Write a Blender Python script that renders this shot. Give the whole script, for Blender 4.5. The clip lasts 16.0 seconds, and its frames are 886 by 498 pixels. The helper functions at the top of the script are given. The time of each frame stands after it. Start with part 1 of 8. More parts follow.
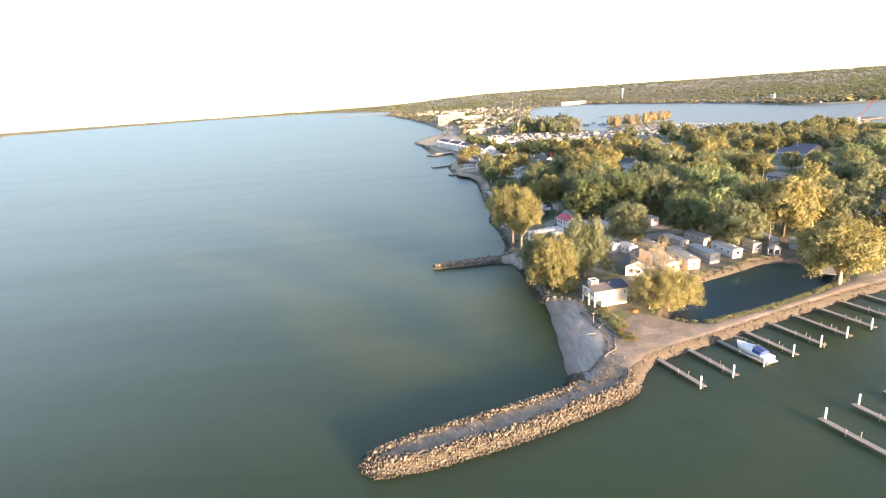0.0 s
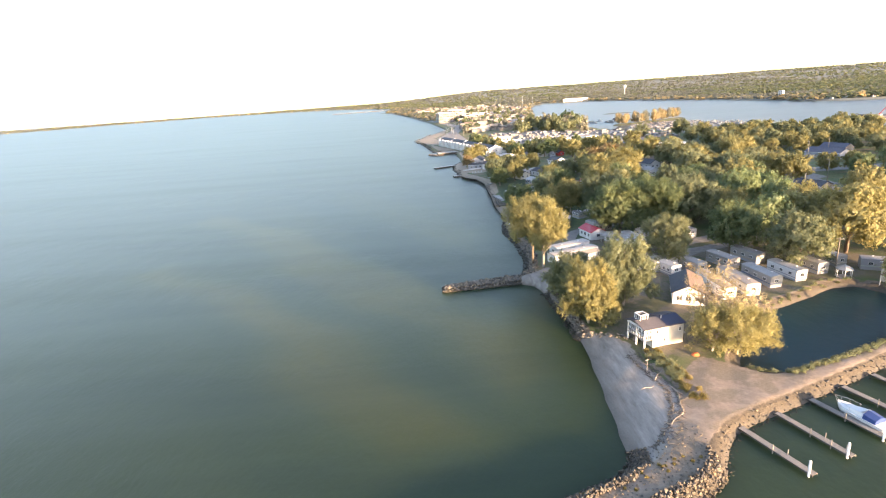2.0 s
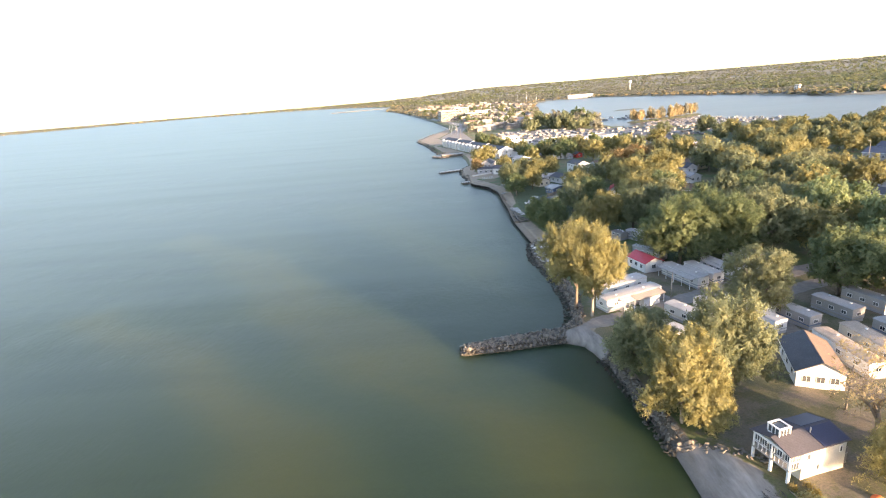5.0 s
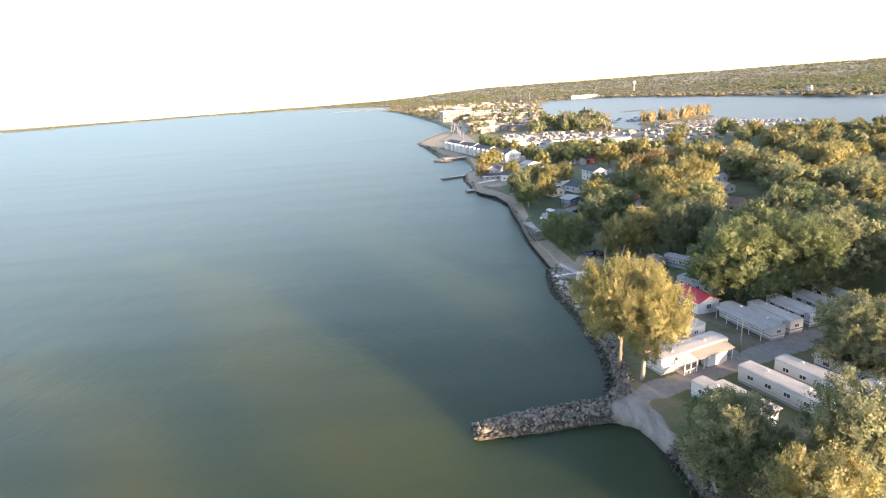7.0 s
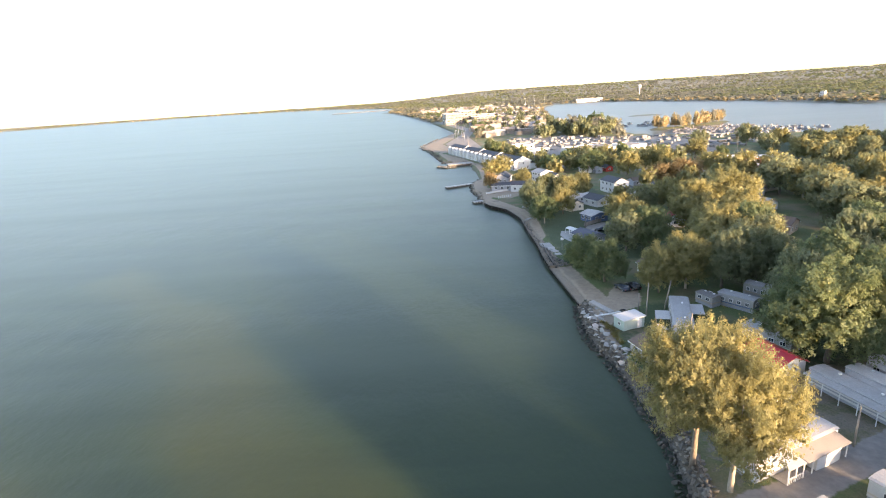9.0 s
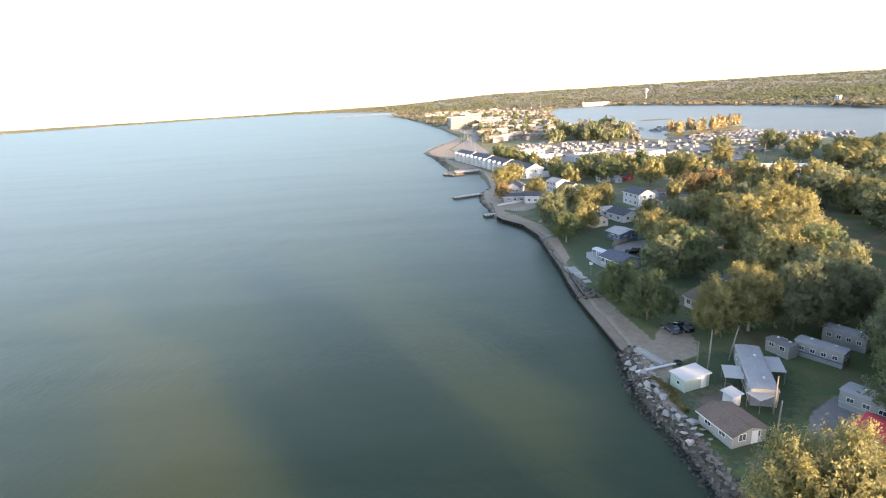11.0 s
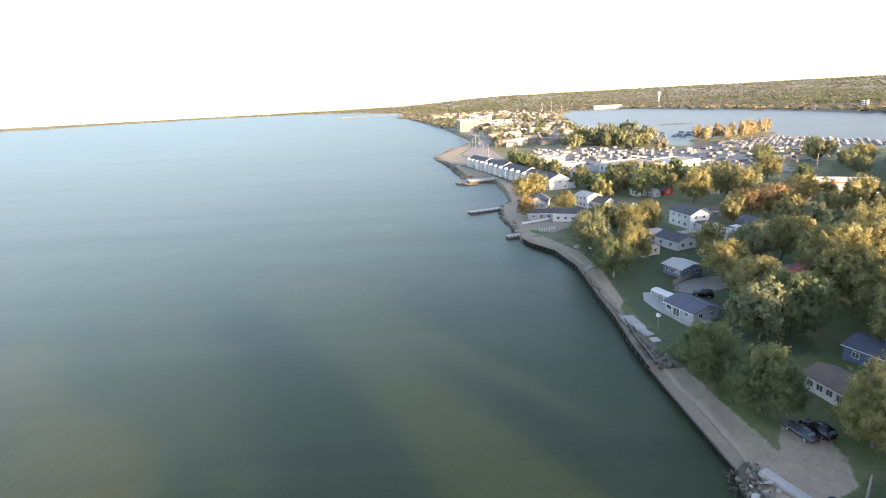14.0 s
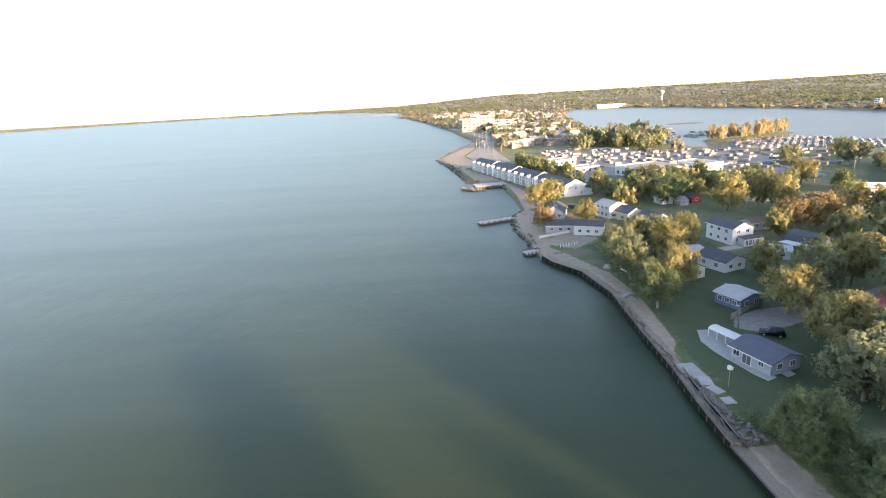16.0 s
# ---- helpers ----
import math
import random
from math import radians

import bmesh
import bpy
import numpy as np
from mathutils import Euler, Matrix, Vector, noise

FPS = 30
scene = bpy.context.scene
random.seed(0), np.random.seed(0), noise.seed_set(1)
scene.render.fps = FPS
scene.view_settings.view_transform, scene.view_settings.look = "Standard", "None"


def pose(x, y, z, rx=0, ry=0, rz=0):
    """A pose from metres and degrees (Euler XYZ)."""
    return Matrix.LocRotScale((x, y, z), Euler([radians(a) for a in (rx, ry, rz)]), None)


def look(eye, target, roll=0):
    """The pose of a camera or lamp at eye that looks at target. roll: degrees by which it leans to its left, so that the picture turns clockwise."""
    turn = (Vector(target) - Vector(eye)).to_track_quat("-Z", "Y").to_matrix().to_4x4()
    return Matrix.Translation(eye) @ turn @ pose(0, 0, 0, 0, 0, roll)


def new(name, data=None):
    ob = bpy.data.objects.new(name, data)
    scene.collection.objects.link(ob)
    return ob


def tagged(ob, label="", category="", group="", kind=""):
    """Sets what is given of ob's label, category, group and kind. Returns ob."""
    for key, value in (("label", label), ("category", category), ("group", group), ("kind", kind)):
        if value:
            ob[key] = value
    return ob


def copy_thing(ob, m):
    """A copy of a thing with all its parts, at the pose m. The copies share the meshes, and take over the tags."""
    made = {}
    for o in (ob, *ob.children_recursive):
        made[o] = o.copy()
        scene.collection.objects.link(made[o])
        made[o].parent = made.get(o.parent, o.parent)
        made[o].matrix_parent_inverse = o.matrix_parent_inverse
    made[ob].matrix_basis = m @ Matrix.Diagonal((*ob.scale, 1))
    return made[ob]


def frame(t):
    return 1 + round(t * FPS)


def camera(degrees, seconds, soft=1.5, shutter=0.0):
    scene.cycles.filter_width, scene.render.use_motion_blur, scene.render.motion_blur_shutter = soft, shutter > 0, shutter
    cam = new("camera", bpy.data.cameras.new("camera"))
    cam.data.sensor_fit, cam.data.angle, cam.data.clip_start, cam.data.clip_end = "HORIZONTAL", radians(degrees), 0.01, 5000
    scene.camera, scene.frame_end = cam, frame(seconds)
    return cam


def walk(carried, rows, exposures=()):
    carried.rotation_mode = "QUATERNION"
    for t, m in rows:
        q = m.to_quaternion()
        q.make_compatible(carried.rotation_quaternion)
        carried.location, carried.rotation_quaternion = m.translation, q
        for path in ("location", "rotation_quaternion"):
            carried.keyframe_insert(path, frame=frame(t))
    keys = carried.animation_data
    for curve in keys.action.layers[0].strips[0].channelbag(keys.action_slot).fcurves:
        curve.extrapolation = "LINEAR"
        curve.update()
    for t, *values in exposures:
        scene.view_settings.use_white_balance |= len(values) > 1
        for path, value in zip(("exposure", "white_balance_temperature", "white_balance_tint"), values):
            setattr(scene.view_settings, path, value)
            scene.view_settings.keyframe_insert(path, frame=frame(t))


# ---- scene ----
# ---------- camera ----------
cam = camera(80.4, 16.0, 1.1)
PATH = [
    (0, (1.39, -2.55, 52.56), (2.24, 93.50, 24.66), -4.0),
    (0.5, (0.91, 3.36, 52.52), (1.76, 99.26, 24.32), -4.2),
    (1, (0.26, 9.31, 52.44), (1.06, 105.21, 24.19), -4.1),
    (1.5, (-0.47, 15.32, 52.32), (0.38, 111.27, 23.97), -4.1),
    (2, (-1.13, 21.43, 52.17), (-0.18, 117.33, 23.77), -4.1),
    (2.5, (-1.69, 27.64, 52.04), (-0.74, 123.54, 23.59), -4.3),
    (3, (-2.11, 33.81, 51.92), (-1.21, 129.66, 23.37), -4.3),
    (3.5, (-2.47, 40.04, 51.86), (-1.67, 135.84, 23.21), -4.3),
    (4, (-2.84, 46.43, 51.83), (-2.04, 142.23, 23.08), -4.5),
    (6.5, (-3.52, 81.01, 51.35), (-2.97, 176.76, 22.55), -4.6),
    (7, (-3.69, 87.54, 51.26), (-3.09, 183.34, 22.46), -4.3),
    (7.5, (-3.96, 93.92, 51.17), (-3.21, 189.72, 22.42), -4.2),
    (8, (-4.09, 100.39, 51.11), (-3.34, 196.19, 22.31), -4.1),
    (8.5, (-4.26, 106.89, 51.06), (-3.56, 202.69, 22.36), -3.9),
    (9, (-4.59, 113.17, 51.07), (-4.14, 209.02, 22.67), -3.8),
    (11.5, (-6.64, 140.94, 50.91), (-6.94, 236.99, 23.16), -3.5),
    (12, (-7.05, 146.52, 50.94), (-7.50, 242.62, 23.19), -3.3),
    (12.5, (-7.53, 152.17, 50.96), (-8.18, 248.27, 23.36), -3.4),
    (13, (-8.16, 157.82, 50.96), (-8.96, 253.97, 23.41), -3.2),
    (13.5, (-8.89, 163.48, 50.96), (-9.89, 259.63, 23.51), -3.1),
    (14, (-9.74, 169.08, 50.98), (-10.74, 265.23, 23.48), -3.1),
    (14.5, (-10.57, 174.73, 51.03), (-11.57, 270.88, 23.53), -3.2),
    (15, (-11.26, 180.42, 51.08), (-12.31, 276.52, 23.53), -3.2),
    (15.5, (-11.91, 186.17, 51.11), (-12.96, 282.27, 23.56), -3.4),
    (16, (-12.56, 192.00, 51.14), (-13.56, 288.10, 23.54), -3.3),
]
walk(cam, [(t, look(eye, target, roll)) for t, eye, target, roll in PATH], [(0, 2.7, 6900, 20), (16, 2.7, 6900, 20)])

# ---------- world, sun ----------
SUN_DIR = Vector((0.60, -0.80, 0.0)).normalized()   # level direction towards the sun
SUN_ELEV = radians(6.9)
world = bpy.data.worlds.new("sky_world")
scene.world = world
world.use_nodes = True
wn = world.node_tree
bg = wn.nodes["Background"]
sky = wn.nodes.new("ShaderNodeTexSky")
sky.sky_type = "NISHITA"
sky.sun_disc = False
sky.sun_elevation = SUN_ELEV
sky.sun_rotation = math.atan2(SUN_DIR.x, SUN_DIR.y)
sky.air_density = 0.7
sky.dust_density = 0.7
sky.ozone_density = 0.8
wn.links.new(sky.outputs[0], bg.inputs[0])
bg.inputs[1].default_value = 0.15
sun = new("sun", bpy.data.lights.new("sun", "SUN"))
sun.data.energy = 4.1
sun.data.angle = radians(2.5)
sun.data.color = (1.0, 0.74, 0.45)
sun_to = Vector((SUN_DIR.x * math.cos(SUN_ELEV), SUN_DIR.y * math.cos(SUN_ELEV), math.sin(SUN_ELEV)))
sun.matrix_world = look(sun_to * 300, (0, 0, 0))

# ---------- small tools ----------
K = 1.2          # metres in one unit of the plan
G = 1.4          # height of the land over the lake
RNG = random.Random(7)


def to_object(name, bm, material, smooth=False):
    me = bpy.data.meshes.new(name)
    bm.normal_update()
    bm.to_mesh(me)
    bm.free()
    for m in (material if isinstance(material, (list, tuple)) else [material]):
        me.materials.append(m)
    if smooth:
        me.polygons.foreach_set("use_smooth", [True] * len(me.polygons))
    return new(name, me)


def part(name, bm, material, parent, label="", smooth=False):
    ob = to_object(name, bm, material, smooth)
    ob.parent = parent
    if label:
        ob["label"] = label
    return ob


def shared(name, me, parent, m=None, label=""):
    """One more object on a mesh that exists already."""
    ob = new(name, me)
    ob.parent = parent
    if m is not None:
        ob.matrix_basis = m
    if label:
        ob["label"] = label
    return ob


def thing(name, x, y, z, rot, label, category, group="", kind=""):
    ob = new(name)
    ob.matrix_basis = pose(x, y, z, 0, 0, rot)
    ob.empty_display_size = 0.3
    return tagged(ob, label, category, group, kind)


def box(bm, x0, x1, y0, y1, z0, z1, mi=0):
    v = [bm.verts.new(p) for p in ((x0, y0, z0), (x1, y0, z0), (x1, y1, z0), (x0, y1, z0),
                                   (x0, y0, z1), (x1, y0, z1), (x1, y1, z1), (x0, y1, z1))]
    for f in ((3, 2, 1, 0), (4, 5, 6, 7), (0, 1, 5, 4), (1, 2, 6, 5), (2, 3, 7, 6), (3, 0, 4, 7)):
        bm.faces.new([v[i] for i in f]).material_index = mi
    return v


def boxes(*rows):
    bm = bmesh.new()
    for r in rows:
        box(bm, *r)
    return bm


def tube(bm, pts, radii, n=8, cap=True):
    """A round limb through points, with a radius at each."""
    rings = []
    for i, (p, r) in enumerate(zip(pts, radii)):
        p = Vector(p)
        a = Vector(pts[max(i - 1, 0)])
        b = Vector(pts[min(i + 1, len(pts) - 1)])
        q = (b - a).to_track_quat("Z", "Y")
        rings.append([bm.verts.new(p + q @ Vector((r * math.cos(k * math.tau / n), r * math.sin(k * math.tau / n), 0))) for k in range(n)])
    for a, b in zip(rings, rings[1:]):
        for k in range(n):
            bm.faces.new((a[k], a[(k + 1) % n], b[(k + 1) % n], b[k]))
    if cap:
        bm.faces.new(rings[0][::-1])
        bm.faces.new(rings[-1])


def slab(bm, quad, thick):
    """A board of even thickness over four corners."""
    q = [Vector(p) for p in quad]
    n = (q[1] - q[0]).cross(q[3] - q[0]).normalized() * thick
    lo = [bm.verts.new(p) for p in q]
    hi = [bm.verts.new(p + n) for p in q]
    bm.faces.new(lo[::-1])
    bm.faces.new(hi)
    for i in range(4):
        j = (i + 1) % 4
        bm.faces.new((lo[i], lo[j], hi[j], hi[i]))


def from_arrays(name, verts, faces, material, smooth=False):
    me = bpy.data.meshes.new(name)
    verts, faces = np.asarray(verts, dtype=np.float32), np.asarray(faces, dtype=np.int32)
    k = faces.shape[1]
    me.vertices.add(len(verts))
    me.vertices.foreach_set("co", verts.ravel())
    me.loops.add(faces.size)
    me.loops.foreach_set("vertex_index", faces.ravel())
    me.polygons.add(len(faces))
    me.polygons.foreach_set("loop_start", np.arange(0, faces.size, k, dtype=np.int32))
    me.polygons.foreach_set("use_smooth", np.full(len(faces), smooth))
    me.update(calc_edges=True)
    me.validate()
    me.materials.append(material)
    return me


# ---------- materials ----------
def material(name):
    m = bpy.data.materials.new(name)
    m.use_nodes = True
    nt = m.node_tree
    return m, nt, nt.nodes["Principled BSDF"]


def ramp(nt, fac, stops):
    r = nt.nodes.new("ShaderNodeValToRGB")
    while len(r.color_ramp.elements) < len(stops):
        r.color_ramp.elements.new(0.5)
    for e, (p, c) in zip(r.color_ramp.elements, stops):
        e.position, e.color = p, (*c, 1)
    nt.links.new(fac, r.inputs[0])
    return r.outputs[0]


def noise_tex(nt, scale, detail=4, rough=0.55, coords="Object", stretch=None):
    tc = nt.nodes.new("ShaderNodeTexCoord")
    n = nt.nodes.new("ShaderNodeTexNoise")
    n.inputs["Scale"].default_value = scale
    n.inputs["Detail"].default_value = detail
    n.inputs["Roughness"].default_value = rough
    src = tc.outputs[coords]
    if stretch:
        mp = nt.nodes.new("ShaderNodeMapping")
        mp.inputs["Scale"].default_value = stretch
        nt.links.new(src, mp.inputs[0])
        src = mp.outputs[0]
    nt.links.new(src, n.inputs["Vector"])
    return n.outputs["Fac"]


def mix(nt, fac, a, b, kind="MIX"):
    n = nt.nodes.new("ShaderNodeMix")
    n.data_type, n.blend_type = "RGBA", kind
    for sock, v in ((n.inputs[0], fac), (n.inputs[6], a), (n.inputs[7], b)):
        if isinstance(v, (int, float)):
            sock.default_value = v
        elif isinstance(v, tuple):
            sock.default_value = (*v, 1)
        else:
            nt.links.new(v, sock)
    return n.outputs[2]


def math_node(nt, op, a, b=None, clamp=False):
    n = nt.nodes.new("ShaderNodeMath")
    n.operation, n.use_clamp = op, clamp
    for sock, v in zip(n.inputs, (a, b)):
        if v is None:
            continue
        if isinstance(v, (int, float)):
            sock.default_value = v
        else:
            nt.links.new(v, sock)
    return n.outputs[0]


def bump(nt, bsdf, height, strength, dist=0.05):
    b = nt.nodes.new("ShaderNodeBump")
    b.inputs["Strength"].default_value = strength
    b.inputs["Distance"].default_value = dist
    nt.links.new(height, b.inputs["Height"])
    nt.links.new(b.outputs[0], bsdf.inputs["Normal"])


def plain(name, color, rough=0.7, metal=0.0, grain=9.0, stain=0.35, amount=0.25, bumpy=0.15, vary=0.0, stretch=None):
    """Paint, metal, wood or concrete: fine grain, wider stains, slight relief."""
    m, nt, b = material(name)
    fine = noise_tex(nt, grain, 5, 0.6, stretch=stretch)
    wide = noise_tex(nt, stain, 3, 0.55)
    c0 = tuple(max(0.0, v * (1 - amount)) for v in color)
    c1 = tuple(min(1.0, v * (1 + 0.6 * amount)) for v in color)
    col = ramp(nt, fine, [(0.25, c0), (0.7, c1)])
    worn = tuple(v * (1 - 1.1 * amount) for v in color)
    col = mix(nt, math_node(nt, "MULTIPLY", ramp(nt, wide, [(0.45, (0, 0, 0)), (0.75, (1, 1, 1))]), 0.55), col, worn)
    if vary:
        oi = nt.nodes.new("ShaderNodeObjectInfo")
        hs = nt.nodes.new("ShaderNodeHueSaturation")
        nt.links.new(col, hs.inputs["Color"])
        mr = nt.nodes.new("ShaderNodeMapRange")
        mr.inputs[3].default_value, mr.inputs[4].default_value = 1 - vary, 1 + vary
        nt.links.new(oi.outputs["Random"], mr.inputs[0])
        nt.links.new(mr.outputs[0], hs.inputs["Value"])
        col = hs.outputs[0]
    nt.links.new(col, b.inputs["Base Color"])
    b.inputs["Roughness"].default_value = rough
    b.inputs["Metallic"].default_value = metal
    if bumpy:
        bump(nt, b, fine, bumpy, 0.03)
    return m


def ribbed(name, color, rough=0.5, metal=0.0, pitch=1.2, axis="X", amount=0.2, depth=0.02):
    """Corrugated sheet, lap siding or shingle courses, with streaks."""
    m, nt, b = material(name)
    tc = nt.nodes.new("ShaderNodeTexCoord")
    w = nt.nodes.new("ShaderNodeTexWave")
    w.wave_type, w.bands_direction = "BANDS", axis
    w.inputs["Scale"].default_value = pitch
    w.inputs["Distortion"].default_value = 0.15
    nt.links.new(tc.outputs["Object"], w.inputs["Vector"])
    fine = noise_tex(nt, 5.0, 5, 0.6)
    wide = noise_tex(nt, 0.45, 3)
    c0 = tuple(v * (1 - amount) for v in color)
    c1 = tuple(min(1, v * (1 + 0.5 * amount)) for v in color)
    col = ramp(nt, fine, [(0.3, c0), (0.7, c1)])
    col = mix(nt, math_node(nt, "MULTIPLY", ramp(nt, wide, [(0.45, (0, 0, 0)), (0.7, (1, 1, 1))]), 0.5), col, tuple(v * (1 - 1.3 * amount) for v in color))
    nt.links.new(col, b.inputs["Base Color"])
    b.inputs["Roughness"].default_value = rough
    b.inputs["Metallic"].default_value = metal
    bump(nt, b, w.outputs["Fac"], 0.6, depth)
    return m


def leaf_material(name, dark, mid, light):
    m, nt, b = material(name)
    geo = nt.nodes.new("ShaderNodeNewGeometry")
    oi = nt.nodes.new("ShaderNodeObjectInfo")
    clump = noise_tex(nt, 0.35, 2, 0.5)
    f = math_node(nt, "ADD", math_node(nt, "MULTIPLY", geo.outputs["Random Per Island"], 0.20), math_node(nt, "MULTIPLY", clump, 0.80))
    f = math_node(nt, "ADD", f, math_node(nt, "MULTIPLY", math_node(nt, "SUBTRACT", oi.outputs["Random"], 0.5), 0.22))
    col = ramp(nt, f, [(0.22, dark), (0.5, mid), (0.78, light)])
    nt.nodes.remove(b)
    d = nt.nodes.new("ShaderNodeBsdfDiffuse")
    t = nt.nodes.new("ShaderNodeBsdfTranslucent")
    g = nt.nodes.new("ShaderNodeBsdfGlossy")
    g.inputs["Roughness"].default_value = 0.55
    g.inputs["Color"].default_value = (0.5, 0.5, 0.45, 1)
    nt.links.new(col, d.inputs[0])
    nt.links.new(mix(nt, 0.35, col, light), t.inputs[0])
    s1 = nt.nodes.new("ShaderNodeMixShader")
    s1.inputs[0].default_value = 0.48
    nt.links.new(d.outputs[0], s1.inputs[1])
    nt.links.new(t.outputs[0], s1.inputs[2])
    s2 = nt.nodes.new("ShaderNodeMixShader")
    s2.inputs[0].default_value = 0.04
    nt.links.new(s1.outputs[0], s2.inputs[1])
    nt.links.new(g.outputs[0], s2.inputs[2])
    nt.links.new(s2.outputs[0], nt.nodes["Material Output"].inputs[0])
    return m


def rock_material(name, dark, light, warm):
    m, nt, b = material(name)
    oi = nt.nodes.new("ShaderNodeObjectInfo")
    geo = nt.nodes.new("ShaderNodeNewGeometry")
    pick = math_node(nt, "FRACT", math_node(nt, "ADD", oi.outputs["Random"], geo.outputs["Random Per Island"]))
    base = ramp(nt, pick, [(0.0, dark), (0.5, light), (0.85, warm), (1.0, light)])
    fine = noise_tex(nt, 4.0, 6, 0.65)
    col = mix(nt, math_node(nt, "MULTIPLY", ramp(nt, fine, [(0.3, (1, 1, 1)), (0.65, (0, 0, 0))]), 0.6), base, tuple(v * 0.5 for v in dark))
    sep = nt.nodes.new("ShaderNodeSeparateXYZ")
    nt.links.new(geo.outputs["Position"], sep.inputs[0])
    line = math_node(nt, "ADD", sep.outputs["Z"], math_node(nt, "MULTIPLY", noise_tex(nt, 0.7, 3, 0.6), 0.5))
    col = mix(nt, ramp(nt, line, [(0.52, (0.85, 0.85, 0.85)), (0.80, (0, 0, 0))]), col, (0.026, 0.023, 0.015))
    nt.links.new(col, b.inputs["Base Color"])
    b.inputs["Roughness"].default_value = 0.85
    bump(nt, b, fine, 0.5, 0.08)
    return m


def glass_material():
    m, nt, b = material("window_glass")
    oi = nt.nodes.new("ShaderNodeObjectInfo")
    nt.links.new(ramp(nt, oi.outputs["Random"], [(0.0, (0.02, 0.024, 0.03)), (1.0, (0.13, 0.135, 0.14))]), b.inputs["Base Color"])
    b.inputs["Roughness"].default_value = 0.06
    b.inputs["IOR"].default_value = 1.5
    return m


M_GLASS = glass_material()
M_WHITE = plain("white_paint", (0.52, 0.515, 0.50), 0.6, amount=0.14, vary=0.06)
M_SIDING = ribbed("white_siding", (0.58, 0.575, 0.565), 0.6, pitch=2.2, axis="Z", amount=0.12, depth=0.015)
M_CREAM = ribbed("cream_siding", (0.54, 0.49, 0.40), 0.6, pitch=2.2, axis="Z", amount=0.14, depth=0.015)
M_GREYSIDE = ribbed("grey_siding", (0.30, 0.31, 0.335), 0.6, pitch=2.2, axis="Z", amount=0.15, depth=0.015)
M_BLUESIDE = ribbed("blue_siding", (0.09, 0.13, 0.22), 0.6, pitch=2.2, axis="Z", amount=0.15, depth=0.015)
M_MINT = ribbed("pale_green_siding", (0.36, 0.43, 0.385), 0.6, pitch=2.2, axis="Z", amount=0.12, depth=0.015)
M_TANSIDE = ribbed("tan_siding", (0.36, 0.295, 0.23), 0.6, pitch=2.2, axis="Z", amount=0.15, depth=0.015)
M_DULLTAN = ribbed("weathered_tan_cladding", (0.21, 0.18, 0.15), 0.75, pitch=2.2, axis="Z", amount=0.2, depth=0.015)
M_VANGREY = plain("dull_grey_caravan_panels", (0.15, 0.15, 0.15), 0.6, amount=0.2, vary=0.25)
M_VANWHITE = plain("dull_white_caravan_panels", (0.22, 0.215, 0.21), 0.6, amount=0.2, vary=0.25)
M_VANTAN = plain("dull_tan_caravan_panels", (0.21, 0.175, 0.14), 0.6, amount=0.2, vary=0.25)
M_BRICK = plain("brick_wall", (0.30, 0.13, 0.09), 0.85, grain=14, amount=0.35)
M_METALROOF = ribbed("white_metal_roof", (0.41, 0.39, 0.37), 0.75, 0.0, pitch=0.35, axis="Y", amount=0.2, depth=0.006)
M_GREYMETAL = ribbed("grey_metal_roof", (0.33, 0.32, 0.31), 0.75, 0.0, pitch=1.1, axis="Y", amount=0.2, depth=0.008)
M_ZINC = ribbed("weathered_zinc_roof", (0.27, 0.27, 0.28), 0.75, 0.0, pitch=1.1, axis="Y", amount=0.25, depth=0.008)
M_OLDBOAT = plain("dull_boat_paint", (0.33, 0.33, 0.34), 0.45, amount=0.15, vary=0.3)
M_TANROOF = ribbed("rust_stained_metal_roof", (0.40, 0.32, 0.25), 0.8, pitch=0.35, axis="Y", amount=0.3, depth=0.006)
M_OLDROOF = ribbed("dull_weathered_roof", (0.20, 0.185, 0.17), 0.85, pitch=0.5, axis="Y", amount=0.3, depth=0.006)
M_OLDWALL = ribbed("dull_grey_white_siding", (0.31, 0.30, 0.285), 0.7, pitch=2.2, axis="Z", amount=0.18, depth=0.015)
M_CREAMWHITE = ribbed("cream_white_siding", (0.50, 0.475, 0.415), 0.65, pitch=2.2, axis="Z", amount=0.16, depth=0.015)
M_OLDWOOD = plain("rotten_grey_brown_timber", (0.135, 0.115, 0.095), 0.9, grain=6, amount=0.4, vary=0.35)
M_DIRT = plain("packed_dirt", (0.26, 0.205, 0.148), 0.95, grain=4, amount=0.3)
M_WETPILE = plain("black_wet_sheet_piles", (0.014, 0.013, 0.011), 0.95, grain=5, amount=0.4)
M_WETPILE.node_tree.nodes["Principled BSDF"].inputs["Specular IOR Level"].default_value = 0.12
M_SHINGLE = ribbed("dark_shingles", (0.075, 0.078, 0.088), 0.85, pitch=1.7, axis="X", amount=0.3, depth=0.02)
M_BLUEROOF = ribbed("slate_blue_shingles", (0.088, 0.092, 0.122), 0.8, pitch=1.7, axis="X", amount=0.25, depth=0.02)
M_BROWNROOF = ribbed("brown_shingles", (0.17, 0.12, 0.09), 0.85, pitch=1.7, axis="X", amount=0.3, depth=0.02)
M_REDROOF = ribbed("red_metal_roof", (0.45, 0.035, 0.05), 0.45, pitch=1.3, axis="Y", amount=0.2, depth=0.02)
M_FLATROOF = plain("flat_gravel_roof", (0.29, 0.25, 0.215), 0.9, amount=0.2)
M_TRIM = plain("white_trim", (0.66, 0.655, 0.64), 0.55, amount=0.08, bumpy=0.05)
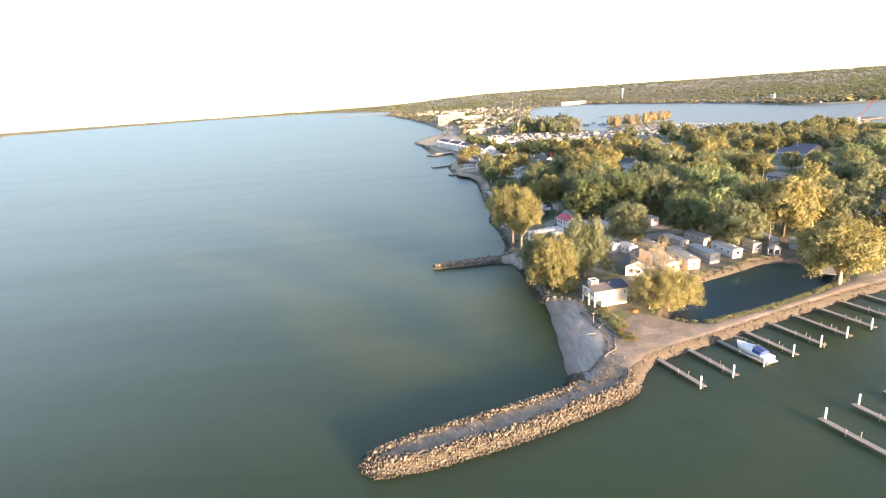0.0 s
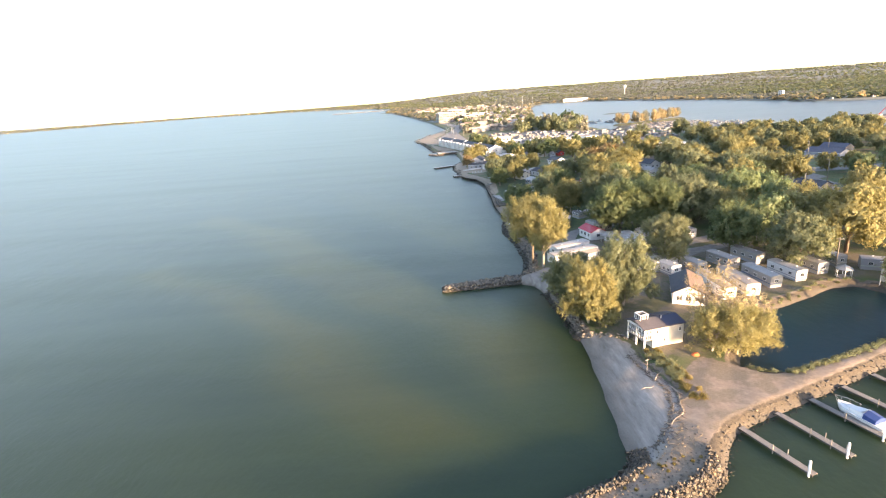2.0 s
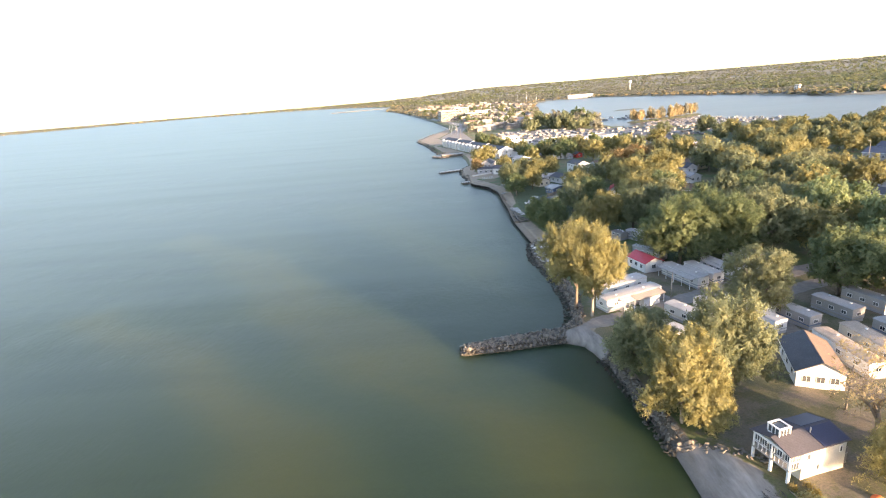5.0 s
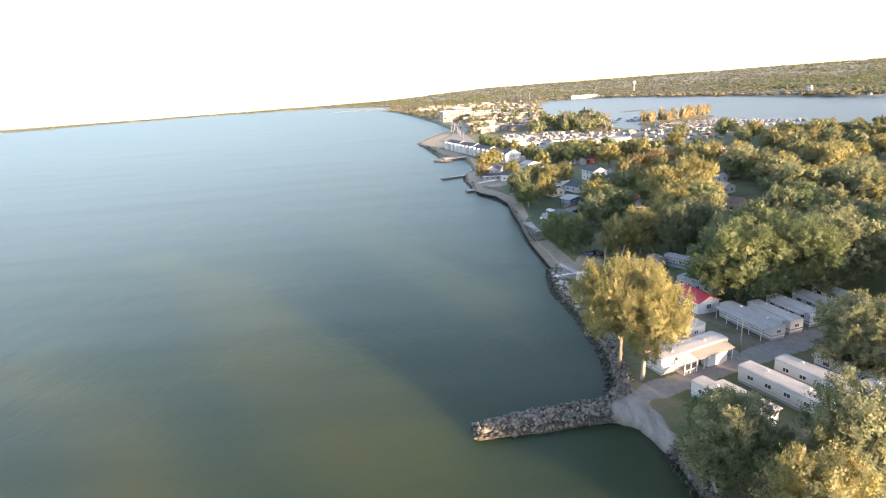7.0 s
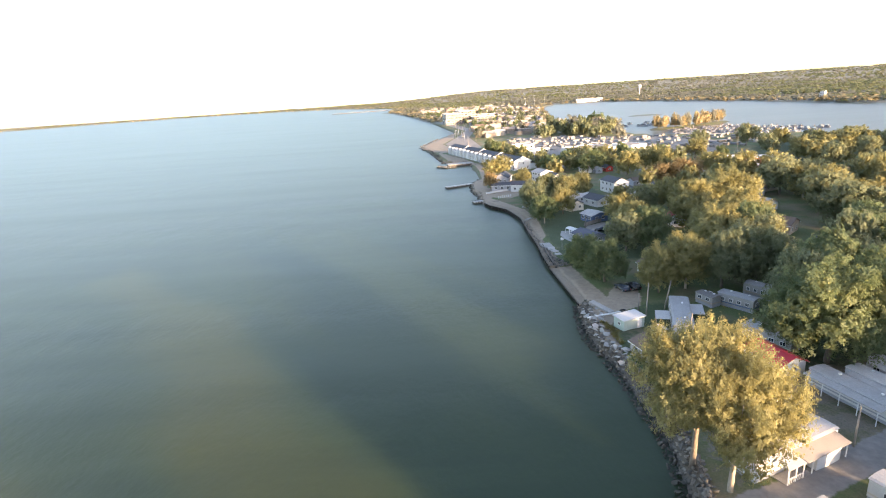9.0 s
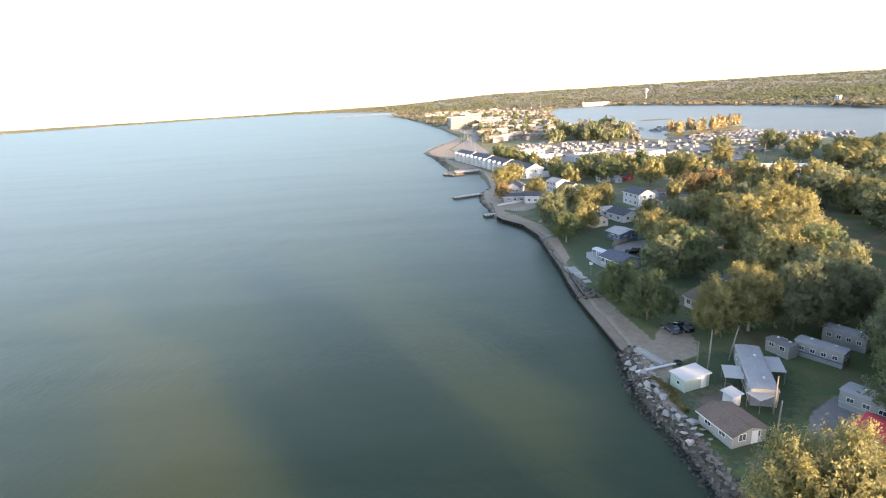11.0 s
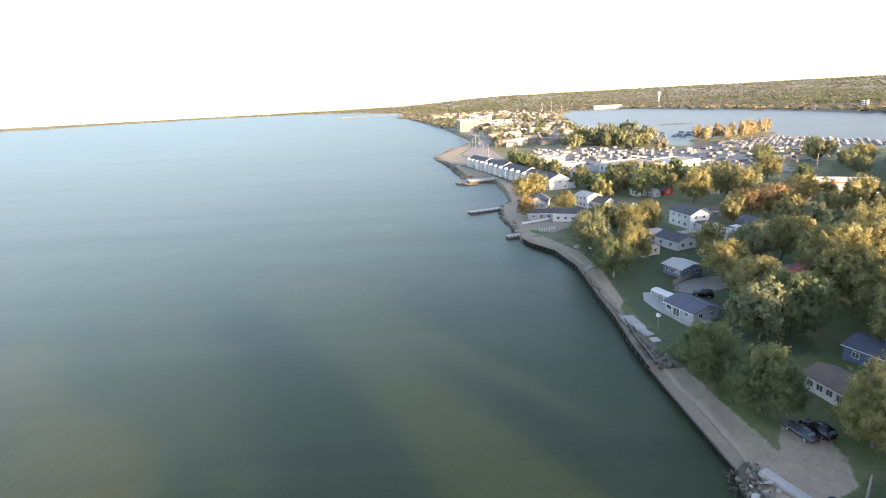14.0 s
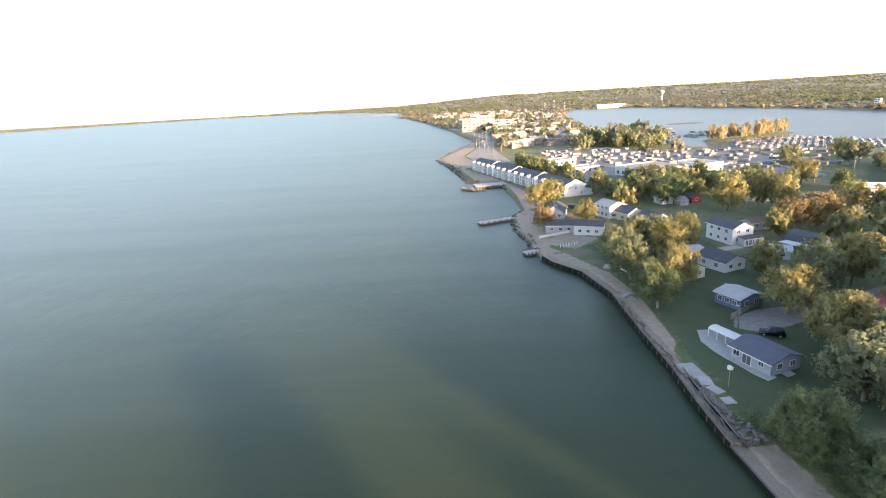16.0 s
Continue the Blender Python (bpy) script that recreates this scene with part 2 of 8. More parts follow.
M_WOOD = plain("weathered_wood", (0.24, 0.21, 0.18), 0.85, grain=6, amount=0.35, stretch=(1, 1, 6), vary=0.2)
M_DECK = plain("grey_deck_boards", (0.30, 0.28, 0.26), 0.85, grain=7, amount=0.3, vary=0.1)
M_DARKWOOD = plain("dark_wet_timber", (0.075, 0.065, 0.055), 0.75, grain=6, amount=0.35)
M_CONCRETE = plain("concrete", (0.33, 0.315, 0.29), 0.9, grain=3, amount=0.22, vary=0.1)
M_PLANKS = ribbed("weathered_dock_planks", (0.215, 0.195, 0.175), 0.85, pitch=2.6, axis="Y", amount=0.3, depth=0.03)
M_AWNING = ribbed("striped_grey_awning", (0.48, 0.46, 0.43), 0.6, pitch=1.6, axis="X", amount=0.2, depth=0.02)
M_GREYSHINGLE = ribbed("light_grey_shingles", (0.085, 0.078, 0.088), 0.85, pitch=1.7, axis="Y", amount=0.25, depth=0.02)
M_STEEL = plain("galvanised_steel", (0.45, 0.46, 0.47), 0.45, 0.7, amount=0.15)
M_BARK = plain("bark", (0.16, 0.125, 0.095), 0.95, grain=5, amount=0.45, stretch=(3, 3, 0.6), bumpy=0.6)
M_PALEBARK = plain("pale_bark", (0.30, 0.25, 0.20), 0.95, grain=5, amount=0.4, stretch=(3, 3, 0.6), bumpy=0.5)
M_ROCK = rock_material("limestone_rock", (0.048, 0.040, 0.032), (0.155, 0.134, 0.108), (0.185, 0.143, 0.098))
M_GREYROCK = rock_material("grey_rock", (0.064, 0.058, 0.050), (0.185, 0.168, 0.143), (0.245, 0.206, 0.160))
M_TYRE = plain("black_rubber", (0.02, 0.02, 0.02), 0.8, amount=0.3)
M_GELCOAT = plain("white_gelcoat", (0.66, 0.66, 0.65), 0.5, amount=0.06, bumpy=0)
M_CANVAS = plain("blue_canvas", (0.02, 0.05, 0.17), 0.8, amount=0.25)
M_GREYCANVAS = plain("grey_canvas", (0.16, 0.17, 0.20), 0.8, amount=0.25)
M_SOLAR = plain("dark_blue_tarp", (0.022, 0.026, 0.058), 0.4, amount=0.3)
M_BLACKCAR = plain("black_car_paint", (0.012, 0.013, 0.016), 0.2, amount=0.2, bumpy=0)
M_DARKCAR = plain("dark_grey_car_paint", (0.06, 0.07, 0.085), 0.25, 0.3, amount=0.15, bumpy=0)
M_SILVERCAR = plain("silver_car_paint", (0.35, 0.36, 0.38), 0.28, 0.6, amount=0.1, bumpy=0)
M_REDPAINT = plain("red_paint", (0.42, 0.04, 0.03), 0.5, amount=0.2)
M_ORANGE = plain("orange_tarp", (0.55, 0.13, 0.04), 0.8, amount=0.25)
M_DRYWEED = leaf_material("dry_weeds", (0.10, 0.09, 0.03), (0.22, 0.18, 0.06), (0.36, 0.27, 0.10))
LEAF = {
    # yellowing leaves, and warm sunlight painted into the colour of greener crowns
    "gold": leaf_material("golden_leaves", (0.158, 0.161, 0.075), (0.241, 0.224, 0.095), (0.354, 0.313, 0.129)),
    "olive": leaf_material("olive_leaves", (0.122, 0.148, 0.085), (0.190, 0.207, 0.112), (0.283, 0.277, 0.144)),
    "green": leaf_material("green_leaves", (0.082, 0.114, 0.058), (0.130, 0.164, 0.076), (0.205, 0.226, 0.100)),
    "fresh": leaf_material("fresh_green_leaves", (0.117, 0.161, 0.080), (0.185, 0.233, 0.111), (0.277, 0.306, 0.142)),
    "rust": leaf_material("rust_leaves", (0.196, 0.143, 0.072), (0.296, 0.212, 0.101), (0.412, 0.312, 0.148)),
    "bare": leaf_material("thin_tan_leaves", (0.270, 0.215, 0.120), (0.375, 0.300, 0.165), (0.480, 0.395, 0.225)),
    # greyed, low-contrast leaves: distance haze put into the colour
    "woods": leaf_material("hazed_wood_leaves", (0.182, 0.186, 0.146), (0.217, 0.216, 0.167), (0.259, 0.252, 0.192)),
}

# ---------- ground and water ----------
COAST = [(92, 96), (81, 92.3), (67.4, 87.2), (54.6, 81.9), (46.9, 78.7), (38, 75.2), (34.2, 73.2), (31.4, 69.8), (29.2, 66.0), (26.5, 63.8),
         (22.3, 61.9), (13.4, 57.6), (6.2, 54.9), (-1.9, 52.4), (-8.2, 51.4), (-10.4, 53.2), (-10.2, 55.4), (-5, 58.4), (1.3, 60.8),
         (9.8, 63.9), (17.6, 67.1), (20.2, 69.6), (20.7, 74.3), (21.8, 84.5), (22.8, 94.6), (23.2, 102.2)]
SHORE = [(22.9, 112.5), (22.4, 122.8), (20.6, 129.5), (17.6, 131.4), (8, 130.4), (-0.2, 129.8), (-0.4, 132.4), (4.7, 133.9), (17.4, 135.9), (20.8, 138.4),
         (22.7, 148.5), (22.5, 165.3), (21.6, 172), (21.2, 177), (21.6, 181), (22.3, 187.3), (23.3, 191), (22.4, 213.7), (22.6, 223),
         (23.2, 232.7), (23.3, 245), (23.9, 264), (21.4, 278.6), (16.2, 287.3), (14.5, 293), (13.6, 300), (14, 310), (12, 324),
         (12.5, 336), (13.5, 344.8), (18.3, 353), (18.5, 382), (17, 396), (19, 404), (13, 423), (2, 427), (-5.3, 486), (-15, 537),
         (-7.8, 571), (19.9, 677), (2.7, 842), (-20, 1000)]
FAR_COAST = [(-49, 1204), (-95, 1440), (-137, 1578), (-120, 1660), (-130, 2000), (-230, 2250), (-430, 2640), (-800, 3000), (-1300, 3200),
             (-1720, 2950), (-1960, 2640), (-2600, 2150), (-4150, 1900), (-4150, 4150), (4150, 4150), (4150, 420), (400, 215)]
BAY = [(225, 1200), (290, 1370), (400, 1350), (450, 1180), (500, 950), (510, 690), (900, 500), (800, 300), (330, 330), (310, 370),
       (285, 440), (235, 478), (172, 512), (158, 560), (165, 640), (150, 760), (180, 950)]
POND = [(43.6, 88.6), (46, 86), (49.6, 85.6), (61, 89.4), (71.9, 93.8), (85.4, 100.2), (88.5, 105), (87, 110), (83.5, 116), (78, 116), (72, 112.6), (58.6, 106.8), (49.5, 98)]
ISLAND = [(186, 548), (220, 556), (253, 570), (278, 602), (272, 608), (245, 590), (188, 570)]
MOLE = [(226, 757), (290, 766), (326, 775), (324, 780), (285, 773), (226, 762)]
BEACH = [(15, 66.5), (19.5, 71), (20, 75), (20.5, 84), (22, 95), (22.5, 103), (27, 101.5), (30, 97), (29.5, 92), (30, 87.5), (31.3, 83), (30, 78), (27, 73), (23, 69)]
LOT = [(29.5, 71.5), (36.5, 76.6), (47, 80), (67, 88.3), (92, 98), (120, 107), (120, 112), (92, 101.5), (84, 97.8), (70, 91.6), (60, 87.6), (50, 84.2), (44, 86.2), (39, 91), (36.4, 89), (33.5, 86), (32.6, 80), (30, 76.5)]
LANES = [
    [(19.5, 133.5), (26, 134), (33, 136.8), (42, 140.3), (53, 144), (90, 156), (90, 160), (52, 148.5), (41.5, 144.2), (32, 140.2), (24.5, 138)],
    [(38.2, 144), (41.6, 144), (38.6, 152), (38, 160), (40.5, 166), (47, 170.3), (62, 174), (62, 177), (46, 173.8), (40.3, 170.4), (36.2, 165.6), (35.8, 156)],
    [(52, 122), (54, 122), (57, 136), (64, 141), (92, 150), (92, 153), (62, 144.5), (54, 139)],
    [(39, 244.5), (42, 242), (48.5, 244), (60, 248), (95, 262), (95, 266), (58, 252.5), (47, 251.5), (41, 248.5)],
    [(160, 236), (230, 228), (230, 238), (160, 246)], [(118, 326), (165, 318), (170, 345), (120, 352)],
    [(96, 170), (135, 176), (160, 236), (165, 300), (155, 300), (150, 240), (128, 184), (96, 176)],
    [(20, 480), (33, 500), (30, 600), (44, 690), (22, 850), (0, 1000), (-12, 1000), (10, 845), (33, 690), (18, 600), (6, 545), (12, 500)],
    [(60, 372), (70, 372), (62, 440), (46, 520), (38, 520), (52, 440)], [(90, 345), (118, 338), (118, 344), (90, 351)],
    [(60, 430), (115, 385), (150, 385), (190, 440), (165, 505), (100, 545), (70, 560), (50, 520)],
]
# low sand terrace behind the sheet piles
TERRACE = [(22, 190.5), (22, 213), (27.2, 213.4), (28.2, 203), (29.4, 193), (26.5, 190.5)]
PALE = [
    TERRACE,
    [(23.5, 183), (29, 184.5), (33.6, 186.6), (35.6, 191), (36.4, 197), (32.6, 198), (30.4, 195), (29.4, 193), (26.5, 190.5), (23, 190.5)],
    [(16, 304.5), (24.5, 297.5), (34, 307.7), (26, 318)], [(22.8, 232), (26.8, 240), (27.6, 250), (28.5, 262), (27, 276), (22, 290), (19, 298), (13.6, 300), (14.5, 293), (16.2, 287.3), (21.4, 278.6), (23.9, 264)], [(13.6, 300), (18, 297), (17.5, 306), (22, 318), (20, 324), (12, 324), (14, 310)],
    [(-15, 537), (-5, 490), (5, 478), (12, 500), (4, 545), (16, 600), (20, 672), (-8, 571)], [(5, 430), (19, 406), (20, 384), (19, 354), (24, 352), (26, 385), (14, 440), (-2, 486)],
    [(12, 324), (18, 322), (22, 345), (20, 352), (14, 345)], [(18.5, 132.6), (21.5, 130), (23.6, 134), (22, 138)],
]


# pale gravel fan beside the root of the groyne
FAN = [(17.4, 130.4), (20.4, 124.0), (23.2, 125.2), (23.4, 131.0), (21.6, 135.8), (18.4, 134.4)]
GROYNE = [(-3, 127.5), (18, 128.5), (19, 138.5), (-3, 134.5)]
PALE.append(FAN)
# bare gravel behind the broken stone below the pump house
PALE.append([(21.4, 169), (21.2, 177), (22, 187), (29.4, 187), (28, 182.6), (25.2, 179), (24.4, 169)])


def signed(points, poly):
    """Distance to the outline, positive inside."""
    px, py = points[:, 0], points[:, 1]
    a = np.array(poly, float)
    b = np.roll(a, -1, 0)
    best = np.full(len(points), 1e18)
    inside = np.zeros(len(points), bool)
    for (x0, y0), (x1, y1) in zip(a, b):
        dx, dy = x1 - x0, y1 - y0
        t = np.clip(((px - x0) * dx + (py - y0) * dy) / (dx * dx + dy * dy), 0, 1)
        best = np.minimum(best, (px - x0 - t * dx) ** 2 + (py - y0 - t * dy) ** 2)
        if y0 != y1:
            cross = (y0 > py) != (y1 > py)
            inside ^= cross & (px < (x1 - x0) * (py - y0) / (y1 - y0) + x0)
    d = np.sqrt(best)
    return np.where(inside, d, -d)


def step01(a, b, v):
    t = np.clip((v - a) / (b - a), 0, 1)
    return t * t * (3 - 2 * t)


def land_field(p):
    """Signed distance to the water's edge, in plan units."""
    d = signed(p, COAST + SHORE + FAR_COAST)
    d = np.minimum(d, -signed(p, BAY))
    d = np.minimum(d, -signed(p, POND))
    d = np.maximum(d, signed(p, ISLAND))
    return np.maximum(d, signed(p, MOLE))


def land_height(p):
    d = land_field(p) * K
    sand = signed(p, BEACH) * K
    wide = 1.3 + 7.5 * step01(-2, 2, sand)
    z = np.where(d > 0, G * step01(-0.25, 1.0, d / wide) , 0.146 - 1.9 * step01(0, 2.5, -d))
    z = np.where(signed(p, GROYNE) > 0, np.minimum(z, 0.75), z)
    walled = (p[:, 1] > 191.5) & (p[:, 1] < 292) & (p[:, 0] < 32)
    z = np.where(walled, -1.6 + (G + 1.6) * step01(0.5, 1.7, d), z)
    z = np.where(walled, z - 0.62 * step01(-1.5, 0.5, signed(p, TERRACE)), z)
    far = np.hypot(p[:, 0], p[:, 1]) * K
    hills = step01(2600, 4700, far) * step01(-500, 600, p[:, 0] * K) * 44
    z += np.where(d > 0, hills, 0)
    wob = 0.10 * np.sin(p[:, 0] * 0.9 + 1.3 * np.sin(p[:, 1] * 0.31)) * np.sin(p[:, 1] * 0.7)
    return z + np.where(d > 2, wob, 0)


def axis_steps(fine0, fine1, step, lo, hi, grow):
    v = list(np.arange(fine0, fine1, step))
    s, x = step, fine1
    while x < hi:
        v.append(x)
        s *= grow
        x += s
    v.append(hi)
    s, x = step, fine0 - step
    low = []
    while x > lo:
        low.append(x)
        s *= grow
        x -= s
    return np.array([lo] + low[::-1] + v)


xs = axis_steps(-12, 52, 0.9, -4160, 4160, 1.05)
ys = axis_steps(50, 270, 0.9, -600, 4160, 1.04)
gx, gy = np.meshgrid(xs, ys)
flat = np.stack([gx.ravel(), gy.ravel()], 1)
gz = land_height(flat)
idx = np.arange(len(flat)).reshape(gx.shape)
quads = np.stack([idx[:-1, :-1], idx[:-1, 1:], idx[1:, 1:], idx[1:, :-1]], -1).reshape(-1, 4)


def ground_material():
    m, nt, b = material("lakeside_ground")

    def att(n):
        a = nt.nodes.new("ShaderNodeAttribute")
        a.attribute_name = n
        return a.outputs["Fac"]
    n1 = noise_tex(nt, 0.09, 4, 0.6)
    n2 = noise_tex(nt, 0.8, 5, 0.65)
    n3 = noise_tex(nt, 3.5, 6, 0.72)
    grass = ramp(nt, n3, [(0.3, (0.052, 0.076, 0.024)), (0.7, (0.105, 0.130, 0.042))])
    dry = ramp(nt, n3, [(0.3, (0.095, 0.082, 0.042)), (0.7, (0.19, 0.155, 0.085))])
    col = mix(nt, ramp(nt, n1, [(0.44, (0, 0, 0)), (0.62, (1, 1, 1))]), grass, dry)
    col = mix(nt, ramp(nt, n2, [(0.60, (0, 0, 0)), (0.78, (1, 1, 1))]), col, (0.13, 0.105, 0.075))

    def edge_soft(v):
        s = math_node(nt, "ADD", v, math_node(nt, "MULTIPLY", math_node(nt, "SUBTRACT", n2, 0.5), 1.5))
        return ramp(nt, s, [(0.40, (0, 0, 0)), (0.72, (1, 1, 1))])
    lawn = ramp(nt, n3, [(0.3, (0.034, 0.052, 0.020)), (0.7, (0.064, 0.084, 0.034))])
    col = mix(nt, edge_soft(att("lawn")), col, lawn)
    yard = ramp(nt, n3, [(0.3, (0.10, 0.085, 0.062)), (0.7, (0.20, 0.165, 0.12))])
    tufts = noise_tex(nt, 0.16, 6, 0.68)
    yard = mix(nt, ramp(nt, tufts, [(0.46, (0, 0, 0)), (0.56, (0.85, 0.85, 0.85))]), yard, ramp(nt, n3, [(0.3, (0.055, 0.062, 0.026)), (0.7, (0.125, 0.120, 0.052))]))

    def edge(v):
        s = math_node(nt, "ADD", v, math_node(nt, "MULTIPLY", math_node(nt, "SUBTRACT", n2, 0.5), 0.75))
        return ramp(nt, s, [(0.40, (0, 0, 0)), (0.60, (1, 1, 1))])
    pale = ramp(nt, n2, [(0.25, (0.215, 0.168, 0.12)), (0.75, (0.32, 0.255, 0.185))])
    dirt = ramp(nt, n2, [(0.25, (0.20, 0.15, 0.11)), (0.75, (0.335, 0.258, 0.196))])
    worn = noise_tex(nt, 0.22, 6, 0.65)
    dirt = mix(nt, ramp(nt, worn, [(0.44, (0.85, 0.85, 0.85)), (0.56, (0, 0, 0))]), dirt, ramp(nt, n3, [(0.3, (0.115, 0.092, 0.062)), (0.7, (0.225, 0.18, 0.132))]))
    lane = ramp(nt, n2, [(0.25, (0.165, 0.148, 0.13)), (0.75, (0.26, 0.235, 0.21))])
    streak = noise_tex(nt, 0.42, 7, 0.7, stretch=(1.5, 0.35, 1))
    sand = ramp(nt, streak, [(0.30, (0.155, 0.135, 0.115)), (0.42, (0.215, 0.19, 0.165)), (0.55, (0.275, 0.245, 0.215)), (0.70, (0.36, 0.325, 0.29))])
    # far ground, lifted in colour to match the haze-greyed canopies
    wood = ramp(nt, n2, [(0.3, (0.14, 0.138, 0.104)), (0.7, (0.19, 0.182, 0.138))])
    col = mix(nt, edge_soft(att("yard")), col, yard)
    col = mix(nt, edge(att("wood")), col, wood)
    scree = ramp(nt, n3, [(0.3, (0.035, 0.028, 0.02)), (0.7, (0.12, 0.094, 0.065))])
    stain = noise_tex(nt, 0.16, 4, 0.6)
    stone = ramp(nt, n3, [(0.3, (0.10, 0.08, 0.06)), (0.7, (0.24, 0.19, 0.14))])
    col = mix(nt, edge(att("bank")), col, stone)
    for name, c in (("pale", pale), ("lot", dirt), ("lane", lane), ("beach", sand)):
        if name == "pale":
            c = mix(nt, ramp(nt, stain, [(0.64, (0, 0, 0)), (0.68, (0.8, 0.8, 0.8))]), c, (0.12, 0.097, 0.07))
        col = mix(nt, edge(att(name)), col, c)
    col = mix(nt, edge(att("scree")), col, scree)
    mud = ramp(nt, n3, [(0.3, (0.07, 0.06, 0.05)), (0.7, (0.12, 0.105, 0.085))])
    col = mix(nt, att("wet"), col, mud)
    nt.links.new(col, b.inputs["Base Color"])
    b.inputs["Roughness"].default_value = 0.95
    bump(nt, b, n3, 0.5, 0.12)
    return m


ground_me = from_arrays("ground", np.column_stack([flat * K, gz]), quads, ground_material(), True)


def ground_mask(name, values):
    a = ground_me.attributes.new(name, "FLOAT", "POINT")
    a.data.foreach_set("value", np.clip(values, 0, 1).astype(np.float32))


def zone(polys, soft=0.7):
    return np.max([np.clip(0.5 + 0.5 * signed(flat, p) / soft, 0, 1) for p in polys], axis=0)


ground_mask("beach", zone([BEACH, FAN], 0.8))
ground_mask("lot", zone([LOT, [(33, 70), (30, 75), (26.5, 72.5), (20, 69.5), (0, 62.5), (-12, 57.5), (-12, 51), (0, 52), (15, 58), (28, 63.5)], [(27, 66.5), (31, 71), (29, 73), (20, 69), (9.8, 63.4), (-8, 57), (-8, 55.6), (6, 59), (20, 64.8)], [(27, 73), (30.6, 80), (31.4, 84), (30.2, 90), (34, 90), (34.5, 80), (31, 74)]]))
ground_mask("lane", zone(LANES))
ground_mask("yard", 0.85 * zone([[(31, 92), (40, 90), (45, 98), (60, 108), (74, 114), (88, 118), (100, 128), (90, 150), (50, 140), (38, 126), (28, 118), (27, 104)],
                                [(25, 138), (60, 150), (62, 166), (42, 160), (30, 158), (25, 150)], [(25, 170), (33, 172.4), (35, 177.6), (31, 179.6), (27, 176.6)]], 3.0))
ground_mask("lawn", 0.9 * zone([[(26, 214), (50, 214), (56, 240), (62, 262), (60, 330), (28, 300), (28, 262), (26.5, 240)], [(150, 320), (230, 380), (240, 425), (190, 410), (160, 372)], [(58, 107.5), (86, 118), (88, 123), (70, 118), (56, 111)], [(24.5, 160), (34, 166), (42, 174), (46, 186), (36, 188), (27, 184), (25, 172)], [(33, 152), (60, 160), (60, 172), (40, 172)], [(27, 139.5), (40, 145), (52, 149.5), (50, 152), (30, 146)]], 2.0))
ground_mask("pale", zone(PALE))
ground_mask("bank", step01(2.6, 1.2, land_field(flat)) * step01(340, 300, flat[:, 1]))
JETTY = [(33, 70), (30, 75), (26.5, 72.5), (20, 69.5), (0, 62.5), (-12, 57.5), (-12, 51), (0, 52), (15, 58), (28, 63.5)]
ground_mask("scree", np.maximum(zone([JETTY]) * step01(2.2, 1.4, land_field(flat)), 0.9 * step01(1.9, 0.7, land_field(flat)) * step01(196, 190, flat[:, 1]) * (1 - zone([BEACH, FAN], 0.8))))
ground_mask("wet", step01(0.9, -0.2, gz))
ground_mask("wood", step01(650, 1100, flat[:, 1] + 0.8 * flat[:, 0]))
tagged(new("ground", ground_me), "low grassy lake shore with dirt lots and lanes", "ground", kind="structure")


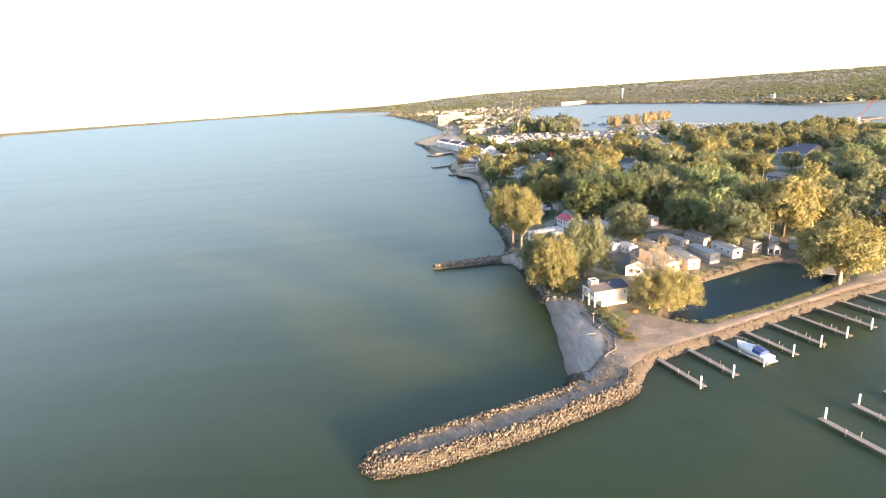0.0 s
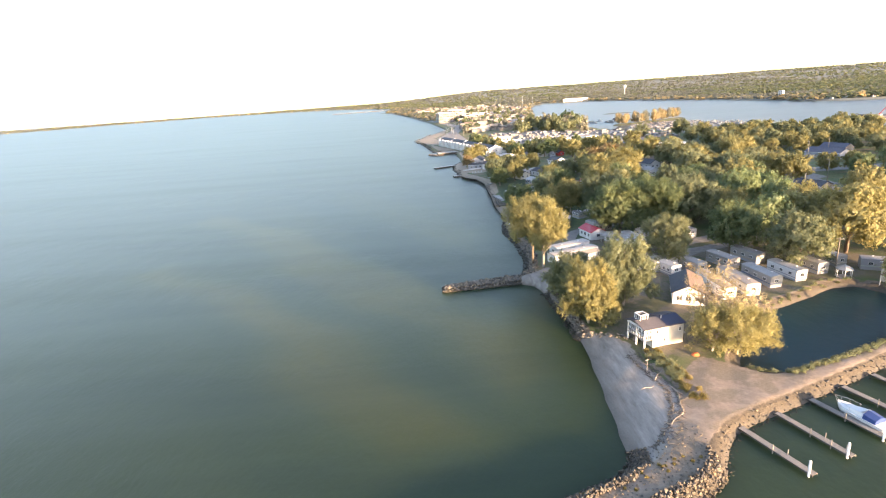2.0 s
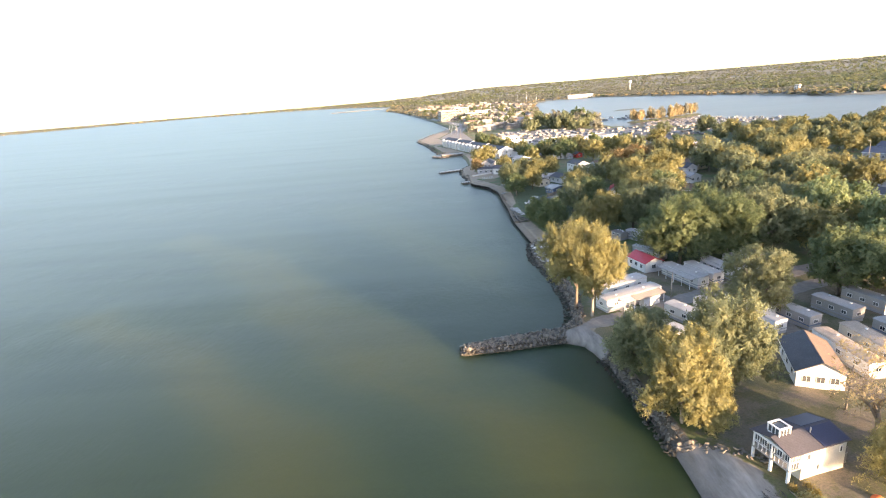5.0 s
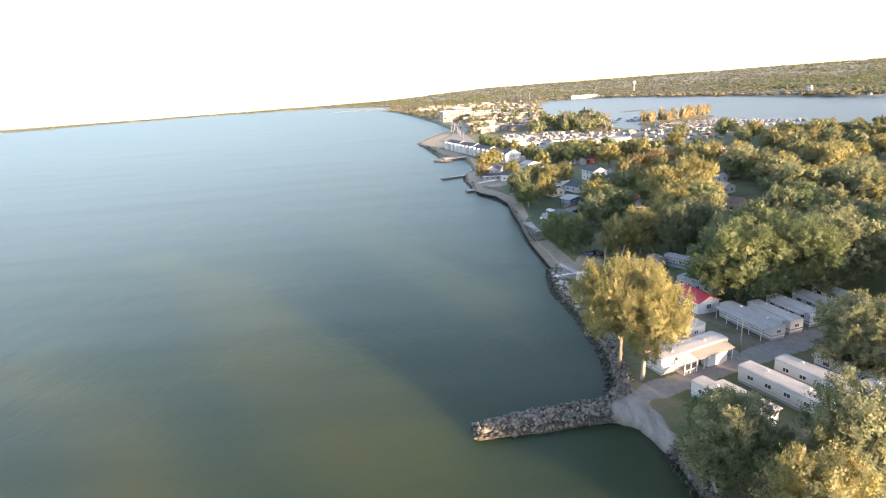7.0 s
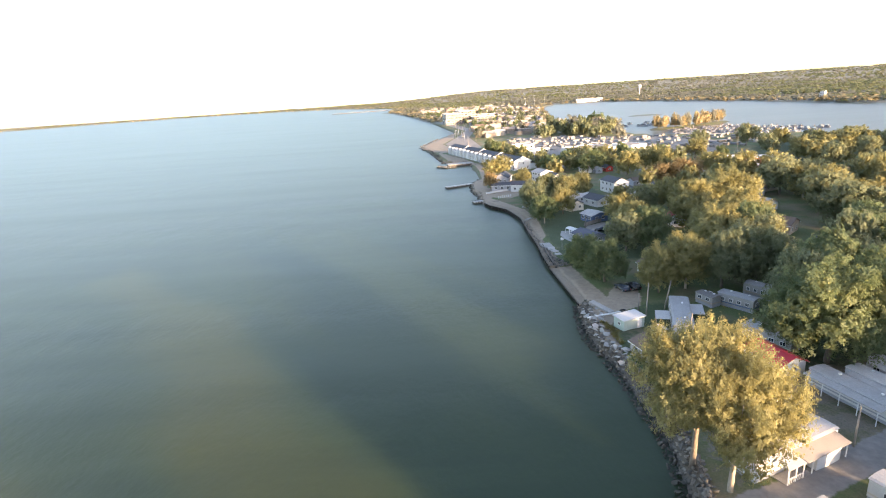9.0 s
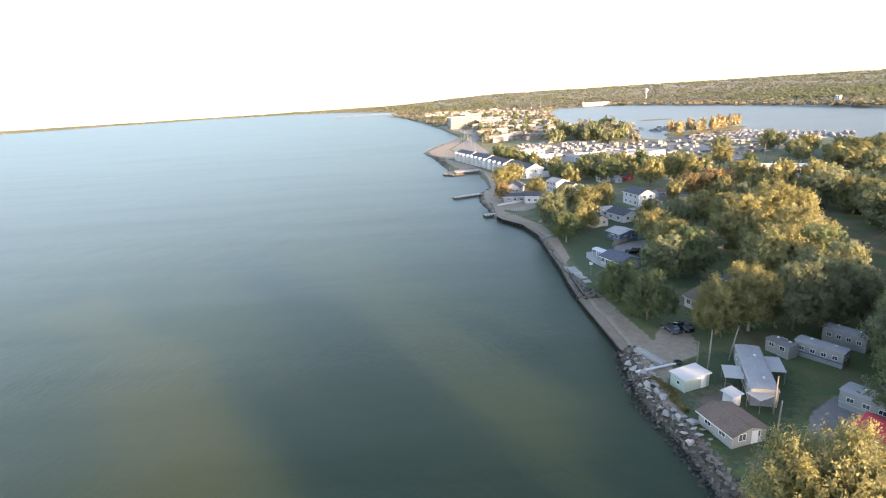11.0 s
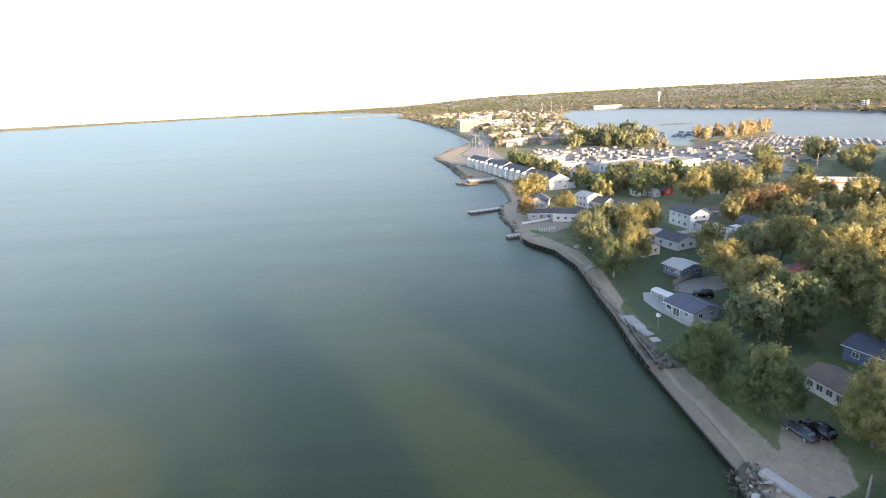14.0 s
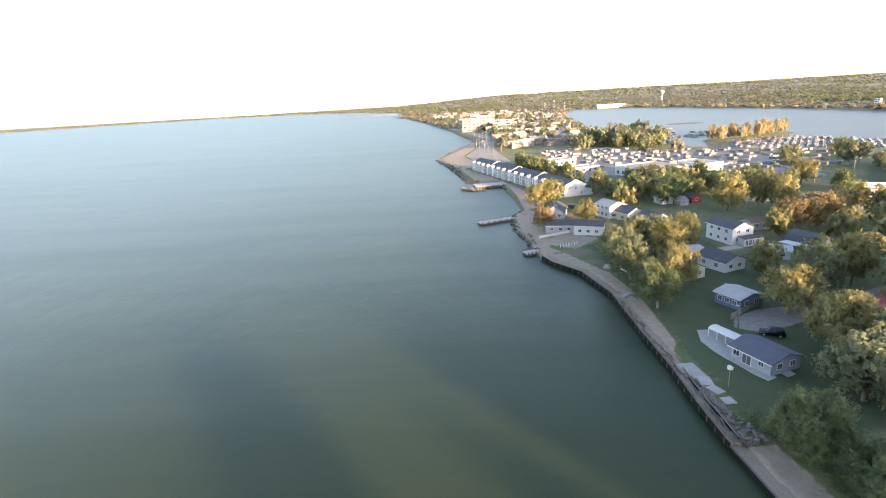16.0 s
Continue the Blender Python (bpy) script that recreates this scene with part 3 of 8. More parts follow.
def water_material():
    m, nt, b = material("lake_water")
    big = noise_tex(nt, 0.016, 3, 0.5, stretch=(1.0, 0.30, 1))
    tc = nt.nodes.new("ShaderNodeTexCoord")
    mp = nt.nodes.new("ShaderNodeMapping")
    mp.vector_type = "TEXTURE"
    mp.inputs["Rotation"].default_value = (0, 0, radians(38))
    mp.inputs["Scale"].default_value = (1.0, 5.0, 1.0)
    nt.links.new(tc.outputs["Object"], mp.inputs[0])
    streak = nt.nodes.new("ShaderNodeTexNoise")
    streak.inputs["Scale"].default_value = 0.09
    streak.inputs["Detail"].default_value = 4
    nt.links.new(mp.outputs[0], streak.inputs["Vector"])
    s = math_node(nt, "ADD", math_node(nt, "MULTIPLY", big, 0.20), math_node(nt, "ADD", math_node(nt, "MULTIPLY", streak.outputs["Fac"], 0.19), 0.055))
    att = nt.nodes.new("ShaderNodeAttribute")
    att.attribute_name = "shoal"
    s = math_node(nt, "ADD", s, math_node(nt, "MULTIPLY", att.outputs["Fac"], 0.50))
    col = ramp(nt, s, [(0.20, (0.024, 0.039, 0.019)), (0.42, (0.031, 0.045, 0.019)), (0.80, (0.052, 0.057, 0.017))])
    band = noise_tex(nt, 0.05, 5, 0.6, stretch=(0.14, 1.0, 1))
    col = mix(nt, 1.0, col, ramp(nt, band, [(0.36, (0.82, 0.85, 0.88)), (0.5, (1, 1, 1)), (0.66, (1.0, 1.0, 1.0))]), "MULTIPLY")
    pond = nt.nodes.new("ShaderNodeAttribute")
    pond.attribute_name = "pond"
    col = mix(nt, pond.outputs["Fac"], col, (0.007, 0.030, 0.033))
    shel = nt.nodes.new("ShaderNodeAttribute")
    shel.attribute_name = "sheltered"
    col = mix(nt, shel.outputs["Fac"], col, (0.075, 0.070, 0.062))
    nt.links.new(col, b.inputs["Base Color"])
    b.inputs["IOR"].default_value = 1.33
    nt.links.new(math_node(nt, "SUBTRACT", 0.40, math_node(nt, "MULTIPLY", shel.outputs["Fac"], 0.03)), b.inputs["Roughness"])
    gust = noise_tex(nt, 0.045, 6, 0.62, stretch=(0.10, 1.0, 1))
    lull = noise_tex(nt, 0.012, 4, 0.55, stretch=(0.35, 1.0, 1))
    g = math_node(nt, "ADD", math_node(nt, "MULTIPLY", gust, 0.55), math_node(nt, "MULTIPLY", lull, 0.45))
    nt.links.new(ramp(nt, g, [(0.36, (0.24, 0.24, 0.24)), (0.50, (0.31, 0.31, 0.31)), (0.64, (0.37, 0.37, 0.37))]), b.inputs["Specular IOR Level"])
    b.subsurface_method = "BURLEY"
    b.inputs["Subsurface Weight"].default_value = 1.0
    b.inputs["Subsurface Radius"].default_value = (1.0, 1.0, 1.0)
    b.inputs["Subsurface Scale"].default_value = 5.0
    r1 = noise_tex(nt, 0.9, 5, 0.65, stretch=(1.0, 0.55, 1))
    r2 = noise_tex(nt, 0.11, 3, 0.5, stretch=(1.0, 0.5, 1))
    calm = noise_tex(nt, 0.02, 5, 0.6, stretch=(0.16, 1.0, 1))
    h = math_node(nt, "ADD", math_node(nt, "MULTIPLY", r1, 0.35), r2)
    bp = nt.nodes.new("ShaderNodeBump")
    bp.inputs["Distance"].default_value = 0.35
    nt.links.new(math_node(nt, "MULTIPLY", ramp(nt, calm, [(0.38, (0.2, 0.2, 0.2)), (0.62, (1, 1, 1))]), 0.7), bp.inputs["Strength"])
    nt.links.new(h, bp.inputs["Height"])
    nt.links.new(bp.outputs[0], b.inputs["Normal"])
    return m


wx = axis_steps(-110, 92, 2.0, -4160, 4160, 1.12)
wy = axis_steps(40, 320, 2.5, -600, 4160, 1.12)
wgx, wgy = np.meshgrid(wx, wy)
wflat = np.stack([wgx.ravel(), wgy.ravel()], 1)
widx = np.arange(len(wflat)).reshape(wgx.shape)
wquads = np.stack([widx[:-1, :-1], widx[:-1, 1:], widx[1:, 1:], widx[1:, :-1]], -1).reshape(-1, 4)
water_me = from_arrays("water", np.column_stack([wflat * K, np.zeros(len(wflat))]), wquads, water_material(), True)
# sand bars that run slantwise from the shore, each with a weight
BARS = [
    (0.9, [(6, 77), (1, 83), (-9, 94), (-19.5, 107.6), (-31, 123), (-46, 140), (-60, 152), (-80, 168), (-84, 158), (-62, 140), (-48, 122), (-34, 106), (-25, 92), (-17, 81), (-7, 71)]),
    (0.9, [(20, 92), (13, 108), (2, 117), (-9, 122), (-24, 130), (-20, 122), (-4, 110), (4.5, 98), (9, 87)]),
    (0.85, [(-1, 121), (-3, 132), (-15, 150), (-33, 173), (-47, 195), (-60, 210), (-72, 222), (-92, 240), (-98, 226), (-74, 202), (-64, 187), (-46, 161), (-37, 147), (-28, 134), (-18, 121)]),
    (0.26, [(8, 149), (3, 168), (-13, 192), (-8, 174), (2, 156)]),
    (0.55, [(40, 60), (58, 66), (50, 58), (30, 44)]),
    (0.20, [(24, 168), (24, 200), (20, 262), (-20, 280), (-75, 250), (-64, 196), (-20, 170)]),
]
bent = wflat + np.stack([1.6 * np.sin(wflat[:, 1] * 0.21) + 2.2 * np.sin(wflat[:, 1] * 0.083 + 1.0), 1.6 * np.sin(wflat[:, 0] * 0.17 + 0.6)], 1)
sh = np.max([w * step01(-6.5, 6.5, signed(bent, p)) for w, p in BARS], axis=0)
sa = water_me.attributes.new("shoal", "FLOAT", "POINT")
sa.data.foreach_set("value", sh.astype(np.float32))
pb = water_me.attributes.new("sheltered", "FLOAT", "POINT")
pb.data.foreach_set("value", np.clip(0.5 + signed(wflat, BAY) / 20.0, 0, 1).astype(np.float32))
pa = water_me.attributes.new("pond", "FLOAT", "POINT")
pa.data.foreach_set("value", np.clip(0.9 + signed(wflat, POND) / 6.0, 0, 1).astype(np.float32))
tagged(new("water", water_me), "calm murky green lake with sandy shoals", "water", kind="structure")


# ---------- trees ----------
def crown_mesh(name, seed, sprays, per, size, low=2.6, clumps=26, reach=1.2, loose=0.22, wobble=0.40):
    """Leafy sprays that stand out from the rounded clumps of a domed crown, about 12 m high and 6 m in radius."""
    r = np.random.default_rng(seed)
    cen, rad = [], []
    for k in range(clumps):
        lev = (k + 0.5) / clumps
        az = k * 2.39996 + r.uniform(-0.5, 0.5)
        ring = 5.3 * math.sqrt(max(0.0, 1 - ((lev - 0.36) / 0.70) ** 2)) * r.uniform(0.5, 1.12)
        cen.append((ring * math.cos(az), ring * math.sin(az), low + 0.9 + (10.2 - low) * lev + r.uniform(-0.8, 0.8)))
        rad.append(r.uniform(0.6, 1.45))
    for k in range(10):
        cen.append((r.normal(scale=1.7), r.normal(scale=1.7), r.uniform(low + 1.5, 9.0)))
        rad.append(r.uniform(1.8, 2.4))
    cen, rad = np.array(cen), np.array(rad)
    n = sprays * 5
    pick = r.choice(len(cen), n, p=rad ** 2 / np.sum(rad ** 2))
    d = r.normal(size=(n, 3))
    d[:, 2] += 0.2
    d /= np.linalg.norm(d, axis=1)[:, None]
    base = cen[pick] + d * (rad[pick] * r.uniform(0.80, 1.04, n))[:, None]
    depth = np.min(np.linalg.norm(base[:, None, :] - cen[None], axis=2) / rad[None], axis=1)
    keep = np.flatnonzero((depth > 0.78) | (r.uniform(0, 1, n) < 0.10))[:sprays]
    base, d = base[keep], d[keep]
    n = len(base)
    out = base - np.array([0, 0, 5.0])
    out /= np.linalg.norm(out, axis=1)[:, None] + 1e-6
    axis = d * 0.55 + out * 0.45 + np.array([0, 0, 0.35]) + r.normal(scale=0.30, size=(n, 3))
    axis /= np.linalg.norm(axis, axis=1)[:, None]
    along_axis = r.uniform(-0.45, 1.0, (n, per, 1)) * (reach * r.uniform(0.6, 1.3, (n, 1, 1)))
    pos = (base[:, None, :] + axis[:, None, :] * along_axis + r.normal(scale=loose, size=(n, per, 3))).reshape(-1, 3)
    # every crown fills the same height and width
    pos[:, :2] *= 6.5 / np.percentile(np.hypot(pos[:, 0], pos[:, 1]), 97)
    pos[:, 2] *= 12.0 / np.percentile(pos[:, 2], 99)
    face = np.repeat(d * 0.40 + out * 0.45 + r.normal(scale=wobble, size=(n, 3)), per, axis=0) + r.normal(scale=0.65 * wobble, size=pos.shape)
    face /= np.linalg.norm(face, axis=1)[:, None]
    t = np.repeat(axis, per, axis=0) * 0.8 + r.normal(scale=0.6, size=pos.shape)
    t -= face * np.sum(t * face, axis=1)[:, None]
    t /= np.linalg.norm(t, axis=1)[:, None]
    b = np.cross(face, t)
    s = (size * r.uniform(0.6, 1.4, len(pos)))[:, None]
    v = np.stack([pos - t * s * 0.6 - b * s * 0.40, pos - t * s * 0.45 + b * s * 0.44, pos + t * s * 0.85], 1).reshape(-1, 3)
    return from_arrays(name, v, np.arange(len(v)).reshape(-1, 3), LEAF["green"])


def trunk_mesh(name, seed, bark):
    r = random.Random(seed)
    bm = bmesh.new()
    lean = Vector((r.uniform(-0.4, 0.4), r.uniform(-0.4, 0.4), 0))
    tube(bm, [(0, 0, -0.5), (0.03, 0, 0.5), lean * 0.4 + Vector((0, 0, 2.4)), lean + Vector((0, 0, 4.4)), lean * 1.6 + Vector((0, 0, 7.5)), lean * 2 + Vector((0, 0, 10))], [0.48, 0.36, 0.29, 0.24, 0.14, 0.04], 9)
    for k in range(9):
        az = k * 2.4 + r.uniform(-0.4, 0.4)
        z0 = r.uniform(2.6, 6.0)
        out = r.uniform(2.6, 4.6)
        base = lean * (z0 / 4.4) + Vector((0, 0, z0))
        dirv = Vector((math.cos(az), math.sin(az), 0))
        tip = base + dirv * out + Vector((0, 0, r.uniform(1.8, 4.0)))
        mid = base + dirv * out * 0.45 + Vector((0, 0, r.uniform(1.0, 1.8)))
        tube(bm, [base, mid, tip], [0.15, 0.10, 0.03], 6, False)
        side = Vector((-dirv.y, dirv.x, 0.5)) * r.choice((-1, 1)) * r.uniform(1.0, 1.8)
        tube(bm, [mid, mid + side * 0.6 + dirv * 0.5, mid + side + dirv * 1.1 + Vector((0, 0, 0.8))], [0.08, 0.05, 0.02], 5, False)
    ob = to_object(name, bm, bark, True)
    me = ob.data
    bpy.data.objects.remove(ob)
    return me


CROWNS = {
    "big": [crown_mesh("crown", 15 + k, 2900, 38, 0.135, 5.0, 60, 1.0, 0.13) for k in range(3)],
    "near": [crown_mesh("crown", 11 + k, 2000, 28, 0.19, 2.4, 52, 1.0, 0.15) for k in range(4)],
    "close": [crown_mesh("crown", 21 + k, 1250, 15, 0.31, 2.4, 46, 1.0, 0.18, 0.32) for k in range(5)],
    "mid": [crown_mesh("crown", 31 + k, 700, 9, 0.50, 2.2, 42, 1.0, 0.22, 0.25) for k in range(6)],
    "far": [crown_mesh("crown", 51 + k, 190, 6, 1.15, 1.8, 24, 1.0, 0.3, 0.2) for k in range(4)],
    "sparse": [crown_mesh("crown", 81 + k, 760, 24, 0.25, 1.2, 26, 1.3, 0.3) for k in range(2)],
    "thin": [crown_mesh("crown", 71 + k, 150, 18, 0.24, 2.4, 24, 1.0, 0.3) for k in range(2)],
}
TRUNKS = [trunk_mesh("trunk", 5 + k, M_BARK if k % 2 else M_PALEBARK) for k in range(4)]


def twiggy_mesh(name, seed):
    """A trunk that forks again and again into bare twigs."""
    r = random.Random(seed)
    bm = bmesh.new()

    def grow(p, d, length, rad, depth):
        mid = p + d * length * 0.5 + Vector((r.uniform(-1, 1), r.uniform(-1, 1), 0)) * length * 0.06
        tip = p + d * length + Vector((0, 0, -0.04 * length if depth == 3 else 0.03 * length))
        tube(bm, [p, mid, tip], [rad, rad * 0.75, rad * 0.35], 7 if depth == 0 else 4, False)
        if depth == 3:
            return
        for _ in range((7, 5, 5)[depth]):
            side = Vector((r.gauss(0, 1), r.gauss(0, 1), r.uniform(-0.2, 1.0))).normalized()
            grow(p + d * length * r.uniform(0.4, 1.0), (d * 0.55 + side * 0.75).normalized(), length * r.uniform(0.5, 0.75), rad * 0.45, depth + 1)
    grow(Vector((0, 0, -0.4)), Vector((0.05, 0.02, 1)).normalized(), 5.2, 0.34, 0)
    ob = to_object(name, bm, M_PALEBARK, True)
    me = ob.data
    bpy.data.objects.remove(ob)
    return me


TWIGGY = [twiggy_mesh("trunk", 41 + k) for k in range(2)]
TONED = {}


def toned(me, tone):
    """The same crown with another leaf material."""
    key = (me.name, tone)
    if key not in TONED:
        c = me.copy()
        c.materials[0] = LEAF[tone]
        TONED[key] = c
    return TONED[key]


TREE_WORDS = {
    "gold": "broad tree with yellowing autumn leaves", "olive": "broad tree with olive-green early autumn leaves",
    "green": "dense dark green leafy tree",
    "fresh": "broad tree with fresh green leaves", "woods": "dull autumn tree with grey-green leaves", "rust": "broad tree with rust-orange autumn leaves", "bare": "thinly leaved tan autumn tree",
}
TREE_SPOTS = []


JOINED = {}


def tree(x, y, h, r, tone, lod="mid", group="trees of the lakeside neighbourhood"):
    """x, y and the crown's radius r in plan units, h in metres. Far ones are kept back for one joined wood."""
    k = len(TREE_SPOTS)
    TREE_SPOTS.append((x, y, r))
    r = min(r, 0.56 * h / K)
    sz = h / 12.0
    sr = r * K / 6.6
    rot = RNG.uniform(0, 360)
    if lod == "far" or k >= 250:
        m = pose(x * K, y * K, G, 0, 0, rot) @ Matrix.Diagonal((sr, sr, sz, 1))
        JOINED.setdefault(tone, []).append((m, k))
        return None
    t = thing("tree", x * K, y * K, G - 0.05, rot, TREE_WORDS[tone], "tree", group)
    me = CROWNS["thin" if tone == "bare" else lod]
    shared("crown", toned(me[k % len(me)], tone), t, Matrix.Diagonal((sr, sr, sz, 1)))
    shared("trunk", TWIGGY[k % 2] if tone == "bare" or lod == "sparse" else TRUNKS[k % len(TRUNKS)], t, Matrix.Diagonal((min(sr, sz * 1.15), min(sr, sz * 1.15), sz, 1)))
    return t


def join_far_trees():
    for tone, rows in JOINED.items():
        vs = []
        for m, k in rows:
            me = CROWNS["far"][k % len(CROWNS["far"])]
            co = np.empty(len(me.vertices) * 3, dtype=np.float32)
            me.vertices.foreach_get("co", co)
            mm = np.array(m)
            vs.append(co.reshape(-1, 3) @ mm[:3, :3].T + mm[:3, 3])
        v = np.concatenate(vs)
        me = from_arrays("far_trees", v, np.arange(len(v)).reshape(-1, 3), LEAF[tone])
        tagged(new("far_trees", me), "far groups of " + TREE_WORDS[tone].split(" ", 1)[1] + " crowns", "trees", kind="stuff")


# big trees beside the beach house, the pond and the groyne
for row in [(25.4, 118.6, 11.5, 5.9, "olive"), (27.6, 123.0, 9.0, 4.6, "fresh"), (25.6, 105.6, 14.5, 5.2, "gold"),
            (29.5, 109.5, 12.0, 4.4, "olive"), (52.6, 135.4, 13.5, 7.0, "olive"), 
            (31.2, 200.6, 11.0, 5.6, "green"), (29.6, 210.8, 9.6, 4.8, "green"), (39.6, 192.6, 12.0, 4.4, "gold"), (45.6, 193.8, 13.5, 5.0, "gold"), (52.6, 193.0, 14.0, 5.6, "olive"), (60.0, 194.0, 14.0, 5.4, "olive")]:
    tree(*row, lod="near")
for row in [(41.6, 92.4, 8.5, 3.8, "gold"), (45.0, 91.2, 9.5, 4.2, "gold"), (48.6, 92.6, 7.5, 3.4, "gold"), (45.6, 100.5, 14.0, 6.0, "bare"), (50.0, 99.0, 9.5, 4.2, "bare")]:
    tree(*row, lod="sparse")
for row in [(24.4, 138.6, 18.8, 5.8, "gold"), (22.6, 143.0, 20.0, 6.4, "gold")]:
    tree(*row, lod="big")
for row in [(34.6, 112.4, 16.5, 6.0, "olive"), (51.5, 162.0, 18.0, 8.6, "green"), (62.5, 162.8, 18.0, 9.6, "green")]:
    tree(*row, lod="near")
for row in [(31.5, 284.5, 10.5, 5.2, "olive"), (38.5, 292.0, 11.5, 5.6, "olive"), (45.0, 294.0, 10.5, 5.0, "olive"), (52.0, 294.0, 10.5, 4.8, "gold"), (29.8, 262.6, 9.0, 3.8, "green")]:
    tree(*row, lod="close")
tree(28.2, 103.6, 6.5, 2.9, "gold", "close")
tree(24.6, 108.6, 5.5, 2.6, "olive", "close")
for row in [(71.5, 164.5, 17.0, 8.0, "olive"), (56.5, 176.5, 15.0, 5.4, "olive"),
            (82.8, 97.0, 17.0, 7.6, "gold"), (94.8, 133.2, 19.0, 9.0, "gold")]:
    tree(*row, lod="close")
for row in [(77.5, 124.8, 15.0, 8.2, "olive"), (70.5, 139.0, 15.0, 9.0, "green"), (117.5, 145.3, 15.0, 8.0, "olive"), (65.0, 182.0, 16.0, 8.0, "green"),
            (76.9, 174.5, 16.0, 9.4, "olive"), (105.2, 195.3, 16.0, 11.0, "gold"), (135.9, 213.5, 14.0, 9.0, "gold"), (104.1, 227.2, 15.0, 11.0, "olive"),
            (149.1, 174.0, 14.0, 8.4, "olive"), (49.4, 222.0, 13.0, 6.4, "green"), (50.0, 233.6, 12.0, 6.4, "gold")]:
    tree(*row, lod="close" if row[0] < 90 and row[1] < 300 else "mid")
for row in [(67.0, 232.1, 13.0, 6.0, "gold"), (60.3, 209.0, 15.0, 7.0, "gold"), (83.5, 243.6, 17.0, 9.0, "gold"), (63.5, 199.0, 15.0, 6.2, "olive"),
            (69.5, 241.1, 16.0, 8.0, "gold"), (30.2, 271.4, 11.5, 5.0, "olive"), (38.0, 265.6, 11.0, 4.4, "gold"), (51.0, 248.6, 11.0, 5.8, "gold"),
            (87.5, 304.5, 10.5, 5.0, "rust"), (95.5, 306.0, 12.0, 6.0, "rust"), (103.5, 310.0, 11.0, 5.4, "rust"), (115.0, 320.0, 12.0, 6.0, "gold"), (44.0, 285.2, 11.0, 5.2, "gold")]:
    tree(*row, lod="close" if row[0] < 90 and row[1] < 300 else "mid")
for row in [(29.4, 254.4, 10.0, 4.6, "green"), (71.5, 260.8, 13.0, 4.6, "gold"), (62.0, 257.0, 11.5, 5.0, "olive"), (24.2, 356.0, 10.5, 4.8, "gold"), (30.0, 358.6, 11.5, 5.2, "gold"),
            (35.3, 328.2, 8.5, 4.2, "gold"), (19.8, 319.7, 9.0, 3.6, "rust"), (83.3, 331.3, 13.0, 5.2, "gold"), (95.6, 335.4, 14.0, 5.0, "gold"),
            (99.4, 328.1, 14.0, 4.8, "gold"), (74.5, 351.6, 12.0, 6.6, "green"), (63.2, 364.0, 11.0, 7.0, "green"), (69.9, 347.0, 10.5, 5.4, "green")]:
    tree(*row, lod="close" if row[0] < 90 and row[1] < 300 else "mid")
for row in [(133.8, 371.1, 12.0, 5.6, "gold"), (185.0, 412.2, 14.0, 8.6, "olive"), (103.6, 563.2, 17.0, 11.0, "olive"), (118.8, 566.3, 19.0, 9.2, "woods"),
            (142.7, 577.4, 19.0, 9.4, "green"), (87.9, 537.4, 14.0, 10.0, "olive"), (136.5, 496.1, 12.0, 7.9, "woods"), (121.9, 511.2, 11.0, 10.0, "olive"),
            (183.6, 390.6, 11.0, 6.4, "olive"), (196.0, 398.0, 12.0, 7.0, "gold"), (140.1, 357.0, 9.0, 4.2, "green"), (172.0, 368.0, 10.0, 5.0, "olive"), (208.0, 388.0, 11.0, 6.0, "olive"),
            (36.3, 441.6, 11.0, 4.7, "green"), (43.0, 220.6, 12.0, 5.2, "olive"), (160.0, 420.0, 12.0, 7.0, "olive"), (200.0, 440.0, 12.0, 7.0, "olive")]:
    tree(*row, lod="far" if row[1] > 450 else "mid")

# ---------- buildings ----------
WINDOW_MESHES = {}


def window_mesh(w, h, bars):
    """Frame and pane, facing -y, centred on the sill line."""
    key = (round(w, 2), round(h, 2), bars)
    if key not in WINDOW_MESHES:
        bm = bmesh.new()
        f = 0.07
        for r in ((-w / 2, -w / 2 + f, 0, h), (w / 2 - f, w / 2, 0, h), (-w / 2 + f, w / 2 - f, 0, f), (-w / 2 + f, w / 2 - f, h - f, h)):
            box(bm, r[0], r[1], -0.07, 0.02, r[2], r[3])
        for k in range(1, bars + 1):
            x = -w / 2 + w * k / (bars + 1)
            box(bm, x - 0.025, x + 0.025, -0.06, 0.0, f, h - f)
        ob = to_object("window", bm, M_TRIM)
        fr = ob.data
        bpy.data.objects.remove(ob)
        ob = to_object("pane", boxes((-w / 2 + f, w / 2 - f, -0.035, -0.02, f, h - f)), M_GLASS)
        pa = ob.data
        bpy.data.objects.remove(ob)
        WINDOW_MESHES[key] = (fr, pa)
    return WINDOW_MESHES[key]


SIDES = {"s": 0, "e": 90, "n": 180, "w": 270}


def window(parent, side, half_w, half_l, u, z, w=1.0, h=1.1, bars=1):
    """A window in the wall that faces local s, e, n or w, u along it."""
    fr, pa = window_mesh(w, h, bars)
    a = SIDES[side]
    reach = half_l if side in "sn" else half_w
    m = pose(0, 0, 0, 0, 0, a) @ pose(u, -reach - 0.012, z)
    o = shared("window", fr, parent, m)
    shared("pane", pa, o)
    return o


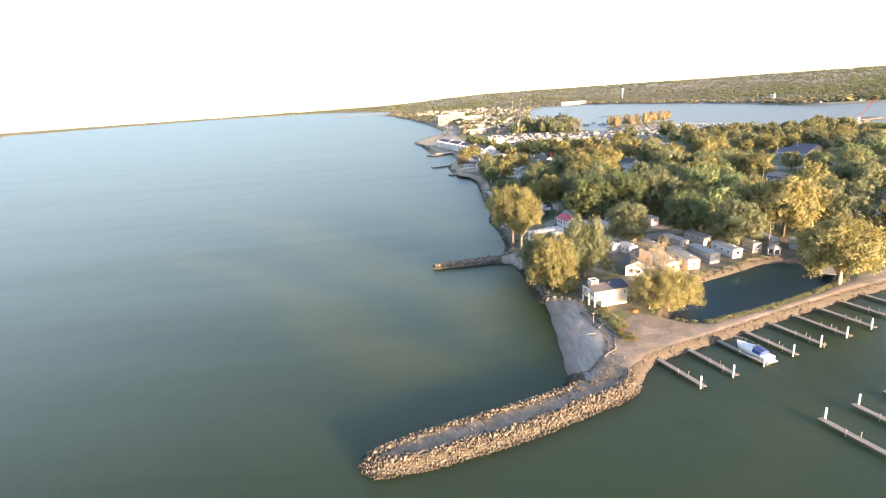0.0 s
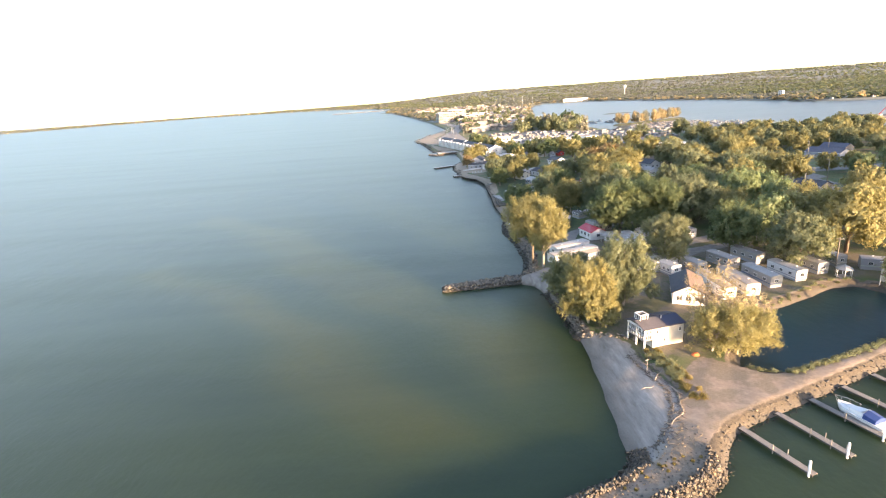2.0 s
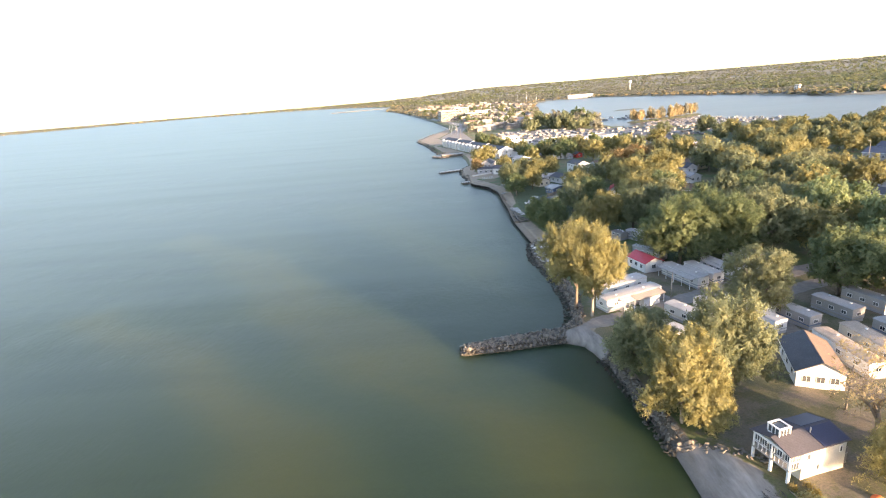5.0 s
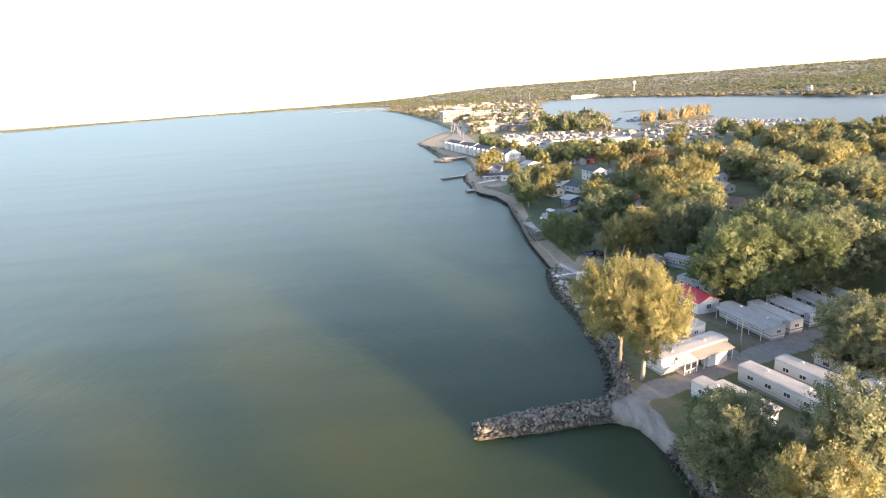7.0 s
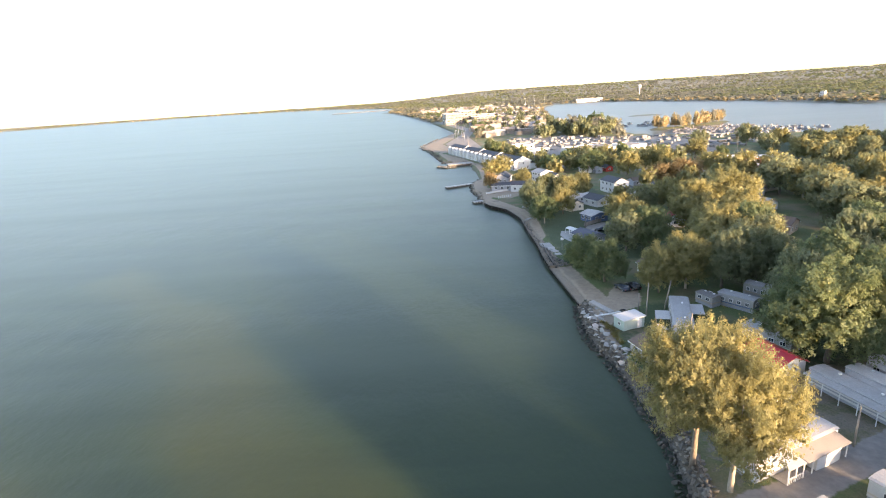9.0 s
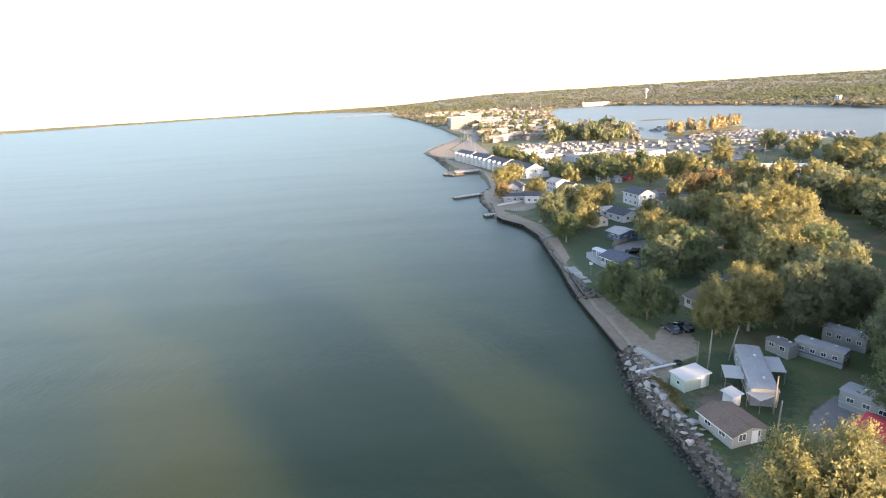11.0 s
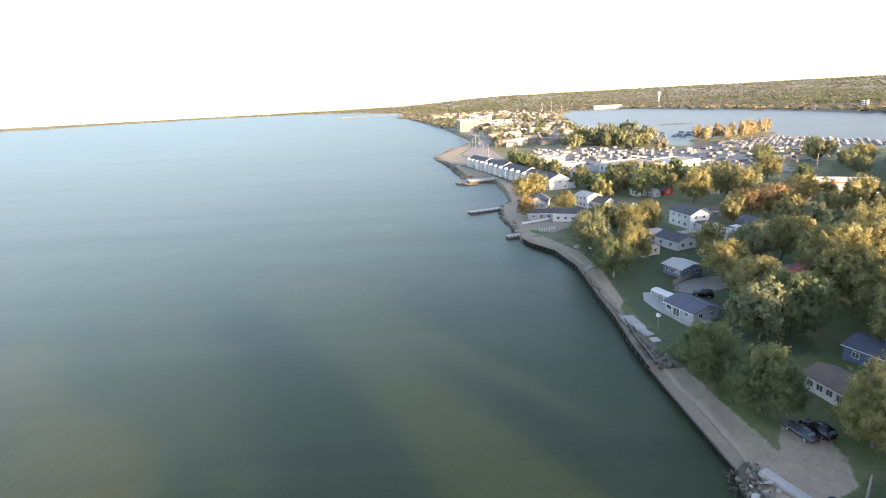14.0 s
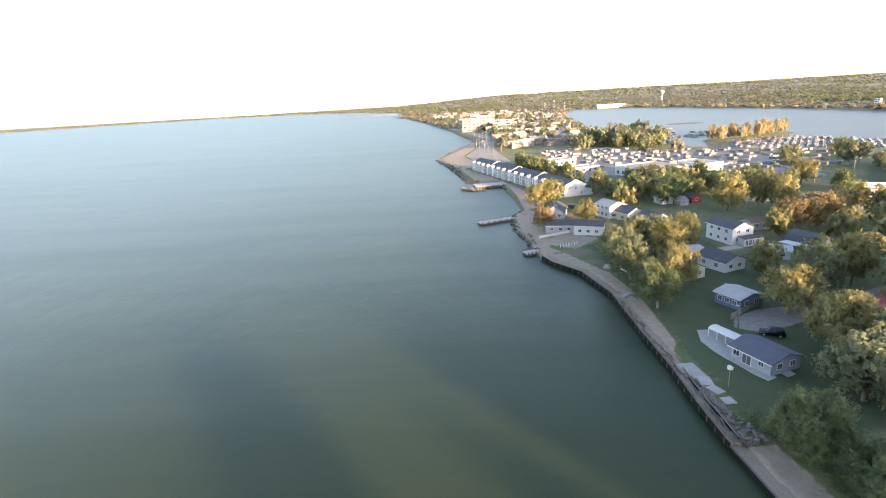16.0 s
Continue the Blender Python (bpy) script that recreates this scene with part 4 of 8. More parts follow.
def door(parent, side, half_w, half_l, u, z, mat=None, w=0.95, h=2.05):
    a = SIDES[side]
    reach = half_l if side in "sn" else half_w
    o = part("door", boxes((-w / 2, w / 2, -0.06, 0.0, 0, h), (-w / 2 - 0.08, -w / 2, -0.04, 0, 0, h + 0.08), (w / 2, w / 2 + 0.08, -0.04, 0, 0, h + 0.08)), mat or M_TRIM, parent)
    o.matrix_basis = pose(0, 0, 0, 0, 0, a) @ pose(u, -reach - 0.01, z)
    part("handle", boxes((w / 2 - 0.14, w / 2 - 0.08, -0.11, -0.06, 1.0, 1.06)), M_STEEL, o)
    return o


def gable_walls(w, l, h, rise, z0=-0.4):
    bm = bmesh.new()
    prof = [(-w / 2, z0), (w / 2, z0), (w / 2, h), (0, h + rise), (-w / 2, h)]
    a = [bm.verts.new((x, -l / 2, z)) for x, z in prof]
    b = [bm.verts.new((x, l / 2, z)) for x, z in prof]
    bm.faces.new(a)
    bm.faces.new(b[::-1])
    for i in range(5):
        j = (i + 1) % 5
        bm.faces.new((a[j], a[i], b[i], b[j]))
    return bm


def gable_roof(w, l, h, rise, over=0.35, thick=0.14):
    """Two roof slopes as separate boards, ridge along y."""
    k = rise / (w / 2)
    e = w / 2 + over
    ze = h - over * k
    y0, y1 = -l / 2 - over, l / 2 + over
    bm = bmesh.new()
    up = 0.01
    slab(bm, [(-e, y0, ze + up), (0, y0, h + rise + up), (0, y1, h + rise + up), (-e, y1, ze + up)], thick)
    slab(bm, [(0, y0, h + rise + up), (e, y0, ze + up), (e, y1, ze + up), (0, y1, h + rise + up)], thick)
    return bm


def house(x, y, rot, w, l, h, rise, wall, roof, label, wins="", name="house", storeys=1, over=0.35, chimney=False, porch=None, group="", z=None, dr=None):
    """Gabled house; x, y, w, l in plan units, heights in metres. wins: e.g. 's2 w3' windows in each wall."""
    w, l = w * K, l * K
    t = thing(name, x * K, y * K, G if z is None else z, rot, label, "house" if name == "house" else name.replace("_", " "), group)
    part("wall", gable_walls(w, l, h, rise), wall, t)
    part("roof", gable_roof(w, l, h, rise, over), roof, t)
    part("ridge_cap", boxes((-0.12, 0.12, -l / 2 - over, l / 2 + over, h + rise + 0.13, h + rise + 0.19)), roof, t)
    for side_x in (-1, 1):
        k = rise / (w / 2)
        e = side_x * (w / 2 + over)
        part("fascia", boxes((min(e, e + side_x * 0.05), max(e, e + side_x * 0.05), -l / 2 - over, l / 2 + over, h - over * k - 0.10, h - over * k + 0.10)), M_TRIM, t)
    for tok in wins.split():
        side, n = tok[0], int(tok[1:])
        span = l if side in "ew" else w
        for s in range(storeys):
            for i in range(n):
                u = (i + 0.5) / n * span - span / 2
                window(t, side, w / 2, l / 2, u * 0.86, 0.95 + 2.6 * s, min(1.25, span / n * 0.6), 1.15)
    if dr:
        door(t, dr[0], w / 2, l / 2, dr[1], 0.1)
    if chimney:
        part("chimney", boxes((w * 0.18, w * 0.18 + 0.6, l * 0.1, l * 0.1 + 0.6, h, h + rise + 0.9)), M_BRICK, t)
    if porch:
        side, depth, ph, u0, u1 = porch
        bm = bmesh.new()
        a = SIDES[side]
        reach = (l if side in "sn" else w) / 2
        slab(bm, [(u0, -reach - depth, ph - 0.35), (u1, -reach - depth, ph - 0.35), (u1, -reach - 0.02, ph), (u0, -reach - 0.02, ph)], 0.1)
        p = part("porch_roof", bm, roof, t)
        p.matrix_basis = pose(0, 0, 0, 0, 0, a)
        for u in (u0 + 0.12, (u0 + u1) / 2, u1 - 0.12):
            q = part("porch_post", boxes((u - 0.07, u + 0.07, -reach - depth + 0.1, -reach - depth + 0.24, -0.3, ph - 0.33)), M_TRIM, t)
            q.matrix_basis = pose(0, 0, 0, 0, 0, a)
    return t


TRIM_BANDS = [M_GREYSIDE, M_MINT, M_CREAM, M_TANSIDE, M_BLUESIDE]


def mobile_home(x, y, rot, w, l, label, h=2.9, wall=None, roof=None, wins="w4 e4 s1", carport=None, group="mobile homes of the lakeside park", rounded=True):
    """Long narrow home, bowed metal roof, skirting. carport: (side, depth in metres, from, to)."""
    w, l = w * K, l * K
    wall, roof = wall or M_SIDING, roof or M_METALROOF
    t = thing("mobile_home", x * K, y * K, G, rot, label, "mobile home", group)
    part("skirting", boxes((-w / 2 + 0.06, w / 2 - 0.06, -l / 2 + 0.06, l / 2 - 0.06, -0.4, 0.6)), M_GREYSIDE, t)
    bm = bmesh.new()
    top = h + (0.16 if rounded else 0.05)
    prof = [(-w / 2, 0.55), (w / 2, 0.55), (w / 2, h - 0.06), (w * 0.40, h + (top - h) * 0.45), (0, top), (-w * 0.40, h + (top - h) * 0.45), (-w / 2, h - 0.06)]
    a = [bm.verts.new((px, -l / 2, pz)) for px, pz in prof]
    b = [bm.verts.new((px, l / 2, pz)) for px, pz in prof]
    bm.faces.new(a)
    bm.faces.new(b[::-1])
    for i in range(7):
        j = (i + 1) % 7
        bm.faces.new((a[j], a[i], b[i], b[j]))
    part("body", bm, wall, t)
    band = TRIM_BANDS[int(abs(x * 3 + y)) % len(TRIM_BANDS)]
    part("trim_band", boxes((-w / 2 - 0.02, -w / 2 - 0.003, -l / 2, l / 2, 0.9, 1.12), (w / 2 + 0.003, w / 2 + 0.02, -l / 2, l / 2, 0.9, 1.12), (-w / 2 - 0.02, w / 2 + 0.02, -l / 2 - 0.02, -l / 2 - 0.003, 0.9, 1.12)), band, t, "coloured trim band")
    bm = bmesh.new()
    rp = [(px * 1.05, pz) for px, pz in prof[2:]]
    for (x0, z0), (x1, z1) in zip(rp, rp[1:]):
        slab(bm, [(x1, -l / 2 - 0.12, z1 + 0.015), (x0, -l / 2 - 0.12, z0 + 0.015), (x0, l / 2 + 0.12, z0 + 0.015), (x1, l / 2 + 0.12, z1 + 0.015)], 0.06)
    part("roof", bm, roof, t)
    for k in range(2):
        yv = l * (-0.28 + 0.5 * k)
        part("roof_vent", boxes((0.3, 0.65, yv, yv + 0.35, top + 0.02, top + 0.25)), M_TRIM, t)
    for tok in wins.split():
        side, n = tok[0], int(tok[1:])
        span = l if side in "ew" else w
        for i in range(n):
            u = ((i + 0.5) / n - 0.5) * span * 0.9
            window(t, side, w / 2, l / 2, u, 1.35, min(1.1, span / n * 0.45), 0.8)
    door(t, "e", w / 2, l / 2, l * 0.12, 0.62, h=1.95)
    part("step", boxes((w / 2 + 0.02, w / 2 + 1.0, l * 0.12 - 0.6, l * 0.12 + 0.6, -0.3, 0.3), (w / 2 + 0.02, w / 2 + 0.6, l * 0.12 - 0.6, l * 0.12 + 0.6, 0.3, 0.52)), M_DECK, t)
    if carport:
        side, depth, c0, c1 = carport
        sg = -1 if side == "w" else 1
        x0, x1 = sg * (w / 2 + 0.06), sg * (w / 2 + depth)
        bm = bmesh.new()
        q = [(x0, c0 * l, h - 0.18), (x1, c0 * l, h - 0.42), (x1, c1 * l, h - 0.42), (x0, c1 * l, h - 0.18)]
        slab(bm, q if sg > 0 else q[::-1], 0.08)
        part("awning", bm, roof, t)
        n = max(2, int((c1 - c0) * l / 2.6) + 1)
        for i in range(n):
            yv = l * (c0 + (c1 - c0) * (0.04 + 0.92 * i / (n - 1)))
            part("awning_post", boxes((x1 - sg * 0.25 - 0.05, x1 - sg * 0.25 + 0.05, yv - 0.05, yv + 0.05, -0.35, h - 0.4)), M_TRIM, t)
    return t


def beach_house():
    """White house on stilts: ridge along x, glazed porch towards the lake, lookout on the roof."""
    t = thing("stilt_house", 34.4 * K, 97.5 * K, G - 0.1, 14, "white house on stilts with glazed porch and rooftop lookout", "house")
    w, l, h, rise = 7.5 * K, 4.7 * K, 4.3, 0.8
    x0, x1, y0, y1 = -w / 2 + 2.0, w / 2, -l / 2, l / 2
    bm = gable_walls(l, x1 - x0, h, rise)
    bmesh.ops.rotate(bm, verts=bm.verts, cent=(0, 0, 0), matrix=Matrix.Rotation(radians(90), 3, "Z"))
    bmesh.ops.translate(bm, verts=bm.verts, vec=((x0 + x1) / 2, 0, 0))
    part("wall", bm, M_CREAMWHITE, t)
    bm = gable_roof(l, w, h, rise, 0.3)
    bmesh.ops.rotate(bm, verts=bm.verts, cent=(0, 0, 0), matrix=Matrix.Rotation(radians(90), 3, "Z"))
    part("roof", bm, M_GREYSHINGLE, t, "light grey shingle roof")
    k = rise / (l / 2)
    for s in (-1, 1):
        bm = bmesh.new()
        q = [(0.5, s * 0.25, h + rise - 0.25 * k + 0.17), (w / 2, s * 0.25, h + rise - 0.25 * k + 0.17), (w / 2, s * (l / 2 + 0.2), h - 0.2 * k + 0.17), (0.5, s * (l / 2 + 0.2), h - 0.2 * k + 0.17)]
        slab(bm, q if s < 0 else q[::-1], -0.05 if s < 0 else -0.05)
        part("roof_cover", bm, M_SOLAR, t, "dark blue roof covering")
    part("porch_floor", boxes((-w / 2, x0 - 0.01, y0, y1, 1.85, 2.05)), M_DECK, t)
    part("porch_rail", boxes((-w / 2 + 0.04, -w / 2 + 0.12, y0 + 0.1, y1 - 0.1, 2.88, 2.95)), M_TRIM, t)
    part("porch_rail", boxes((-w / 2 + 0.12, x0 - 0.1, y0 + 0.06, y0 + 0.14, 2.88, 2.95)), M_TRIM, t)
    for k in range(9):
        u = y0 + 0.3 + (l - 0.6) * k / 8
        part("baluster", boxes((-w / 2 + 0.05, -w / 2 + 0.11, u - 0.03, u + 0.03, 2.05, 2.88)), M_TRIM, t)
    for k in range(4):
        u = -w / 2 + 0.4 + 0.4 * k
        part("baluster", boxes((u - 0.03, u + 0.03, y0 + 0.07, y0 + 0.13, 2.05, 2.88)), M_TRIM, t)
    for yv in (y0 + 0.15, -0.1, y1 - 0.15):
        part("stilt", boxes((-w / 2 + 0.05, -w / 2 + 0.35, yv - 0.15, yv + 0.15, -0.8, 1.85)), M_TRIM, t)
        part("porch_post", boxes((-w / 2 + 0.08, -w / 2 + 0.24, yv - 0.08, yv + 0.08, 2.05, h + 0.05)), M_TRIM, t)
    part("porch_post", boxes((x0 - 0.22, x0 - 0.06, y0 + 0.05, y0 + 0.2, 2.05, h)), M_TRIM, t)
    part("porch_beam", boxes((-w / 2 + 0.05, x0 - 0.02, y0 + 0.02, y0 + 0.2, h - 0.3, h + 0.02), (-w / 2 + 0.05, -w / 2 + 0.25, y0 + 0.2, y1, h - 0.3, h + 0.02)), M_TRIM, t)
    for i in range(5):
        yv = y0 + l * (i + 0.5) / 5
        o = shared("window", window_mesh(0.8, 1.0, 1)[0], t, pose(-w / 2 + 0.3, yv, 2.95, 0, 0, 270))
        shared("pane", window_mesh(0.8, 1.0, 1)[1], o)
    for i in range(2):
        o = shared("window", window_mesh(0.8, 1.0, 1)[0], t, pose(-w / 2 + 0.65 + 0.95 * i, y0 + 0.22, 2.95))
        shared("pane", window_mesh(0.8, 1.0, 1)[1], o)
    for u, zz, ww in ((x0 + 0.9, 2.9, 0.7), (x0 + 2.6, 1.0, 0.5), (x1 - 0.9, 2.7, 0.5)):
        o = shared("window", window_mesh(ww, 0.9, 0)[0], t, pose(u, y0 - 0.012, zz))
        shared("pane", window_mesh(ww, 0.9, 0)[1], o)
    # lookout on the roof
    cx, cy, s, zb = -w / 2 + 1.6, 0.5, 0.85, h + rise - 0.45
    bm = boxes((cx - s, cx + s, cy - s, cy + s, zb, zb + 0.45))
    for u in (-0.25, 0.25):
        box(bm, cx + u - 0.04, cx + u + 0.04, cy - s - 0.06, cy - s + 0.02, zb + 0.45, zb + 1.5)
        box(bm, cx - s - 0.06, cx - s + 0.02, cy + u - 0.04, cy + u + 0.04, zb + 0.45, zb + 1.5)
    for sx in (-1, 1):
        for sy in (-1, 1):
            box(bm, cx + sx * s - 0.07, cx + sx * s + 0.07, cy + sy * s - 0.07, cy + sy * s + 0.07, zb + 0.5, zb + 1.5)
    part("lookout", bm, M_TRIM, t)
    part("lookout_top", boxes((cx - s - 0.12, cx + s + 0.12, cy - s - 0.12, cy - s + 0.12, zb + 1.5, zb + 1.62), (cx - s - 0.12, cx + s + 0.12, cy + s - 0.12, cy + s + 0.12, zb + 1.5, zb + 1.62), (cx - s - 0.12, cx - s + 0.12, cy - s + 0.12, cy + s - 0.12, zb + 1.5, zb + 1.62), (cx + s - 0.12, cx + s + 0.12, cy - s + 0.12, cy + s - 0.12, zb + 1.5, zb + 1.62)), M_TRIM, t)
    part("lookout_glass", boxes((cx - s + 0.05, cx + s - 0.05, cy - s + 0.05, cy + s - 0.05, zb + 0.46, zb + 1.40)), M_GLASS, t)
    bm = bmesh.new()
    tube(bm, [(0.6, -0.9, h), (0.6, -0.9, h + rise + 0.7)], [0.09, 0.09], 8)
    part("flue", bm, M_STEEL, t)
    part("balcony", boxes((x1 + 0.02, x1 + 1.0, y0 + 0.4, y0 + 2.4, 1.6, 1.75)), M_DECK, t)
    for yv in (y0 + 0.5, y0 + 2.3):
        part("balcony_post", boxes((x1 + 0.85, x1 + 0.97, yv - 0.06, yv + 0.06, -0.4, 2.6)), M_WOOD, t)


beach_house()

# cottage and the homes round the pond
cot = house(48.2, 114.9, -22, 5.6, 9.6, 2.9, 1.7, M_SIDING, M_SHINGLE, "white cottage with a dark shingle roof, sunlit slope coloured brown", "s3 w3 e3", dr=("e", 1.0))
# east slope overlaid in brown: sunlight on the dark shingles put into colour
bm = bmesh.new()
ck, ce = 1.7 / (5.6 * K / 2), 5.6 * K / 2 + 0.38
slab(bm, [(0.06, -9.6 * K / 2 - 0.38, 4.77), (ce, -9.6 * K / 2 - 0.38, 4.77 - ce * ck), (ce, 9.6 * K / 2 + 0.38, 4.77 - ce * ck), (0.06, 9.6 * K / 2 + 0.38, 4.77)], 0.06)
part("roof_slope", bm, M_BROWNROOF, cot, "shingle slope coloured brown for sunlight")
for x, y, rot, w, l, wl, rf, lab in [
        (55.0, 117.0, 0, 2.6, 11.0, M_SIDING, M_TANROOF, "long white mobile home with a rust-stained roof"),
        (60.2, 118.0, 0, 2.8, 11.2, M_CREAM, M_TANROOF, "long cream mobile home with a rust-stained roof"),
        (66.4, 120.0, 6, 2.6, 8.8, M_OLDWALL, M_GREYMETAL, "long white mobile home beside the pond"),
        (73.0, 121.8, 8, 2.6, 8.0, M_SIDING, M_GREYMETAL, "white mobile home facing the pond"),
        (79.8, 124.6, 8, 2.6, 7.4, M_OLDWALL, M_GREYMETAL, "grey mobile home facing the pond"),
        (86.4, 128.4, 8, 2.6, 8.0, M_OLDWALL, M_GREYMETAL, "white mobile home behind the pond"),
        (56.3, 130.2, 16, 2.6, 7.4, M_OLDWALL, M_GREYMETAL, "grey-white mobile home on a shaded lane"),
        (50.6, 128.4, 16, 2.6, 4.8, M_SIDING, M_METALROOF, "short white travel trailer"),
        (64.5, 131.5, 14, 2.6, 7.4, M_OLDWALL, M_GREYMETAL, "white mobile home among trees"),
        (71.5, 133.5, 14, 2.6, 7.6, M_OLDWALL, M_GREYMETAL, "white mobile home with a grey roof"),
        (93.5, 121.0, 60, 2.7, 8.5, M_GREYSIDE, M_GREYMETAL, "grey mobile home near the pond")]:
    mobile_home(x, y, rot, w, l, lab, wall=wl, roof=rf, wins="w3 e2 s1")

house(92.4, 112.6, 20, 7.0, 8.0, 5.0, 1.3, M_CREAM, M_BROWNROOF, "cream two-storey house at the end of the pond", "s2 w3 n2", storeys=2, porch=("w", 2.6, 2.7, -3.5, 3.5))
deck = thing("pond_deck", 86.8 * K, 106.2 * K, 0, 62, "grey wooden deck on posts beside the pond", "deck")
part("platform", boxes((-4.2, 4.2, -1.7, 1.7, 1.45, 1.6)), M_PLANKS, deck)
part("rail", boxes((-4.2, 4.2, 1.6, 1.68, 2.45, 2.53)), M_TRIM, deck)
for k in range(8):
    u = -4.1 + 8.2 * k / 7
    part("rail_post", boxes((u - 0.05, u + 0.05, 1.59, 1.69, 1.6, 2.45)), M_TRIM, deck)
for u in (-3.9, 0.0, 3.9):
    for v in (-1.5, 1.5):
        part("post", boxes((u - 0.1, u + 0.1, v - 0.1, v + 0.1, -1.6, 1.45)), M_DARKWOOD, deck)


def gazebo(x, y):
    t = thing("gazebo", x * K, y * K, G, 0, "small pale six-sided garden gazebo by the pond", "gazebo")
    ring = [(1.7 * math.cos(k * math.tau / 6), 1.7 * math.sin(k * math.tau / 6)) for k in range(6)]
    for px, py in ring:
        part("post", boxes((px - 0.06, px + 0.06, py - 0.06, py + 0.06, -0.3, 2.2)), M_TRIM, t)
    bm = bmesh.new()
    tip = bm.verts.new((0, 0, 3.3))
    eave = [bm.verts.new((1.2 * px, 1.2 * py, 2.2)) for px, py in ring]
    low = [bm.verts.new((1.2 * px, 1.2 * py, 2.1)) for px, py in ring]
    for k in range(6):
        n = (k + 1) % 6
        bm.faces.new((eave[k], eave[n], tip))
        bm.faces.new((low[k], low[n], eave[n], eave[k]))
    bm.faces.new(low[::-1])
    part("roof", bm, M_GREYMETAL, t)
    part("floor", boxes((-1.4, 1.4, -1.4, 1.4, -0.2, 0.15)), M_DECK, t)


gazebo(83.0, 118.6)

# homes along the groyne lane
mh = mobile_home(32.9, 143.2, -68, 3.1, 13.2, "white mobile home with a long striped awning", wins="w3 e4 s1 n1")
mw, ml = 3.1 * K / 2, 13.2 * K
bm = bmesh.new()
slab(bm, [(mw + 0.06, -0.30 * ml, 2.72), (mw + 2.1, -0.30 * ml, 2.35), (mw + 2.1, -0.10 * ml, 2.35), (mw + 0.06, -0.10 * ml, 2.72)], 0.07)
part("awning", bm, M_AWNING, mh, "striped pale awning over the porch")
bm = bmesh.new()
slab(bm, [(mw + 0.06, -0.09 * ml, 2.76), (mw + 2.2, -0.09 * ml, 2.3), (mw + 2.2, 0.45 * ml, 2.3), (mw + 0.06, 0.45 * ml, 2.76)], 0.07)
part("awning", bm, M_FLATROOF, mh, "grey sheet awning")
part("porch_wall", boxes((mw + 0.4, mw + 1.85, 0.06 * ml, 0.36 * ml, -0.3, 1.9)), M_SIDING, mh)
for u in (-0.29, -0.2, -0.11, 0.0, 0.43):
    part("awning_post", boxes((mw + 1.86, mw + 1.98, u * ml - 0.06, u * ml + 0.06, -0.35, 2.24)), M_TRIM, mh)
part("porch_rail", boxes((mw + 1.86, mw + 1.98, -0.29 * ml, -0.12 * ml, 0.82, 0.9)), M_TRIM, mh)
for k in range(8):
    u = (-0.29 + 0.17 * k / 7) * ml
    part("baluster", boxes((mw + 1.89, mw + 1.95, u - 0.03, u + 0.03, 0.1, 0.82)), M_TRIM, mh)
part("porch_deck", boxes((mw + 0.02, mw + 2.0, -0.30 * ml, 0.0, -0.3, 0.1)), M_DECK, mh)
mobile_home(33.6, 149.2, -66, 3.2, 10.5, "white mobile home behind a golden tree", wins="w3 e3 s1")
house(43.4, 161.8, 14, 4.4, 6.4, 2.7, 1.2, M_SIDING, M_REDROOF, "white cottage with a bright red metal roof", "s1 w3 e2", dr=("w", 1.2))
mobile_home(47.9, 152.2, 15.5, 2.7, 10.6, "white mobile home with a long posted carport", carport=("w", 1.7, -0.46, 0.48), roof=M_GREYMETAL)
for x, y, lab in [(52.2, 152.8, "white mobile home with a pale roof"), (56.8, 154.8, "white mobile home with a pale roof"), (62.2, 155.8, "white mobile home with a pale roof"), (67.4, 158.0, "white mobile home with a pale roof")]:
    mobile_home(x, y, 14, 2.6, 8.6, lab, roof=M_GREYMETAL if x > 60 else M_METALROOF, carport=("w", 1.2, -0.4, 0.4))
mobile_home(32.2, 129.8, 25, 2.4, 10.0, "white mobile home with a lean-to awning", carport=("e", 2.2, -0.45, 0.35), h=2.7)
mobile_home(40.2, 131.9, 24, 2.6, 11.0, "pale mint-trimmed white mobile home", wall=M_SIDING, wins="w4 e4 s1 n1")
mobile_home(45.7, 133.4, 24, 2.6, 10.0, "white mobile home on the lane corner", wins="w4 e4 n1", wall=M_SIDING)
mobile_home(51.4, 135.0, 24, 2.6, 8.0, "white mobile home under a tree", wins="w3 e3 n1")
# homes further along the shore
mobile_home(37.4, 178.2, -20.6, 3.2, 12.8, "long mobile home with a weathered metal roof and awnings", roof=M_GREYMETAL, wall=M_OLDWALL)
mobile_home(50.4, 183.2, 34, 2.5, 6.4, "grey-white mobile home in the shade of trees", wall=M_OLDWALL, roof=M_GREYMETAL)
mobile_home(57.2, 187.0, 30, 2.5, 6.0, "white mobile home in the shade of trees", wall=M_OLDWALL, roof=M_GREYMETAL)
mobile_home(47.4, 168.8, 30, 3.0, 7.6, "grey-roofed mobile home behind the red-roofed cottage", wall=M_OLDWALL, roof=M_GREYMETAL)
mobile_home(46.0, 185.6, 21, 2.2, 3.8, "small dull white travel trailer under trees", wins="w2 e2", wall=M_OLDWALL, roof=M_OLDROOF, h=2.4)
house(28.4, 167.6, 14, 4.8, 5.4, 2.1, 0.9, M_OLDWALL, M_BROWNROOF, "dull white lakeside cottage with a brown shingle roof", "s2 w2 e2", dr=("s", 0.9))

# ---------- docks and boat ----------
def tube_obj(name, pts, radii, mat, parent, n=8, label=""):
    bm = bmesh.new()
    tube(bm, pts, radii, n)
    return part(name, bm, mat, parent, label, True)


